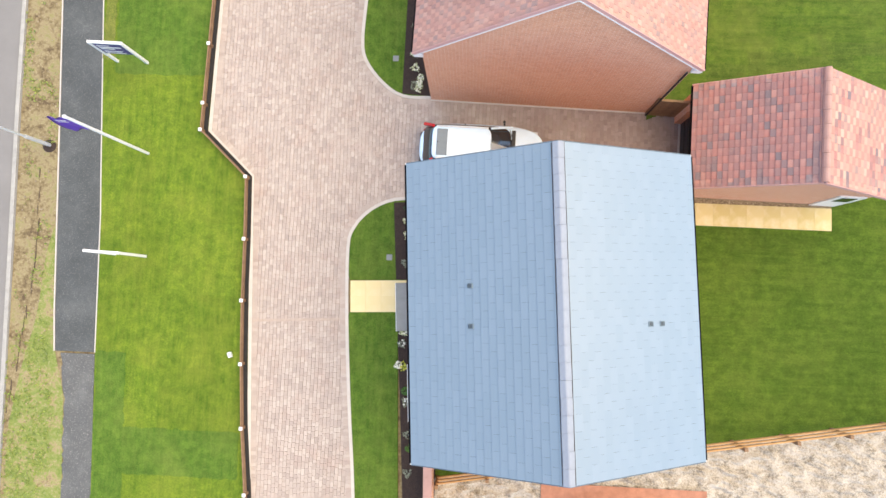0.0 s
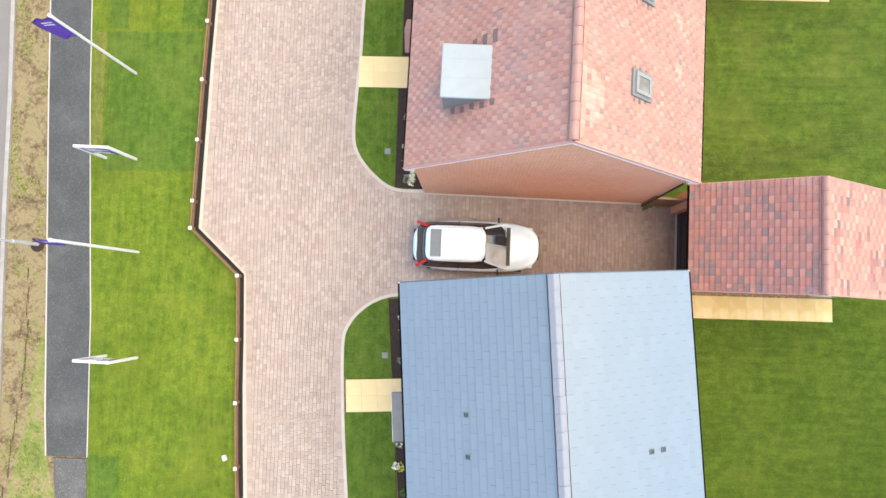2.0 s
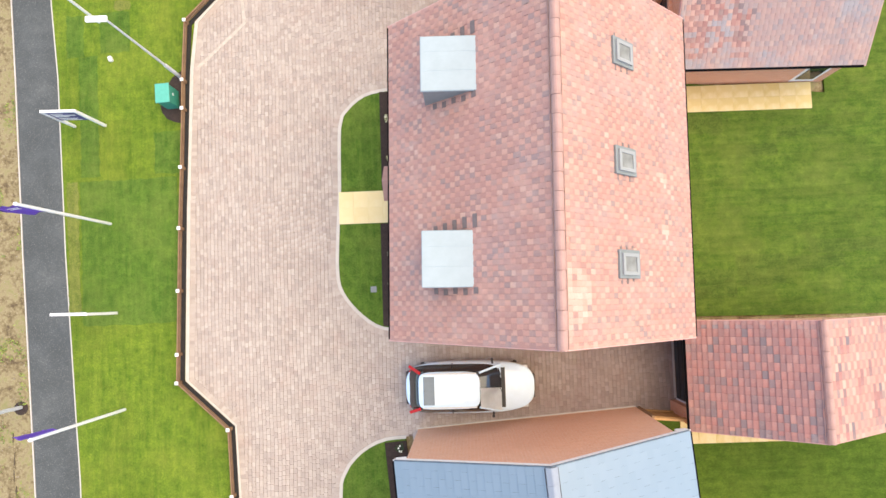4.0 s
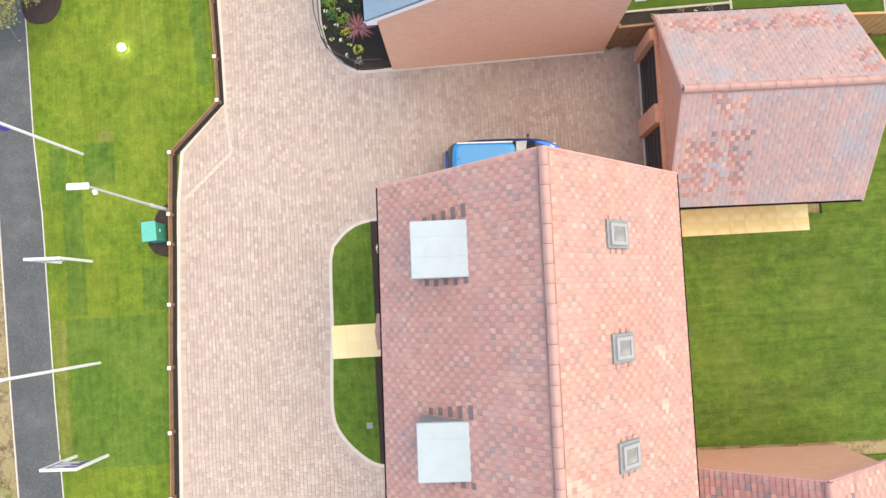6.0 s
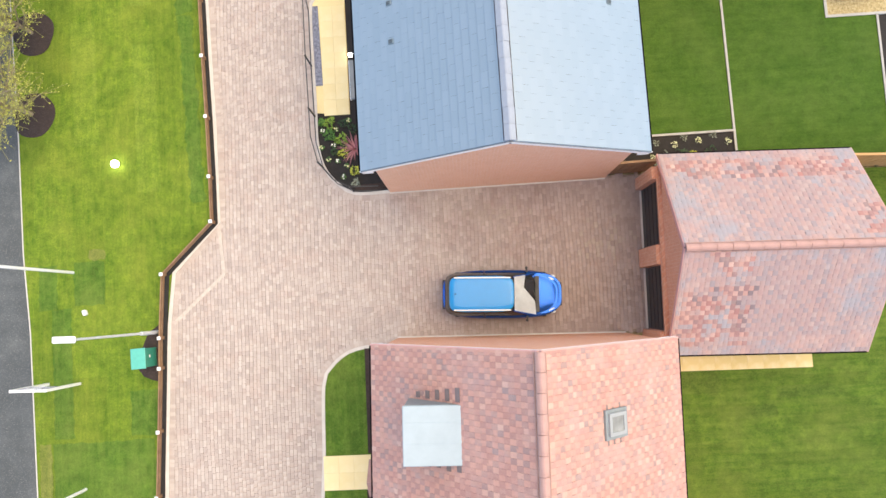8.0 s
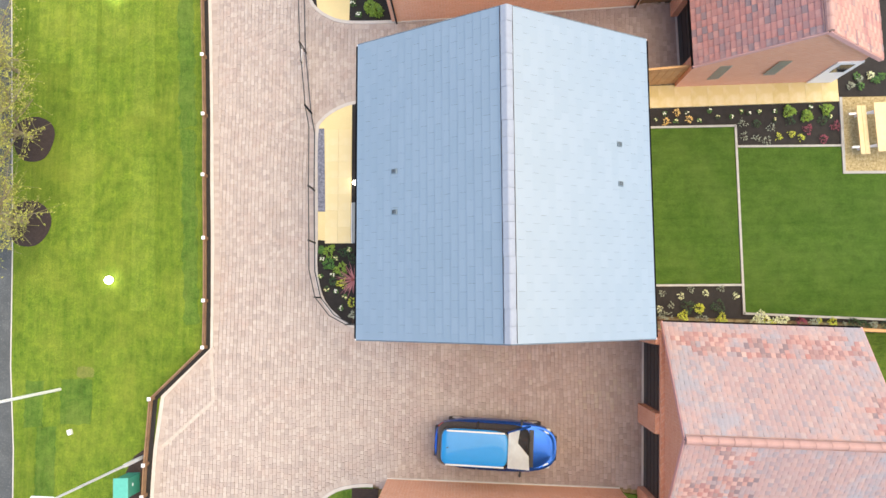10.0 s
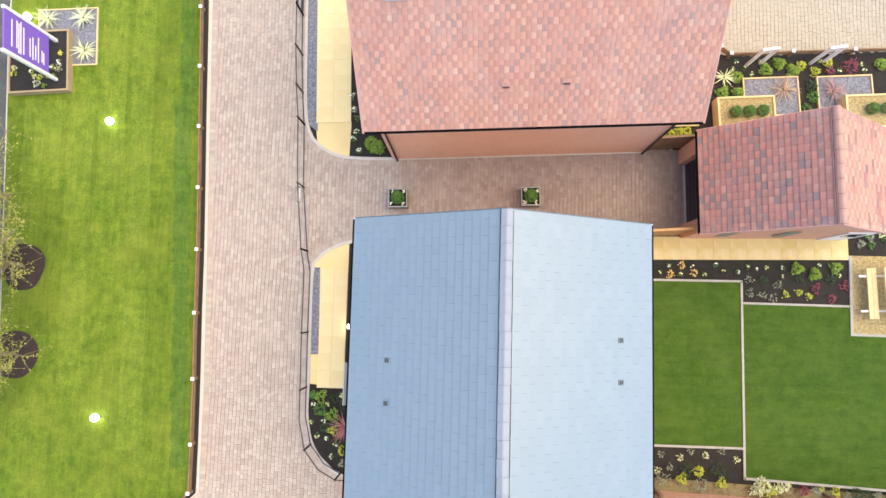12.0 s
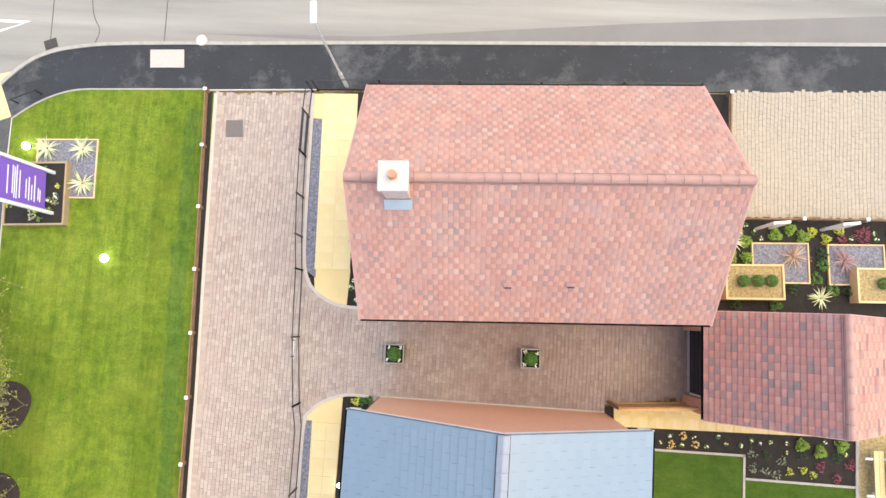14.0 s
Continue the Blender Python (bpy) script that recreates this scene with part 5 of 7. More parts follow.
def board_sign(x, y, turn, label, group, height=2.0, gap=1.22, colour=None, low=0.45):
    s = thing("board_sign", pose(x, y, 0, 0, 0, turn), label, "sign", group)
    for k in (-0.5, 0.5):
        part("post", box(k * gap - 0.05, k * gap + 0.05, -0.05, 0.05, -0.1, height, bevel=0.008), WHITE, s, "white square post")
    part("top_rail", box(-gap / 2 + 0.05, gap / 2 - 0.05, -0.045, 0.045, height - 0.09, height), WHITE, s)
    b = part("panel", box(-gap / 2 + 0.05, gap / 2 - 0.05, -0.02, 0.02, height * low, height - 0.09), colour or NAVY, s, "printed navy panel")
    for face, back in ((-0.02, -0.006), (0.02, 0.006)):
        sign_face(b, -gap / 2 + 0.06, gap / 2 - 0.1, height * low, height - 0.1, face, back, [(0.76, 0.45, 0.05), (0.58, 0.8, 0.09), (0.44, 0.5, 0.08), (0.26, 0.7, 0.035), (0.18, 0.62, 0.035), (0.06, 0.72, 0.04)], 3)
    return s


for x, y in ((-12.98, 9.08), (-12.50, 1.40), (-13.37, 16.40)):
    board_sign(x, y, -2, "white-posted navy sales board standing on the lawn", "sales boards")
for x, y, turn in ((12.95, 38.45, 8), (15.3, 38.55, 8)):
    board_sign(x, y, turn, "small white-posted board standing in the planted bed", "garden boards", 1.45, 0.5, WHITE, 0.75)


def flag_pole(x, y, turn, wave):
    f = thing("flagpole", pose(x, y, 0, 0, 0, turn), "white flagpole with a purple flag on the lawn", "flagpole", "flagpoles")
    part("pole", tube((0, 0, -0.1), (0, 0, 5.15), 0.055, 0.05, 12), WHITE, f)
    part("finial", tube((0, 0, 5.15), (0, 0, 5.21), 0.065, 0.05, 12), WHITE, f)
    bm = bmesh.new()
    nx, nz = 10, 14
    grid = [[bm.verts.new((-0.06 - 0.68 * i / nx, 0.07 * math.sin(i * 0.9 + j * 0.25 + wave) * i / nx, 5.05 - 1.45 * j / nz - 0.10 * (i / nx) ** 2)) for j in range(nz + 1)] for i in range(nx + 1)]
    for i in range(nx):
        for j in range(nz):
            bm.faces.new((grid[i][j], grid[i + 1][j], grid[i + 1][j + 1], grid[i][j + 1]))
    bmesh.ops.solidify(bm, geom=bm.faces[:], thickness=0.004)
    flag = part("flag", bm, PURPLE, f, "purple printed fabric flag", True)
    for z in (4.75, 4.6):
        part("text_bar", box(-0.55, -0.2, -0.035, -0.03, z, z + 0.06), WHITE, flag)


flag_pole(-12.08, 5.42, 0, 0.0)
flag_pole(-12.57, 12.50, 6, 1.4)
flag_pole(-12.98, 20.58, -4, 2.6)


def lamp_post(x, y, turn, height):
    l = thing("street_lamp", pose(x, y, 0, 0, 0, turn), "slim galvanised street lamp with a flat white head", "street lamp", "street lamps")
    part("column", tube((0, 0, -0.1), (0, 0, 1.3), 0.07, 0.07, 12), STEEL, l)
    part("column", tube((0, 0, 1.3), (0, 0, height), 0.045, 0.035, 12), STEEL, l)
    part("head", box(-0.08, 0.62, -0.10, 0.10, height - 0.02, height + 0.07, bevel=0.03), WHITE, l, "flat white lamp head")
    part("lens", box(0.1, 0.55, -0.07, 0.07, height - 0.035, height - 0.02), GLASS, l)


lamp_post(-9.72, 18.12, 178, 5.2)
lamp_post(-16.16, 5.66, 175, 5.2)
lamp_post(-2.88, 43.05, 95, 5.4)
structure("bed_strip", prism([(-16.16 + 0.28 * math.cos(a / 8 * math.pi), 5.62 + 0.26 * math.sin(a / 8 * math.pi)) for a in range(16)], -0.09, -0.088), BARK, "bare soil round the lamp column", "soil")

n = Nodes("lamp_glow", 0.3)
n.out.inputs["Emission Color"].default_value = (1.0, 0.92, 0.80, 1)
n.out.inputs["Emission Strength"].default_value = 8.0
GLOW = n.done((0.9, 0.88, 0.8))
for x, y in ((-11.50, 35.83), (-11.21, 24.65), (-15.12, 39.98)):
    s = thing("lawn_spotlight", pose(x, y, 0), "lit lawn spotlight set in the grass", "spotlight", "lawn spotlights")
    part("housing", tube((0, 0, -0.05), (0, 0, 0.10), 0.12, 0.11, 20), IRON, s)
    bm = bmesh.new()
    bmesh.ops.create_uvsphere(bm, u_segments=20, v_segments=12, radius=0.145, matrix=Matrix.Translation((0, 0, 0.16)))
    part("lens", bm, GLOW, s, "glowing round lamp lens", True)
w = thing("path_light", pose(-1.9, 28.25, 0), "lit low spotlight in the planted strip beside the path", "spotlight")
part("housing", tube((0, 0, -0.05), (0, 0, 0.16), 0.05, 0.06, 12), IRON, w)
bm = bmesh.new()
bmesh.ops.create_uvsphere(bm, u_segments=16, v_segments=10, radius=0.085, matrix=Matrix.Translation((0, 0, 0.22)))
part("lens", bm, GLOW, w, "glowing round lamp lens", True)

# large board standing in the timber planter
big = thing("board_sign", pose(-13.72, 38.18, 0, 0, 0, 95), "tall purple sales board on white posts in a timber planter", "sign")
for k in (-0.78, 0.78):
    part("post", box(k - 0.06, k + 0.06, -0.06, 0.06, 0.0, 3.15, bevel=0.008), WHITE, big, "white square post")
pb = part("panel", box(-0.72, 0.72, -0.025, 0.025, 0.75, 3.1), PURPLE, big, "printed purple panel")
for z, x0, x1 in ((1.02, -0.5, -0.05), (1.12, -0.45, 0.0), (1.32, -0.55, 0.42), (1.47, -0.5, 0.05), (1.62, -0.55, 0.3), (1.77, -0.5, 0.2), (2.1, -0.55, 0.45), (2.25, -0.6, 0.6), (2.35, -0.6, 0.5), (2.45, -0.45, 0.55), (2.7, -0.5, 0.5)):
    part("text_bar", box(x0, x1, -0.034, -0.024, z, z + 0.05), WHITE, pb)

# services
g = thing("utility_cabinet", pose(-10.04, 17.22, 0, 0, 0, 2), "green metal utility cabinet on bare soil by the rail", "cabinet")
part("body", box(-0.24, 0.24, -0.34, 0.34, -0.05, 0.88, bevel=0.015), GREENBOX, g)
part("lid", box(-0.27, 0.27, -0.37, 0.37, 0.88, 0.93, bevel=0.012), plain("green_lid_paint", (0.10, 0.42, 0.33), 0.4), g, "paler green sloping lid")
part("badge", box(0.24, 0.246, 0.0, 0.1, 0.5, 0.58), WHITE, g)
structure("bed_strip", prism(smooth_line([(-10.55, 17.0), (-10.05, 18.15), (-9.35, 18.3), (-9.38, 16.4), (-10.3, 16.5), (-10.55, 17.0)]), -0.05, 0.016), BARK, "bare dark soil round the cabinet", "soil")
structure("access_cover", prism([(-7.46, 41.46), (-6.80, 41.5), (-6.73, 40.83), (-7.39, 40.79)], -0.05, 0.006), plain("cover_iron", (0.16, 0.145, 0.135), 0.6, vary=0.3, scale=30), "grey iron inspection cover in the paving", "cover")
structure("access_cover", prism([(-10.77, 44.15), (-9.42, 44.22), (-9.34, 43.49), (-10.69, 43.42)], -0.05, 0.006), plain("cover_concrete", (0.47, 0.45, 0.42), 0.8, vary=0.12, scale=10), "pale concrete service cover in the footpath", "cover")
structure("access_cover", prism([(-8.75 + 0.22 * math.cos(a / 10 * math.pi), 44.62 + 0.22 * math.sin(a / 10 * math.pi)) for a in range(20)], -0.05, 0.05), CONCRETE, "round pale kerb-side cover", "cover")
for x, y in ((-2.48, 9.47), (-2.38, 1.69)):
    structure("access_cover", box(x - 0.11, x + 0.11, y - 0.11, y + 0.11, -0.05, 0.03), LEAD_DARK, "small square grey drain cover in the lawn", "cover")
for x, y in ((-8.30, -2.25), (-12.5, 19.02)):
    s = thing("marker_peg", pose(x, y, 0, 0, 0, 20), "small white marker block on the lawn", "marker")
    part("block", box(-0.07, 0.07, -0.10, 0.10, -0.01, 0.14, bevel=0.015), WHITE, s)
bar_rail = thing("barrier_rail", pose(-15.35, 41.92, 0, 0, 0, 25), "low dark steel barrier rail on the footpath", "barrier")
part("rail", tube((-0.55, 0, 0.42), (0.55, 0, 0.42), 0.035, sides=8), IRON, bar_rail)
for x in (-0.5, 0.5):
    part("post", tube((x, 0, -0.1), (x, 0, 0.42), 0.03, sides=8), IRON, bar_rail)
gully = structure("gully_grate", box(-0.26, 0.26, -0.2, 0.2, -0.1, -0.072, bevel=0.006), plain("gully_iron", (0.06, 0.055, 0.05), 0.7, vary=0.4, scale=25), "dark iron gully grate beside the kerb", "cover")
gully.matrix_basis = pose(-14.86, 44.22, 0, 0, 0, 22)
# light setts across the drive
for line, w, colour in (([(-7.62, -0.92), (-3.92, -0.72)], 0.05, (0.44, 0.36, 0.305)), ([(-7.31, 22.05), (-7.15, 20.14), (-9.12, 18.39)], 0.065, (0.50, 0.44, 0.38))):
    structure("sett_band", ribbon(line, w, w, -0.05, 0.007), plain("pale_sett", colour, 0.85, vary=0.25, scale=6), "pale band of setts across the paving", "kerb")
structure("tactile_paving", prism([(-17.6, 42.6), (-16.2, 43.0), (-16.03, 41.15), (-17.4, 40.6)], -0.1, -0.012), SLAB, "buff tactile paving at the crossing", "pavement")
for poly in ([(-17.7, 45.16), (-15.8, 45.12), (-16.05, 45.02), (-17.7, 45.05)], [(-15.8, 45.12), (-16.05, 45.02), (-17.7, 44.34), (-17.7, 44.48)]):
    structure("road_marking", prism(poly[::-1] if poly[2][1] < 44.9 else poly, -0.09, -0.074), WHITE, "worn white painted road marking", "marking")
structure("road_patch", prism([(-9.0, 44.95), (-2.0, 45.15), (8.0, 46.15), (30.0, 47.9), (30.0, 46.35), (17.44, 45.78), (-1.12, 44.92)], -0.1, -0.074), ROAD_GREY, "grey resurfaced strip of road along the kerb", "road")
for line in ([(-14.9, 44.25), (-14.95, 45.6), (-15.1, 48.5)], [(-13.1, 44.3), (-12.95, 44.9), (-13.3, 45.6), (-13.6, 47.5)], [(-10.3, 44.55), (-10.35, 46.5)]):
    structure("road_joint", ribbon(smooth_line(line, 0.2), 0.012, 0.012, -0.1, -0.071), TARMAC, "thin dark tar joint across the road", "road")


# ---- cars ----
def paint(name, colour, coat=1.0, metal=0.0):
    n = Nodes(name, 0.35 - 0.12 * metal, metal)
    n.out.inputs["Coat Weight"].default_value = coat
    n.out.inputs["Specular IOR Level"].default_value = 0.35
    n.out.inputs["Coat Roughness"].default_value = 0.05
    return n.done(n.ramp(n.noise(3, 4), [(0.3, tuple(0.93 * c for c in colour)), (0.7, colour)]))


TYRE = plain("tyre_rubber", (0.02, 0.02, 0.02), 0.8)
RIM = plain("alloy", (0.6, 0.61, 0.63), 0.3, 0.9)
TAIL = plain("red_lens", (0.55, 0.012, 0.02), 0.15, vary=0.05)
LENS = plain("clear_lens", (0.62, 0.66, 0.70), 0.08, vary=0.1)
# sunroof glass with the blue of reflected sky mixed into its base colour
SKY_TONED = plain("sky_toned_roof_glass", (0.13, 0.18, 0.23), 0.08, vary=0.1)
GLARE = plain("painted_glare", (0.82, 0.87, 0.90), 0.3, vary=0.25, scale=2)
TRIM = plain("black_trim", (0.015, 0.015, 0.018), 0.45)


def outline(x0, x1, half, n=56, front=3.2, rear=4.5):
    """A rounded plan outline, front towards +x."""
    pts = []
    cx, rx = (x0 + x1) / 2, (x1 - x0) / 2
    for i in range(n):
        a = 2 * math.pi * (i + 0.5) / n
        c, s = math.cos(a), math.sin(a)
        e = front if c > 0 else rear
        pts.append((cx + rx * math.copysign(abs(c) ** (2 / e), c), half * math.copysign(abs(s) ** (2 / e), s)))
    return pts


def loft(rings, close=True):
    bm = bmesh.new()
    rows = [[bm.verts.new(p) for p in r] for r in rings]
    for a, b in zip(rows, rows[1:]):
        for i in range(len(a)):
            j = (i + 1) % len(a)
            bm.faces.new((a[i], a[j], b[j], b[i]))
    if close:
        bm.faces.new(rows[-1])
    bmesh.ops.recalc_face_normals(bm, faces=bm.faces[:])
    return bm


def corner_lamp(ring, x_end, sy, y_from, z0, z1):
    """A lamp that follows the body's rear corner, a little proud of it."""
    run = [p for p in ring if p[0] < x_end and sy * p[1] > y_from]
    run.sort(key=lambda p: p[0] - sy * p[1])
    rings = []
    for grow, z in ((0.98, z0), (1.02, z0 + 0.02), (1.01, z1 - 0.05), (0.965, z1)):
        rings.append([(x * grow, y * grow, z) for x, y in run] + [(x * 0.90, y * 0.88, z) for x, y in reversed(run)])
    return loft(rings)


def build_car(m, length, width, height, body_paint, label, belt=0.98, hood=0.27, tail=0.015, roof_from=0.10, roof_to=0.50, sunroof=None, rails=None, roof_half=0.70, roof_paint=None, glare=(), tall_lamps=False):
    """A hatchback or estate, front towards +x. Fractions run from the rear bumper."""
    car = thing("car", m, label, "car", "parked cars")
    half = width / 2
    X = lambda k: -length / 2 + k * length
    # lower body: flank, shoulder and the bonnet's falling line
    rings = []
    for z, grow, ends in ((0.22, -0.07, 0.05), (0.30, -0.02, 0.01), (0.55, 0.0, 0.0), (0.75, -0.005, 0.01), (0.88, -0.03, 0.03)):
        rings.append([(x, y, z) for x, y in outline(X(0) + ends, X(1) - ends, half + grow, rear=3.6)])
    for inset, lift in ((0.07, 0.95), (0.16, 1.0), (0.30, 1.02), (0.5, 1.03)):
        ring = []
        for x, y in outline(X(0) + 0.03 + inset, X(1) - 0.03 - inset * 1.3, half - 0.03 - inset, rear=3.6):
            k = (x + length / 2) / length
            fall = 0.17 * max(0.0, (k - 0.66) / 0.34) ** 1.25
            ring.append((x, y, belt * lift - fall))
        rings.append(ring)
    body = part("body", loft(rings), body_paint, car, smooth=True)
    # greenhouse
    base_f, base_r = X(1 - hood), X(tail) + 0.10
    top_f, top_r = X(roof_to) + 0.0, X(roof_from)
    glass = []
    for t in (0.0, 0.5, 1.0):
        x1 = base_f + (top_f - base_f) * t ** 0.9
        x0 = base_r + (top_r - base_r) * t ** 1.3
        h = (half - 0.09) + (half * roof_half + 0.04 - (half - 0.09)) * t
        z = belt - 0.04 + (height - 0.05 - belt + 0.04) * t
        glass.append([(x, y, z) for x, y in outline(x0, x1, h, front=5, rear=6)])
    g = part("glazing", loft(glass), GLASS, car, "dark tinted glazing", True)
    roof = []
    for inset, z in ((-0.012, height - 0.075), (0.0, height - 0.045), (0.05, height - 0.015), (0.18, height - 0.002), (0.4, height)):
        roof.append([(x, y, z) for x, y in outline(top_r + inset, top_f - inset, half * roof_half + 0.045 - inset, front=5, rear=6)])
    r = part("roof", loft(roof), roof_paint or body_paint, car, smooth=True)
    # pillars
    for sy in (-1, 1):
        part("pillar", bar((base_f - 0.03, sy * (half - 0.12), belt - 0.02), (top_f - 0.02, sy * (half * roof_half), height - 0.06), 0.07, 0.05), body_paint, car)
        k = 0.5 * (top_f + top_r) + 0.1
        part("pillar", bar((k, sy * (half - 0.085), belt - 0.02), (k - 0.03, sy * (half * roof_half + 0.035), height - 0.07), 0.03, 0.09), TRIM, car)
        # lamps
        part("headlight", box(X(1) - 0.50, X(1) - 0.24, min(sy * (half - 0.38), sy * (half - 0.19)), max(sy * (half - 0.38), sy * (half - 0.19)), 0.66, 0.815, bevel=0.03), LENS, car, "clear headlight")
        part("tail_light", corner_lamp(outline(X(0) + 0.02, X(1) - 0.02, half - 0.01, 112, rear=3.6), X(0) + 0.34, sy, half * 0.62, 0.70, 0.96), TAIL, car, "red tail light wrapped round the corner")
        if tall_lamps:
            part("tail_light", bar((base_r + 0.02, sy * (half - 0.13), belt - 0.02), (top_r + 0.03, sy * (half * roof_half + 0.03), height - 0.10), 0.10, 0.07), TAIL, car, "tall red tail light on the rear pillar")
        mir = part("mirror", box(base_f - 0.40, base_f - 0.31, min(sy * (half + 0.0), sy * (half + 0.11)), max(sy * half, sy * (half + 0.11)), belt - 0.0, belt + 0.09, bevel=0.03), TRIM, car, "dark door mirror")
        part("mirror_stalk", box(base_f - 0.38, base_f - 0.31, min(sy * (half - 0.09), sy * half), max(sy * (half - 0.09), sy * half), belt, belt + 0.05), TRIM, mir)
        if rails:
            part("roof_rail", bar((top_r + 0.15, sy * (half * roof_half - 0.01), height + 0.012), (top_f - 0.12, sy * (half * roof_half - 0.01), height + 0.012), 0.045, 0.05), rails, car, "slim roof rail")
        for k in (0.185, 0.80):
            wheel = part("wheel", tube((X(k), sy * (half - 0.28), 0.33), (X(k), sy * (half * 0.925), 0.33), 0.33, sides=24), TYRE, car)
            part("rim", tube((X(k), sy * (half * 0.925 - 0.018), 0.33), (X(k), sy * (half * 0.925 + 0.008), 0.33), 0.22, 0.21, 16), RIM, wheel)
    if glare:
        # a pale sheet on the slope of the windscreen imitates reflected sky
        low, high = Vector((base_f - 0.02, 0, belt + 0.0)), Vector((top_f, 0, height - 0.05))
        sheet = bmesh.new()
        face = sheet.faces.new([sheet.verts.new(high.lerp(low, v) + Vector((0.012, u * (half * roof_half + 0.01 + (half * 0.86 - half * roof_half - 0.02) * v), 0.030))) for u, v in glare])
        bmesh.ops.solidify(sheet, geom=[face], thickness=0.012)
        part("glare_sheet", sheet, GLARE, car, "pale sheet painted as sky reflected in the windscreen")
    part("cowl", box(base_f - 0.05, base_f + 0.09, -half + 0.24, half - 0.24, belt - 0.03, belt + 0.022), TRIM, car, "black windscreen cowl")
    for y in (-0.35, 0.2):
        part("wiper", bar((base_f + 0.03, y, belt + 0.045), (base_f - 0.14, y + 0.48, belt + 0.14), 0.02, 0.015), TRIM, car)
    part("bumper", box(X(0) + 0.005, X(0) + 0.16, -half + 0.34, half - 0.34, 0.36, 0.60, bevel=0.03), TRIM, car, "dark lower bumper")
    part("number_plate", box(X(1) - 0.035, X(1) + 0.006, -0.26, 0.26, 0.40, 0.51), WHITE, car)
    part("grille", box(X(1) - 0.09, X(1) + 0.002, -0.42, 0.42, 0.56, 0.70, bevel=0.02), TRIM, car)
    if sunroof:
        part("sunroof", box(X(sunroof[0]), X(sunroof[1]), -half * roof_half + 0.10, half * roof_half - 0.10, height - 0.02, height + 0.006, bevel=0.01), SKY_TONED, car, "dark glass sunroof")
    part("aerial", tube((top_r + 0.22, 0, height - 0.01), (top_r + 0.17, 0, height + 0.09), 0.018, 0.006, 6), TRIM, car)
    return car


build_car(pose(0.955, 5.80, 0, 0, 0, -1.2), 4.62, 1.86, 1.62, paint("white_car_paint", (0.68, 0.85, 1.0), 0.9), "white estate car parked on the block paving", belt=1.02,
          hood=0.25, tail=0.012, roof_from=0.115, roof_to=0.575, sunroof=(0.15, 0.235), rails=STEEL, roof_half=0.63, glare=((-1, 0), (0.12, 0), (0.0, 0.95), (-1, 0.95)), tall_lamps=True)
# the roof's paler blue paints in the sky it reflects; the body stays darker
build_car(pose(3.22, 18.73, 0, 0, 0, -3.2), 4.30, 1.74, 1.52, paint("blue_car_paint", (0.012, 0.085, 0.40), 0.2, 0.75), "metallic blue estate car parked on the block paving", belt=0.96,
          hood=0.215, tail=0.0, roof_from=0.068, roof_to=0.59, rails=STEEL, roof_half=0.66, glare=((-1, 0), (1, 0), (1, 0.5), (0.35, 0.42), (-0.35, 0.92), (-1, 0.97)), roof_paint=paint("sky_toned_roof_paint", (0.01, 0.22, 0.55), 0.4))


# ---- planting ----
def leaf_material(name, dark, light, rough=0.6):
    n = Nodes(name, rough)
    c = n.ramp(n.tree.nodes.new("ShaderNodeNewGeometry").outputs["Random Per Island"], [(0.0, dark), (1.0, light)])
    n.out.inputs["Transmission Weight"].default_value = 0.0
    return n.done(c)


LEAF = {
    "green": leaf_material("green_leaf", (0.035, 0.10, 0.018), (0.10, 0.24, 0.035)),
    "fresh": leaf_material("fresh_leaf", (0.10, 0.20, 0.02), (0.27, 0.40, 0.05)),
    "dark": leaf_material("dark_leaf", (0.012, 0.035, 0.012), (0.04, 0.085, 0.025)),
    "lime": leaf_material("lime_leaf", (0.25, 0.34, 0.03), (0.62, 0.62, 0.07)),
    "pale": leaf_material("pale_leaf", (0.42, 0.48, 0.24), (0.80, 0.82, 0.55)),
    "silver": leaf_material("silver_leaf", (0.15, 0.18, 0.13), (0.34, 0.37, 0.28)),
    "red": leaf_material("red_leaf", (0.13, 0.02, 0.04), (0.30, 0.07, 0.10)),
    "rose": leaf_material("rose_leaf", (0.24, 0.07, 0.09), (0.46, 0.21, 0.21)),
    "orange": leaf_material("orange_leaf", (0.28, 0.16, 0.10), (0.52, 0.34, 0.22)),
    "tan": leaf_material("tan_blade", (0.22, 0.14, 0.10), (0.55, 0.40, 0.30)),
    "mauve": leaf_material("mauve_blade", (0.20, 0.10, 0.11), (0.50, 0.34, 0.34)),
    "cream": leaf_material("cream_petal", (0.55, 0.55, 0.22), (0.78, 0.76, 0.42)),
    "white": leaf_material("white_petal", (0.65, 0.65, 0.50), (0.85, 0.85, 0.75)),
    "yellow": leaf_material("yellow_petal", (0.42, 0.40, 0.05), (0.68, 0.64, 0.12)),
    "gold": leaf_material("gold_leaf", (0.55, 0.36, 0.10), (0.78, 0.58, 0.22)),
    "weed": leaf_material("weed_leaf", (0.10, 0.17, 0.025), (0.30, 0.36, 0.07)),
    "willow": leaf_material("willow_leaf", (0.24, 0.27, 0.03), (0.48, 0.48, 0.08)),
}
STEM = plain("plant_stem", (0.10, 0.085, 0.05), 0.8)
BARKWOOD = ground_mix("tree_bark", 0.9, [(0.3, (0.16, 0.125, 0.08)), (0.6, (0.30, 0.245, 0.16)), (0.8, (0.40, 0.35, 0.25))], 6, 40, 0.8)


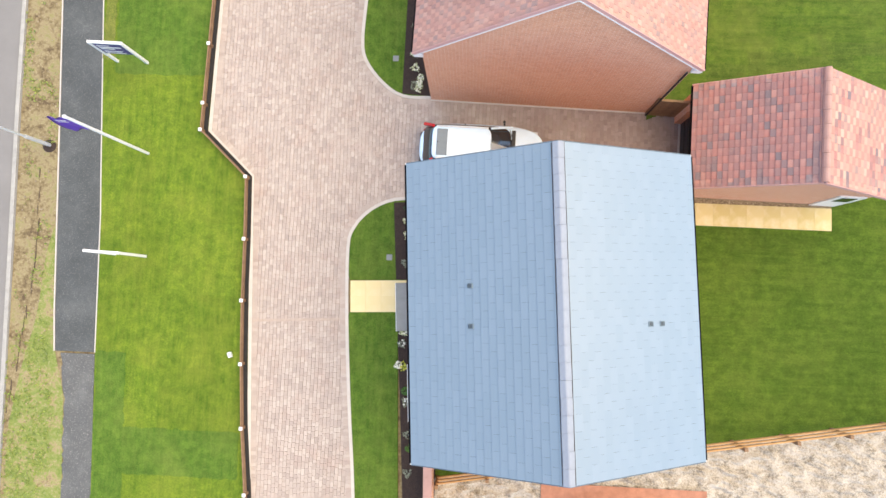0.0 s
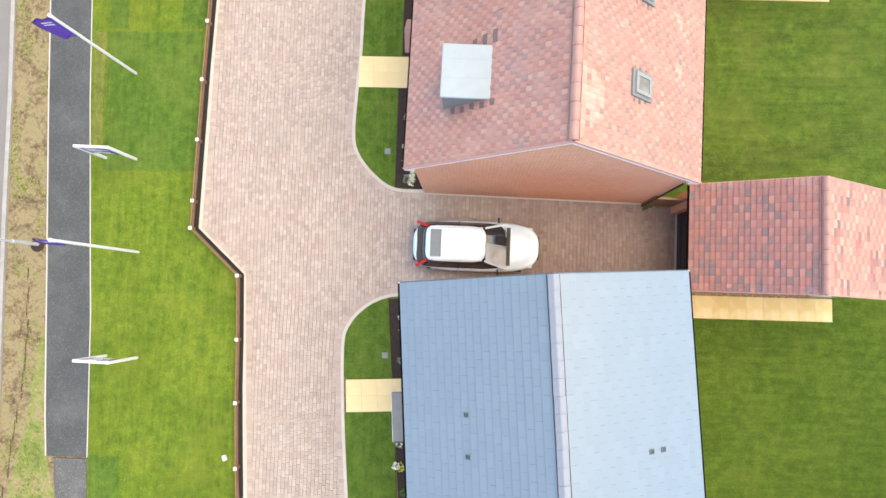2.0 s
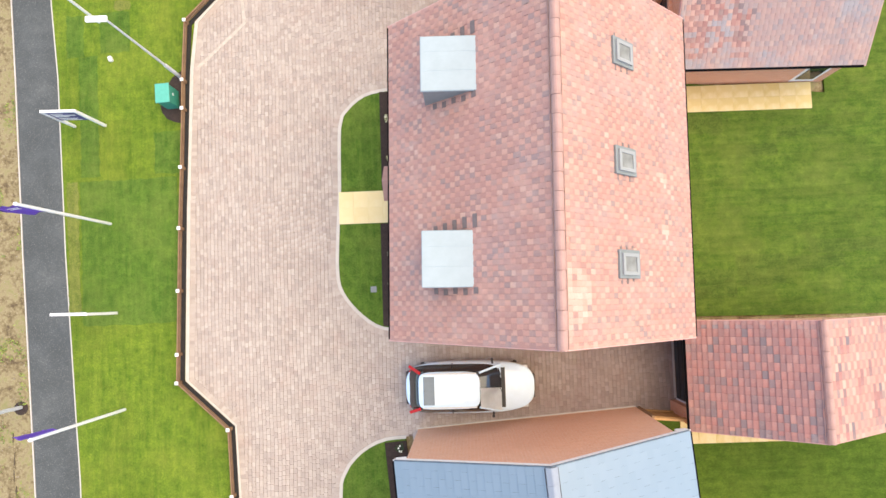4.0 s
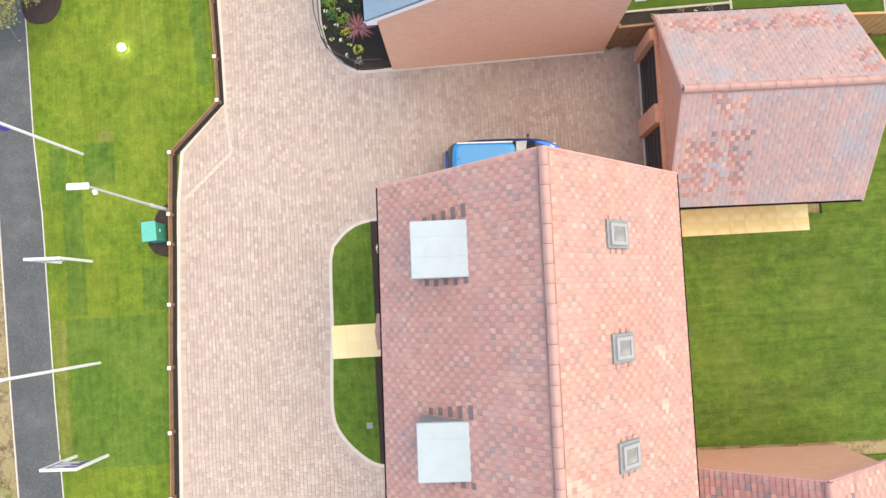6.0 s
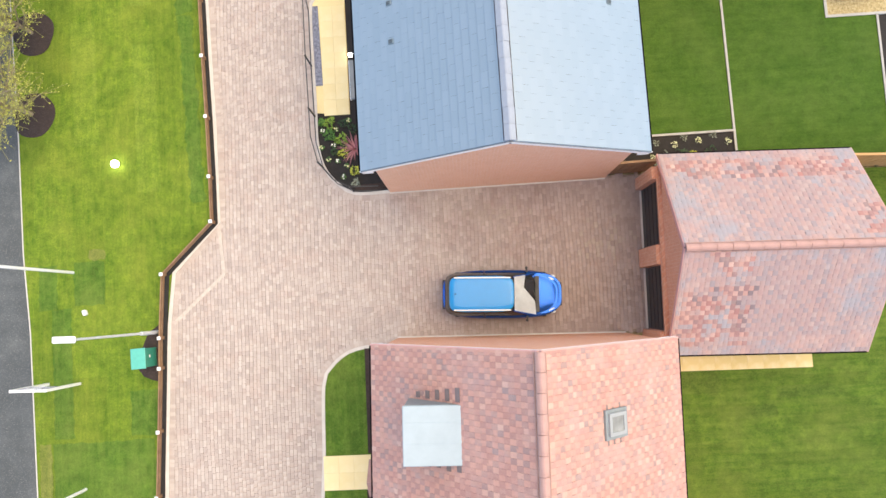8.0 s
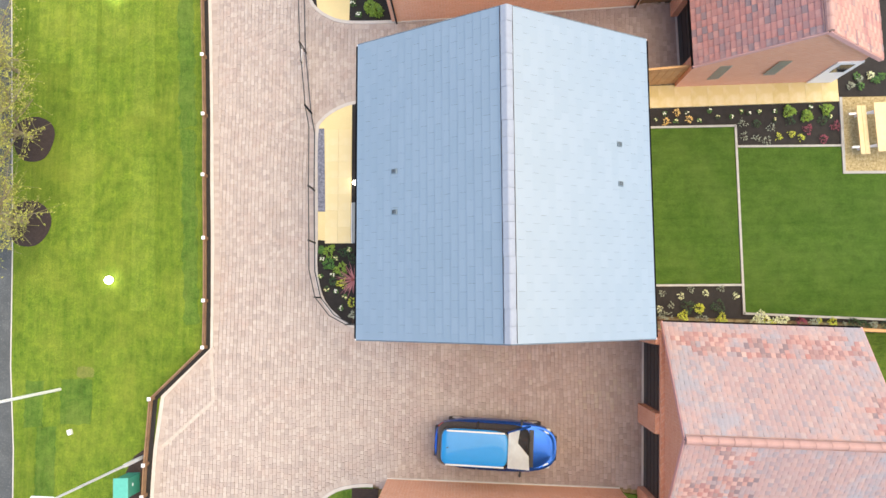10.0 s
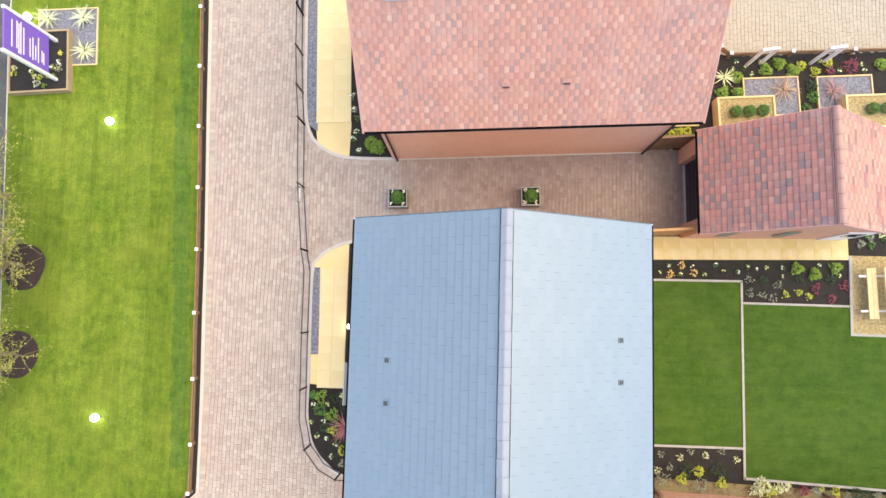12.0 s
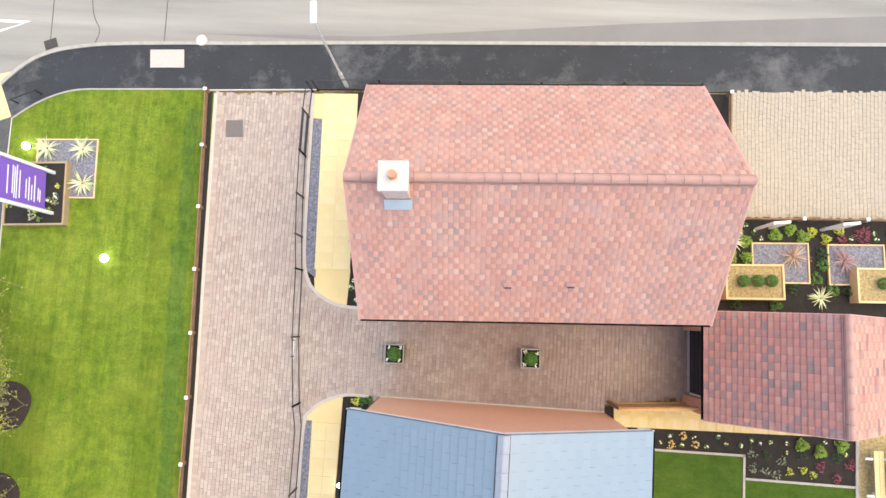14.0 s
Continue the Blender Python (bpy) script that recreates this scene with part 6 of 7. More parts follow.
def leaf(bm, at, way, size, slim=0.5):
    """One folded leaf of two faces."""
    way = way.normalized()
    side = way.cross(Vector((0, 0, 1)))
    side = (side.normalized() if side.length > 0.01 else Vector((1, 0, 0))) * size * slim * 0.5
    up = side.cross(way).normalized() * size * 0.12
    a, b = bm.verts.new(at), bm.verts.new(at + way * size)
    l = bm.verts.new(at + way * size * 0.5 + side + up)
    r = bm.verts.new(at + way * size * 0.5 - side + up)
    bm.faces.new((a, b, l))
    bm.faces.new((b, a, r))


BLOOMS = {}


def bloom(colour, size):
    """One five-petalled flower head, shared by all of its colour and size."""
    if (colour, size) not in BLOOMS:
        bm = bmesh.new()
        for q in range(5):
            leaf(bm, Vector((0, 0, 0)), Vector((math.cos(q * 1.257), math.sin(q * 1.257), 0.25)), size, 0.9)
        me = bpy.data.meshes.new("flower")
        bm.to_mesh(me)
        bm.free()
        me.materials.append(LEAF[colour])
        BLOOMS[(colour, size)] = me
    return BLOOMS[(colour, size)]


def clump(name, x, y, radius, height, leaves, label, colour, flower=None, blooms=10, z=0.0, seed=1, size=0.09, group="bedding plants"):
    """A low mound of leaves, with flowers on top where it bears them."""
    rnd = random.Random(seed)
    t = thing(name, pose(x, y, z), label, "plant", group)
    bm = bmesh.new()
    for i in range(leaves):
        a, k = rnd.uniform(0, 2 * math.pi), math.sqrt(rnd.random())
        r = radius * k * (0.8 + 0.35 * math.sin(3 * a + seed) * math.sin(seed * 1.7))
        p = Vector((r * math.cos(a), r * math.sin(a), height * (1 - 0.8 * k * k) * rnd.uniform(0.3, 1.0)))
        leaf(bm, p, Vector((math.cos(a) + rnd.uniform(-0.6, 0.6), math.sin(a) + rnd.uniform(-0.6, 0.6), rnd.uniform(-0.1, 0.7))), size * rnd.uniform(0.6, 1.2))
    part("foliage", bm, LEAF[colour], t)
    bm = bmesh.new()
    for i in range(5):
        a = rnd.uniform(0, 6.28)
        tube((0, 0, -0.03), (radius * 0.5 * math.cos(a), radius * 0.5 * math.sin(a), height * 0.6), 0.006, 0.004, 4, bm)
    part("stem", bm, STEM, t)
    if flower:
        for i in range(blooms):
            a, k = rnd.uniform(0, 6.28), math.sqrt(rnd.random()) * 0.9
            ob = new("flower", bloom(flower, round(size * 0.6, 3)))
            ob.parent = t
            ob.matrix_basis = pose(radius * k * math.cos(a), radius * k * math.sin(a), height * (1.02 - 0.5 * k * k), 0, 0, math.degrees(a))
    return t


def spiky(x, y, radius, blades, label, colour, z=0.0, seed=1, width=0.05):
    """A rosette of long tapering blades."""
    rnd = random.Random(seed)
    t = thing("spiky_plant", pose(x, y, z), label, "plant", "spiky plants")
    bm = bmesh.new()
    for i in range(blades):
        a = rnd.uniform(0, 6.28)
        lift = rnd.uniform(0.15, 1.2)
        l = radius * rnd.uniform(0.7, 1.15)
        way = Vector((math.cos(a), math.sin(a), 0))
        side = Vector((-way.y, way.x, 0)) * width / 2
        last = None
        for k in range(5):
            s = k / 4
            p = way * l * s * (1 - 0.25 * lift * (1 - s)) + Vector((0, 0, 0.05 + lift * radius * 0.75 * s - radius * 0.45 * s * s * lift))
            w = side * (1 - s) ** 0.7 + side * 0.02
            pair = (bm.verts.new(p + w), bm.verts.new(p - w))
            if last:
                bm.faces.new((last[0], last[1], pair[1], pair[0]))
            last = pair
    part("leaf_rosette", bm, LEAF[colour], t)
    part("crown", tube((0, 0, -0.03), (0, 0, 0.1), 0.05, 0.03, 8), STEM, t)
    return t


def topiary(x, y, radius, z, label, name="topiary_ball", leaves=900, colour="dark", parent_box=None):
    rnd = random.Random(int(x * 100) + 7)
    t = thing(name, pose(x, y, z), label, "plant", "clipped balls")
    bm = bmesh.new()
    for i in range(leaves):
        d = Vector((rnd.gauss(0, 1), rnd.gauss(0, 1), rnd.gauss(0, 1))).normalized()
        p = d * radius * rnd.uniform(0.78, 1.02) * (1 + 0.08 * noise.noise(d * 3)) + Vector((0, 0, radius * 0.95))
        leaf(bm, p, d + Vector((rnd.uniform(-1, 1), rnd.uniform(-1, 1), rnd.uniform(-1, 1))) * 0.8, radius * 0.22, 0.6)
    for i in range(leaves // 2):
        q, k = rnd.uniform(0, 6.28), math.sqrt(rnd.random()) * 0.6
        p = Vector((radius * k * math.cos(q), radius * k * math.sin(q), radius * (0.9 + math.sqrt(1 - k * k) * rnd.uniform(0.95, 1.05))))
        leaf(bm, p, Vector((rnd.uniform(-1, 1), rnd.uniform(-1, 1), 0.1)), radius * 0.25, 0.7)
    part("foliage", bm, LEAF[colour], t)
    part("stem", tube((0, 0, -0.05), (0, 0, radius), 0.02, 0.015, 6), STEM, t)
    return t


# two planters on the drive
for x, y in ((-0.25, 33.02), (4.64, 33.18)):
    p = thing("planter", pose(x, y, 0, 0, 0, 2), "square dark grey planter on the block paving", "planter", "planters on the drive")
    bm = None
    for a in ((-0.34, 0.34, -0.34, -0.31), (-0.34, 0.34, 0.31, 0.34), (-0.34, -0.31, -0.31, 0.31), (0.31, 0.34, -0.31, 0.31)):
        bm = box(*a, -0.02, 0.46, bm)
    part("box", bm, plain("planter_grey", (0.19, 0.20, 0.21), 0.6), p)
    part("rim", box(-0.35, -0.31, -0.31, 0.31, 0.46, 0.48, box(0.31, 0.35, -0.31, 0.31, 0.46, 0.48, box(-0.35, 0.35, -0.35, -0.31, 0.46, 0.48, box(-0.35, 0.35, 0.31, 0.35, 0.46, 0.48)))), plain("planter_rim", (0.33, 0.35, 0.36), 0.5), p)
    part("soil", box(-0.31, 0.31, -0.31, 0.31, 0.1, 0.40), SOIL, p)
    topiary(x, y, 0.225, 0.36, "clipped green bush in a square planter", "clipped_bush", 900, "green")
    for k, (dx, dy) in enumerate(((-0.22, -0.22), (0.22, 0.22), (0.22, -0.22), (-0.2, 0.22))):
        clump("bedding_plant", x + dx, y + dy, 0.075, 0.09, 14, "small white flowering plant in a planter", "dark", "white", 6, 0.40, k + int(x * 7), 0.055)

TWIG = plain("yellow_twig", (0.25, 0.235, 0.08), 0.8, vary=0.4, scale=3)


# trees with mulched pits
def young_tree(x, y, height, spread, lean, seed):
    rnd = random.Random(seed)
    t = thing("tree", pose(x, y, 0), "young yellow-twigged tree in a mulched pit", "tree", "young trees")
    trunk = bmesh.new()
    leaves = bmesh.new()
    twigs = bmesh.new()
    top = Vector((lean[0], lean[1], height * 0.55))
    def limb(a, b, r0, r1):
        mid = a.lerp(b, 0.5) + Vector((rnd.uniform(-1, 1), rnd.uniform(-1, 1), rnd.uniform(-0.3, 0.6))) * (b - a).length * 0.09
        tube(a, mid, r0, (r0 + r1) / 2, 6, trunk)
        tube(mid, b, (r0 + r1) / 2, r1, 5, trunk)
        return mid
    limb(Vector((0, 0, -0.1)), top, 0.085, 0.06)
    for i in range(28):
        s = rnd.uniform(0.15, 1.0)
        a = rnd.uniform(0, 6.28)
        start = top * s
        end = start + Vector((math.cos(a), math.sin(a), 0)) * spread * rnd.uniform(0.5, 1.0) + Vector((0, 0, (height - start.z) * rnd.uniform(0.2, 0.75)))
        mid = limb(start, end, 0.032, 0.012)
        for q in range(22):
            f = rnd.uniform(0.3, 1.0)
            p = start.lerp(end, f)
            b = rnd.uniform(0, 6.28)
            tip = p + Vector((math.cos(b), math.sin(b), rnd.uniform(-0.5, 0.7))) * spread * rnd.uniform(0.18, 0.42)
            tube(p, tip, 0.010, 0.005, 4, twigs)
            for u in range(5):
                c = p.lerp(tip, rnd.uniform(0.15, 1.05)) + Vector((rnd.gauss(0, 0.03), rnd.gauss(0, 0.03), rnd.gauss(0, 0.03)))
                leaf(leaves, c, Vector((rnd.uniform(-1, 1), rnd.uniform(-1, 1), rnd.uniform(-0.6, 0.4))), rnd.uniform(0.06, 0.11), 0.4)
    part("trunk", trunk, BARKWOOD, t)
    part("twig_spray", twigs, TWIG, t)
    part("crown", leaves, LEAF["willow"], t)


for k, (x, y) in enumerate(((-14.55, 30.15), (-14.55, 26.85))):
    ring = [(x + 0.05 + (0.82 + 0.06 * math.sin(3 * a + k)) * math.cos(a), y + (0.95 + 0.06 * math.cos(2 * a)) * math.sin(a)) for a in [i * math.pi / 16 for i in range(32)]]
    structure("tree_pit", prism([q for q in ring], -0.05, 0.02), BARK, "round bark-mulched tree pit in the lawn", "flower bed")
    young_tree(x, y + 0.05, 4.2, 2.5, (-0.35, 0.15 - 0.3 * k), 11 + k)
young_tree(-15.3, 32.9, 4.0, 2.6, (0.0, 0.1), 15)

# weeds, stones and clods of the verge
rnd = random.Random(61)
weeds, stones = bmesh.new(), bmesh.new()
for i in range(3600):
    y = rnd.uniform(-12, 19)
    x = rnd.uniform(-17.1, -15.1) - 0.045 * max(0.0, y) * (1 if y > 0 else 0)
    edge = -14.55 - 0.19 * max(0.0, min(5.0, y + 7.5)) - 0.045 * max(0.0, y)
    lush = 0.45 if y < -2 else 0.0
    if x > edge - 0.05 or noise.noise((x * 1.3, y * 0.7, 1.0)) + 0.3 * noise.noise((x * 4, y * 4, 2.0)) + lush + 0.12 * (x + 16.3) < 0.12:
        continue
    for q in range(3):
        a = rnd.uniform(0, 6.28)
        leaf(weeds, Vector((x + rnd.gauss(0, 0.03), y + rnd.gauss(0, 0.03), -0.092)), Vector((math.cos(a), math.sin(a), rnd.uniform(0.3, 1.2))), rnd.uniform(0.05, 0.11), 0.45)
for i in range(420):
    y = rnd.uniform(-12, 19)
    x = rnd.uniform(-17.1, -15.0) - 0.045 * max(0.0, y)
    r = rnd.uniform(0.012, 0.04)
    bmesh.ops.create_icosphere(stones, subdivisions=1, radius=r, matrix=pose(x, y, -0.098, rnd.uniform(0, 90), rnd.uniform(0, 90), 0) @ Matrix.Diagonal((1, rnd.uniform(0.6, 1.4), 0.7, 1)))
tagged(part("verge_weed", weeds, LEAF["weed"]), "low yellow-green weeds scattered over the verge", "weeds", kind="stuff")
tagged(part("verge_stone", stones, plain("verge_pebble", (0.36, 0.30, 0.22), 0.9, vary=0.5, scale=6)), "loose stones scattered over the verge", "stones", kind="stuff")

# bed before the slate show house
spiky(-1.9, 24.6, 0.68, 60, "red spiky cordyline in the dark bed", "rose", seed=4)
for k, (x, y) in enumerate(((-2.9, 25.67), (-2.89, 25.21), (-2.43, 25.0), (-3.15, 25.73))):
    clump("bedding_plant", x, y, 0.24 if k < 3 else 0.12, 0.24, 160, "round fresh green plant in the dark bed", "fresh" if k % 2 == 0 else "green", None, 0, 0.0, 40 + k, 0.085)
for k, (x, y) in enumerate(((-2.62, 25.42), (-2.74, 24.79), (-2.96, 24.27), (-2.6, 24.17), (-2.28, 23.96), (-2.42, 23.55), (-2.12, 25.73), (-3.15, 25.4), (-3.2, 24.75))):
    clump("bedding_plant", x, y, 0.09, 0.11, 36, "small white-flowered plant in the dark bed", "green", "white" if k % 2 else "cream", 4, 0.0, 46 + k, 0.06)
for k, (x, y, r, c) in enumerate(((-2.35, 25.63, 0.15, "dark"), (-1.99, 25.42, 0.2, "dark"), (-2.37, 24.48, 0.2, "lime"), (-2.71, 24.54, 0.15, "dark"), (-1.96, 23.3, 0.15, "silver"), (-1.97, 23.76, 0.2, "lime"), (-2.35, 24.75, 0.15, "dark"))):
    clump("bedding_plant", x, y, r, r, 80, "low leafy plant in the dark bed", c, None, 0, 0.0, 56 + k, 0.08)
structure("bed_strip", prism([(-2.0, 22.98), (-0.8, 22.98), (-0.8, 23.25), (-2.0, 23.2)], -0.05, 0.03), BARK, "dark mulch by the house corner", "flower bed")
# strip before the end house
rnd = random.Random(5)
for k in range(12):
    y = 34.85 + k * 0.42 + rnd.uniform(-0.1, 0.1)
    clump("bedding_plant", -1.95 + rnd.uniform(-0.2, 0.25) - 0.03 * (y - 34.8), y, 0.12, 0.12, 60, "small white-flowered plant in the dark strip", rnd.choice(["green", "silver"]), rnd.choice(["white", "white", None]), 5, 0.0, 70 + k, 0.06)
for x, y in ((-1.35, 35.15), (-1.12, 34.98)):
    clump("shrub", x, y, 0.24, 0.36, 240, "bright green shrub beside the house corner", "fresh", None, 0, 0.0, int(y * 10), 0.12, "small shrubs")
# before the middle and south houses
for k, (x, y, c, f) in enumerate(((-1.75, 3.1, "pale", "white"), (-1.7, 2.55, "pale", "white"), (-1.75, 3.6, "dark", "white"), (-1.75, 1.5, "silver", None), (-1.7, -1.1, "pale", "white"), (-1.75, -1.55, "silver", "white"),
                                  (-1.65, -2.4, "lime", "yellow"), (-1.85, -2.35, "white", "white"), (-1.5, -3.7, "silver", "white"), (-1.55, -3.3, "green", None), (-1.35, -6.3, "silver", None), (-1.3, -5.4, "green", None), (-1.4, -4.9, "silver", None),
                                  (-1.75, 9.7, "pale", "white"), (-1.7, 9.1, "pale", "white"), (-1.7, 8.4, "silver", None), (-1.75, 10.8, "silver", None), (-1.65, 14.4, "pale", "white"), (-1.65, 16.0, "pale", "white"), (-1.6, 13.8, "silver", None),
                                  (-1.35, 31.2, "green", None), (-1.55, 31.22, "lime", "yellow"), (-1.1, 31.25, "green", None))):
    clump("bedding_plant", x, y, 0.15, 0.15, 90, "pale variegated plant in the mulched bed" if c == "pale" else "small bedding plant in the mulched bed", c, f, 5, 0.02, 100 + k, 0.07)
for k in range(5):
    clump("bedding_plant", -1.55 + 0.02 * k, 8.25 + 0.12 * k, 0.12, 0.14, 50, "pale variegated plant in the mulched bed", "pale", "white", 4, 0.02, 140 + k, 0.07)

# garden beds of the show house
SOUTH_PALE = ((9.45, 24.02), (10.11, 23.92), (10.49, 24.18), (11.01, 24.02), (11.58, 24.19), (12.09, 23.94), (9.74, 23.59), (9.29, 23.47))
SOUTH_LIME = ((10.17, 23.2), (10.74, 23.47), (11.55, 23.1))
SOUTH_LOW = ((9.48, 23.2), (10.83, 23.0), (10.34, 23.53), (11.45, 23.54))
SOUTH_STRIP = ((12.99, 23.05, 0.3, "pale"), (12.75, 22.92, 0.25, "pale"), (13.2, 22.9, 0.24, "lime"), (13.49, 22.95, 0.18, "pale"), (13.79, 23.05, 0.15, "pale"), (14.38, 22.93, 0.2, "red"), (14.87, 22.95, 0.17, "silver"),
               (15.04, 23.03, 0.08, "lime"), (15.51, 22.95, 0.17, "lime"), (15.26, 22.73, 0.16, "silver"), (15.91, 22.75, 0.16, "silver"), (16.25, 22.9, 0.24, "dark"), (16.64, 22.78, 0.2, "dark"), (16.94, 22.84, 0.15, "silver"),
               (17.4, 22.8, 0.2, "dark"), (17.9, 22.75, 0.18, "green"))
DOTS = ((9.44, 30.54), (9.78, 30.78), (10.18, 30.48), (10.6, 30.79), (11.04, 30.5), (11.45, 30.85), (11.73, 30.62), (12.25, 30.62), (12.61, 30.82), (12.89, 30.75), (13.27, 30.79), (13.86, 30.8), (13.84, 30.47), (15.16, 30.94), (15.85, 30.56))
for k, (x, y) in enumerate(DOTS):
    clump("bedding_plant", x, y, 0.075, 0.1, 34, "small pale-flowered plant in the dark garden bed", "green" if k % 3 else "dark", "white" if k % 2 else "cream", 3, -0.03, 200 + k, 0.055)
for k, (x, y) in enumerate(((10.22, 30.8), (9.82, 30.47), (10.66, 30.54))):
    clump("bedding_plant", x, y, 0.13, 0.12, 34, "golden bedding plant in the dark garden bed", "gold", None, 0, -0.03, 240 + k, 0.08)
for k, (x, y) in enumerate(((14.35, 30.78), (14.98, 30.59), (15.72, 30.84))):
    clump("shrub", x, y, 0.21, 0.26, 200, "bright green rounded shrub in the garden bed", "fresh", None, 0, -0.03, 250 + k, 0.09, "small shrubs")
for k, (x, y, c) in enumerate(((13.95, 29.83, "lime"), (14.41, 29.92, "lime"), (14.75, 29.78, "lime"), (14.99, 30.09, "red"), (15.56, 29.72, "red"), (16.04, 30.19, "red"), (13.14, 30.34, "dark"), (14.38, 30.42, "dark"), (15.56, 30.4, "dark"))):
    clump("bedding_plant", x, y, 0.12 if c == "lime" else 0.18, 0.16, 44 if c == "lime" else 60, f"{'yellow-leaved' if c == 'lime' else 'low leafy'} plant in the garden bed", c, None, 0, -0.03, 260 + k, 0.07)
for k, (x, y) in enumerate(((12.66, 29.87), (13.14, 29.77), (13.68, 30.16), (13.49, 29.69), (12.65, 30.36))):
    clump("bedding_plant", x, y, 0.16, 0.14, 34, "wispy silver plant in the garden bed", "silver", None, 0, -0.03, 272 + k, 0.07)
for k, (x, y) in enumerate(SOUTH_PALE):
    clump("bedding_plant", x, y, 0.12, 0.13, 40, "small pale wispy plant in the dark garden bed", "pale" if k % 2 else "silver", None, 0, -0.03, 280 + k, 0.06)
for k, (x, y) in enumerate(SOUTH_LIME):
    clump("bedding_plant", x, y, 0.19, 0.2, 110, "bright yellow-green plant in the dark garden bed", "lime", None, 0, -0.03, 300 + k, 0.08)
for k, (x, y) in enumerate(SOUTH_LOW):
    clump("bedding_plant", x, y, 0.26, 0.2, 80, "low sprawling plant in the dark garden bed", "silver" if k < 2 else "dark", None, 0, -0.03, 306 + k, 0.08)
for k, (x, y, r, c) in enumerate(SOUTH_STRIP):
    clump("bedding_plant", x, y, r, r, int(40 + 350 * r), "mixed low shrub along the garden edge", c, None, 0, -0.03, 320 + k, 0.05 + 0.15 * r)

# bench and table on the gravel
bench = thing("picnic_table", pose(17.38, 29.95, 0, 0, 0, 2), "pale timber picnic table on golden gravel", "table")
part("tabletop", box(-0.36, 0.36, -0.9, 0.9, 0.72, 0.76, bevel=0.006), TIMBER_PALE, bench)
for sx in (-1, 1):
    for k in range(2):
        part("seat", box(sx * 0.62 + (k - 1) * 0.17, sx * 0.62 + k * 0.17 - 0.012, -0.9, 0.9, 0.43, 0.47), TIMBER_PALE, bench)
for y in (-0.62, 0.62):
    part("cross_beam", box(-1.05, 1.05, y - 0.035, y + 0.035, 0.36, 0.43), WHITE, bench, "white cross beam")
    for sx in (-1, 1):
        part("leg", bar((sx * 0.62, y, -0.03), (sx * 0.25, y, 0.72), 0.07, 0.05), WHITE, bench, "white leg")


# ---- gravel beds and timber planters by the end house ----
def raised_box(x0, x1, y0, y1, turn, height, fill, label, timber=TIMBER_PALE, name="timber_planter", t=0.07):
    cx, cy, w, l = (x0 + x1) / 2, (y0 + y1) / 2, x1 - x0, y1 - y0
    b = thing(name, pose(cx, cy, 0, 0, 0, turn), label, "planter")
    for a in ((-w / 2, w / 2, -l / 2, -l / 2 + t), (-w / 2, w / 2, l / 2 - t, l / 2), (-w / 2, -w / 2 + t, -l / 2 + t, l / 2 - t), (w / 2 - t, w / 2, -l / 2 + t, l / 2 - t)):
        part("side_board", box(*a, -0.1, height, bevel=0.006), timber, b)
    part("fill", box(-w / 2 + t, w / 2 - t, -l / 2 + t, l / 2 - t, -0.1, height - 0.05), fill, b)
    return b


raised_box(11.43, 13.51, 35.78, 37.05, 3, 0.5, GRAVEL_GOLD, "pale timber planter filled with golden gravel")
raised_box(16.04, 18.1, 35.95, 37.2, 3, 0.5, GRAVEL_GOLD, "pale timber planter filled with golden gravel")
raised_box(12.55, 14.6, 36.45, 37.95, 3, 0.07, GRAVEL_BLUE, "low timber-edged bed of blue slate chippings", name="gravel_bed", t=0.05)
raised_box(15.26, 17.3, 36.55, 38.05, 3, 0.07, GRAVEL_BLUE, "low timber-edged bed of blue slate chippings", name="gravel_bed", t=0.05)
raised_box(-14.7, -12.3, 38.04, 40.38, 3, 0.06, GRAVEL_BLUE, "low timber-edged bed of blue slate chippings on the lawn", TIMBER_PALE, "gravel_bed", 0.05)
raised_box(-15.6, -13.22, 36.9, 39.35, 4, 0.32, SOIL, "square weathered timber planter with dark soil", TIMBER_AGED)
for x, y in ((12.02, 36.42), (12.50, 36.45), (13.0, 36.48), (16.9, 36.62), (17.4, 36.65)):
    topiary(x, y, 0.2, 0.42, "clipped green box ball in a gravel planter", leaves=700, colour="green")
spiky(13.99, 37.46, 0.6, 54, "tan spiky grass in slate chippings", "tan", 0.02, 21, 0.035)
spiky(15.8, 37.42, 0.6, 56, "mauve spiky cordyline in slate chippings", "mauve", 0.02, 23, 0.035)
spiky(15.0, 36.0, 0.45, 30, "pale spiky yucca in the dark bed", "pale", -0.02, 25)
spiky(11.83, 37.91, 0.45, 30, "pale spiky yucca in the dark bed", "pale", -0.02, 26)
for k, (x, y) in enumerate(((-14.3, 39.95), (-12.9, 39.98), (-12.75, 38.65))):
    spiky(x, y, 0.55, 42, "pale spiky yucca in slate chippings", "pale", 0.02, 30 + k, 0.06)
rnd = random.Random(12)
for k in range(22):
    x, y = rnd.uniform(-15.35, -13.5), rnd.uniform(37.05, 39.15)
    clump("bedding_plant", x, y, rnd.uniform(0.06, 0.13), 0.11, 36, "small bedding plant in a timber planter", rnd.choice(["silver", "silver", "lime", "pale", "fresh"]), rnd.choice([None, "white", "yellow"]), 4, 0.27, 400 + k, 0.07)
for k, (x, y) in enumerate(((13.37, 38.23), (13.88, 38.47), (14.37, 38.21), (12.35, 37.33), (12.31, 37.94), (11.78, 37.33), (17.6, 38.5), (18.2, 38.35))):
    clump("shrub", x, y, 0.22, 0.26, 200, "bright green rounded shrub in the garden bed", "fresh", None, 0, -0.03, 430 + k, 0.09, "small shrubs")
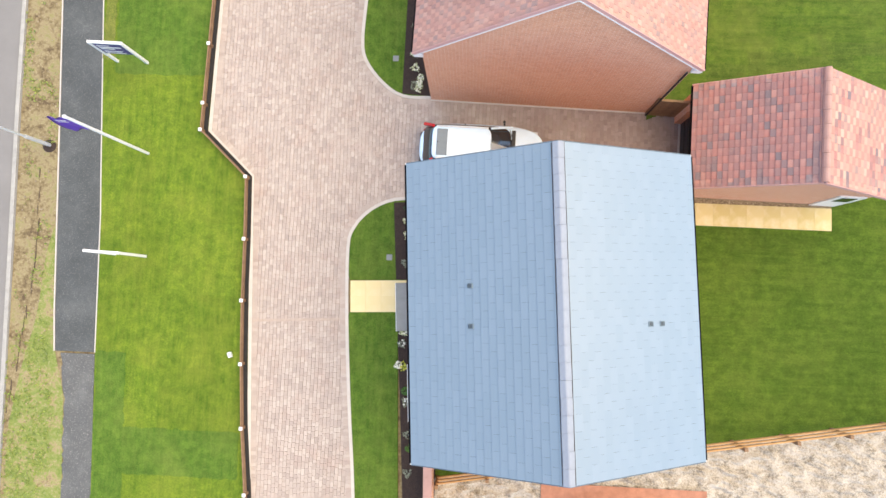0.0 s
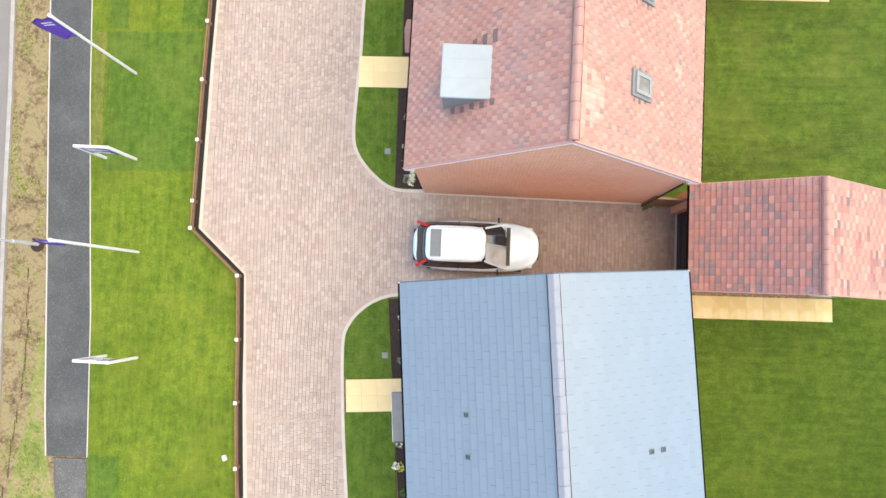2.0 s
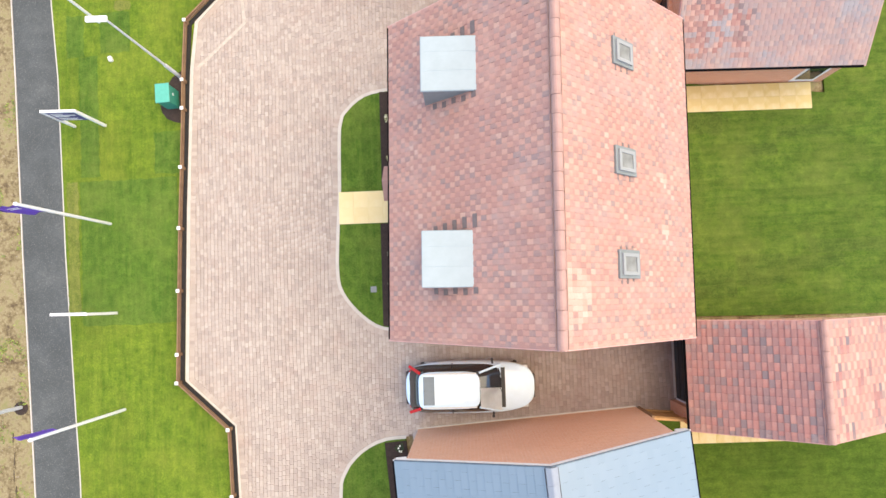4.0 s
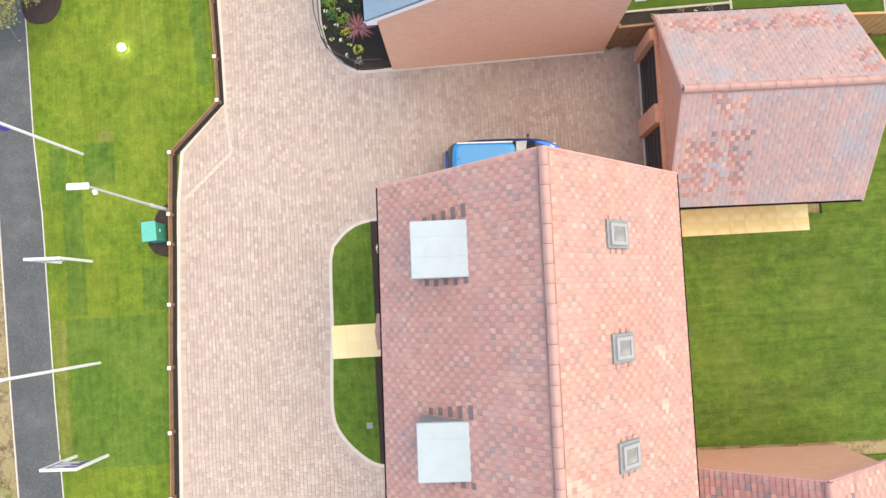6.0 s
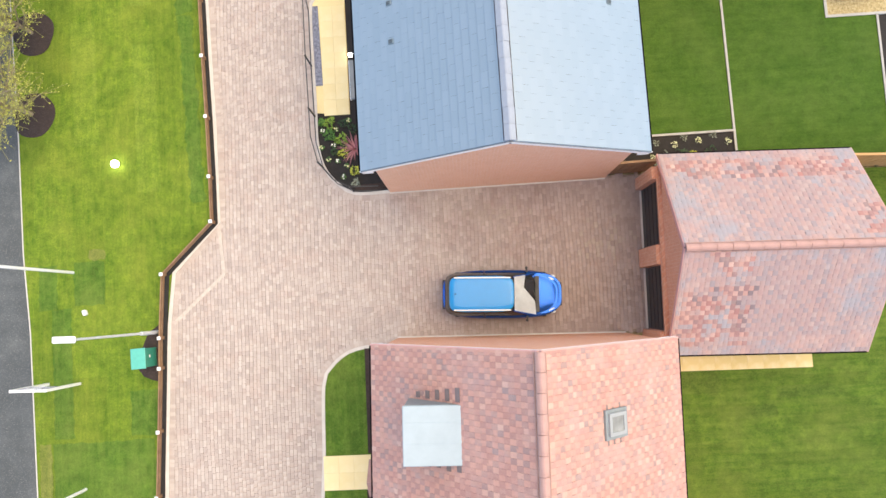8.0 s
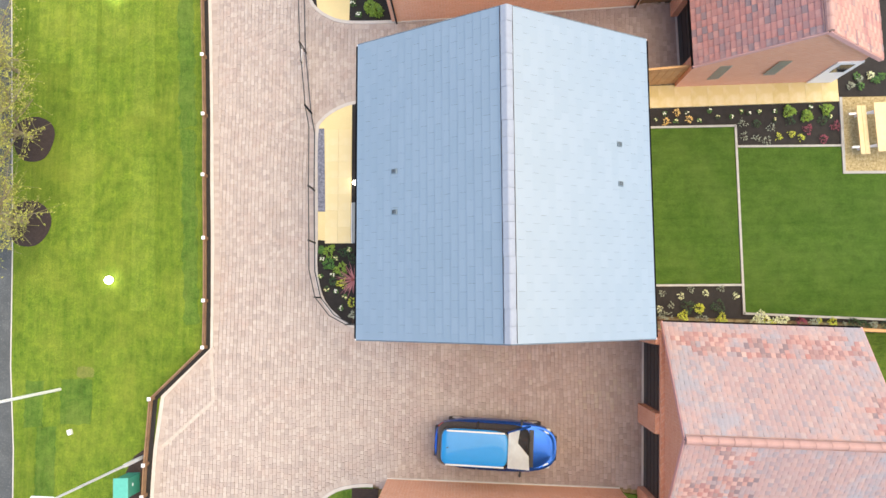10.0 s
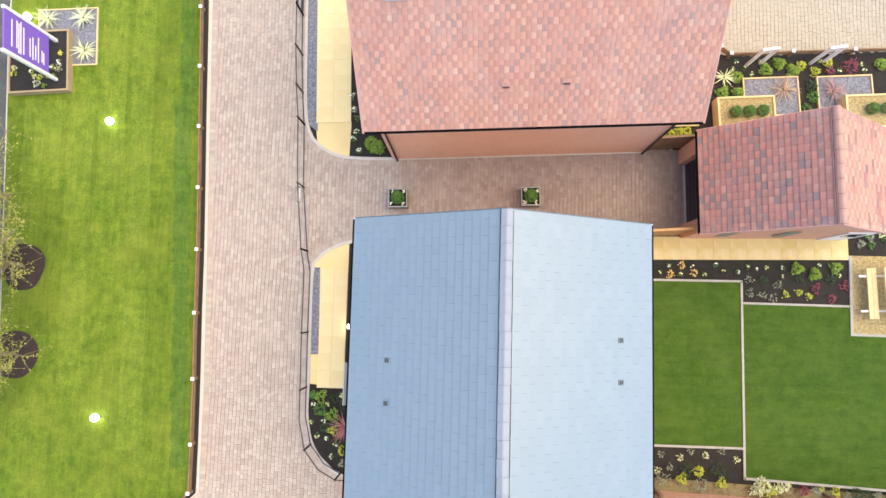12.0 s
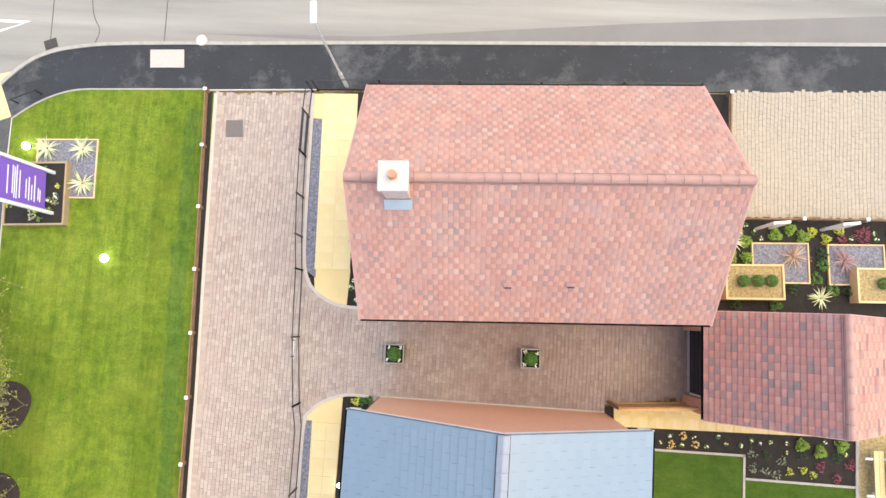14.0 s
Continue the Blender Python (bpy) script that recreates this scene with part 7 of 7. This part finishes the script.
for k, (x, y) in enumerate(((14.69, 38.41), (15.2, 38.18), (15.68, 38.5))):
    clump("shrub", x, y, 0.17, 0.22, 130, "yellow-green rounded shrub in the garden bed", "lime", None, 0, -0.03, 440 + k, 0.08, "small shrubs")
for k, (x, y, r) in enumerate(((16.51, 38.39, 0.34), (15.72, 38.24, 0.15))):
    clump("shrub", x, y, r, 0.25, int(400 * r), "dark red leafy shrub in the garden bed", "red", None, 0, -0.03, 445 + k, 0.09, "small shrubs")
for k, (x, y) in enumerate(((15.05, 37.62), (15.1, 37.21), (14.05, 36.31), (15.45, 36.35), (16.0, 36.33), (14.85, 36.7), (12.0, 35.6), (13.4, 35.65))):
    clump("shrub", x, y, 0.22, 0.22, 110, "dark green low shrub in the garden bed", "green" if k % 2 else "dark", None, 0, -0.03, 450 + k, 0.09, "small shrubs")
for k, (x, y) in enumerate(((12.32, 38.54), (12.15, 38.25), (12.87, 38.07), (13.17, 38.51), (16.11, 38.26), (16.92, 38.5), (17.01, 38.26), (15.4, 38.6), (12.6, 38.3))):
    clump("bedding_plant", x, y, 0.08, 0.1, 34, "small pale-flowered plant in the dark garden bed", "green", "cream" if k % 2 else "white", 3, -0.03, 460 + k, 0.055)
for k, (x, y) in enumerate(((10.15, 35.78), (9.85, 35.7), (10.45, 35.82))):
    clump("shrub", x, y, 0.17, 0.24, 120, "yellow-green rounded shrub by the timber fence", "lime", None, 0, -0.03, 480 + k, 0.08, "small shrubs")
clump("shrub", 10.4, 43.0, 0.35, 0.5, 260, "yellow-green shrub by the railing", "lime", None, 0, 0.0, 490, 0.13, "small shrubs")
rnd = random.Random(33)
for k in range(14):
    x, y = rnd.uniform(16.4, 18.5), rnd.uniform(31.5, 32.2)
    clump("bedding_plant", x, y, 0.14, 0.14, 60, "small pale plant in the dark garden bed", rnd.choice(["silver", "green", "pale"]), None, 0, -0.03, 500 + k, 0.08)


# ---- block paving ----
# setts dusted with pale cement: middle and reach of each patch
DUSTY = ((3.95, 7.1, 0.8, 0.35), (4.6, 6.8, 0.6, 0.3), (7.6, 32.6, 0.8, 0.4), (6.2, 34.3, 0.9, 0.25), (7.3, 20.4, 0.9, 0.6), (3.0, 21.8, 1.4, 0.5))
PALE_SETT = ground_mix("cement_dusted_sett", 0.9, [(0.3, (0.26, 0.205, 0.18)), (0.6, (0.34, 0.285, 0.255)), (0.8, (0.43, 0.38, 0.345))], 2.5, 30, 0.4)


def pave(base, poly, near, share, setts, name="paving_sett"):
    """Tumbled setts in columns over a plan outline; those near one place are pieces of their own."""
    rnd = random.Random(17)
    xs, ys = [p[0] for p in poly], [p[1] for p in poly]
    w = 0.14
    spots = []
    x = min(xs)
    while x < max(xs):
        y = min(ys) - rnd.random() * 0.2
        while y < max(ys):
            l = rnd.choice((0.14, 0.18, 0.2, 0.22, 0.25))
            cx, cy = x + w / 2, y + l / 2
            if inside(poly, cx, cy):
                spots.append((cx, cy, l))
            y += l
        x += w
    # courses wander a little
    spots = [(x + 0.016 * math.sin(0.9 * y + 0.35 * x) + 0.010 * math.sin(2.3 * y + 1.1 * x), y, l) for x, y, l in spots]
    spots.sort(key=lambda s: (s[0] - near[0]) ** 2 + (s[1] - near[1]) ** 2)
    shapes = {}
    verts, faces, slots = [], [], []
    for n, (cx, cy, l) in enumerate(spots):
        g, b = 0.0045, 0.010
        top = rnd.uniform(-0.004, 0.004)
        a = rnd.uniform(-0.02, 0.02)
        c, s = math.cos(a), math.sin(a)
        hw, hl = w / 2 - 0.0036, l / 2 - 0.0024
        rings = [(hw, hl, -0.02), (hw, hl, top - 0.006), (hw - b, hl - b, top)]
        pts = []
        for rw, rl, z in rings:
            for px, py in ((-rw, -rl), (rw, -rl), (rw, rl), (-rw, rl)):
                pts.append((px * c - py * s, px * s + py * c, z))
        quads = [(8, 9, 10, 11)] + [(r * 4 + i, r * 4 + (i + 1) % 4, r * 4 + 4 + (i + 1) % 4, r * 4 + 4 + i) for r in (0, 1) for i in range(4)]
        if n < share:
            if l not in shapes:
                me = bpy.data.meshes.new(name)
                me.from_pydata(pts, [], quads)
                me.materials.append(setts[False])
                shapes[l] = me
            ob = new(name, shapes[l])
            ob.parent = base
            ob.location = (cx, cy, 0)
        else:
            at = len(verts)
            verts += [(px + cx, py + cy, pz) for px, py, pz in pts]
            faces += [tuple(at + i for i in q) for q in quads]
            pale = max(math.exp(-(((cx - px) / rx) ** 2 + ((cy - py) / ry) ** 2)) for px, py, rx, ry in DUSTY)
            slots += [1 if rnd.random() < 0.45 * pale else 0] * len(quads)
    me = bpy.data.meshes.new(name)
    me.from_pydata(verts, [], faces)
    me.materials.append(setts[True])
    me.materials.append(PALE_SETT)
    me.polygons.foreach_set("material_index", slots)
    ob = new("paving", me)
    ob.parent = base
    tagged(ob, kind="stuff")


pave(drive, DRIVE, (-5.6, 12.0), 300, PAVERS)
pave(court, [p if p[0] < 20 else (20, p[1] - 0.5) for p in COURT], (14.0, 41.0), 120, COURT_SETTS)


def border(base, line, side, gap, depth=0.2):
    """A soldier course of setts that follows a kerb."""
    pts = [Vector(p) for p in line]
    verts, faces = [], []
    rnd = random.Random(29)
    travel = 0.0
    for a, b in zip(pts, pts[1:]):
        d = (b - a)
        steps = max(1, round(d.length / 0.14))
        t = d.normalized()
        nrm = Vector((-t.y, t.x)) * side
        for i in range(steps):
            p, q = a + d * (i / steps) + t * 0.005, a + d * ((i + 1) / steps) - t * 0.005
            z = 0.004 + rnd.uniform(0, 0.004)
            at = len(verts)
            for r, zz in ((0.0, -0.02), (0.0, z)):
                for w in (p + nrm * (gap + r), q + nrm * (gap + r), q + nrm * (gap + depth - r), p + nrm * (gap + depth - r)):
                    verts.append((w.x, w.y, zz))
            faces += [tuple(at + k for k in f) for f in ((4, 5, 6, 7), (0, 1, 5, 4), (1, 2, 6, 5), (2, 3, 7, 6), (3, 0, 4, 7))]
    me = bpy.data.meshes.new("border_sett")
    me.from_pydata(verts, [], faces)
    bm = bmesh.new()
    bm.from_mesh(me)
    bmesh.ops.recalc_face_normals(bm, faces=bm.faces[:])
    bm.to_mesh(me)
    bm.free()
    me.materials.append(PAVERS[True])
    ob = new("paving_border", me)
    ob.parent = base
    tagged(ob, kind="stuff")


for line, side in ((CURVE_A, 1), (CURVE_B, 1), (CURVE_C, 1), (CURVE_D, 1), (DRIVE_WEST, -1)):
    border(drive, line, side, 0.065)
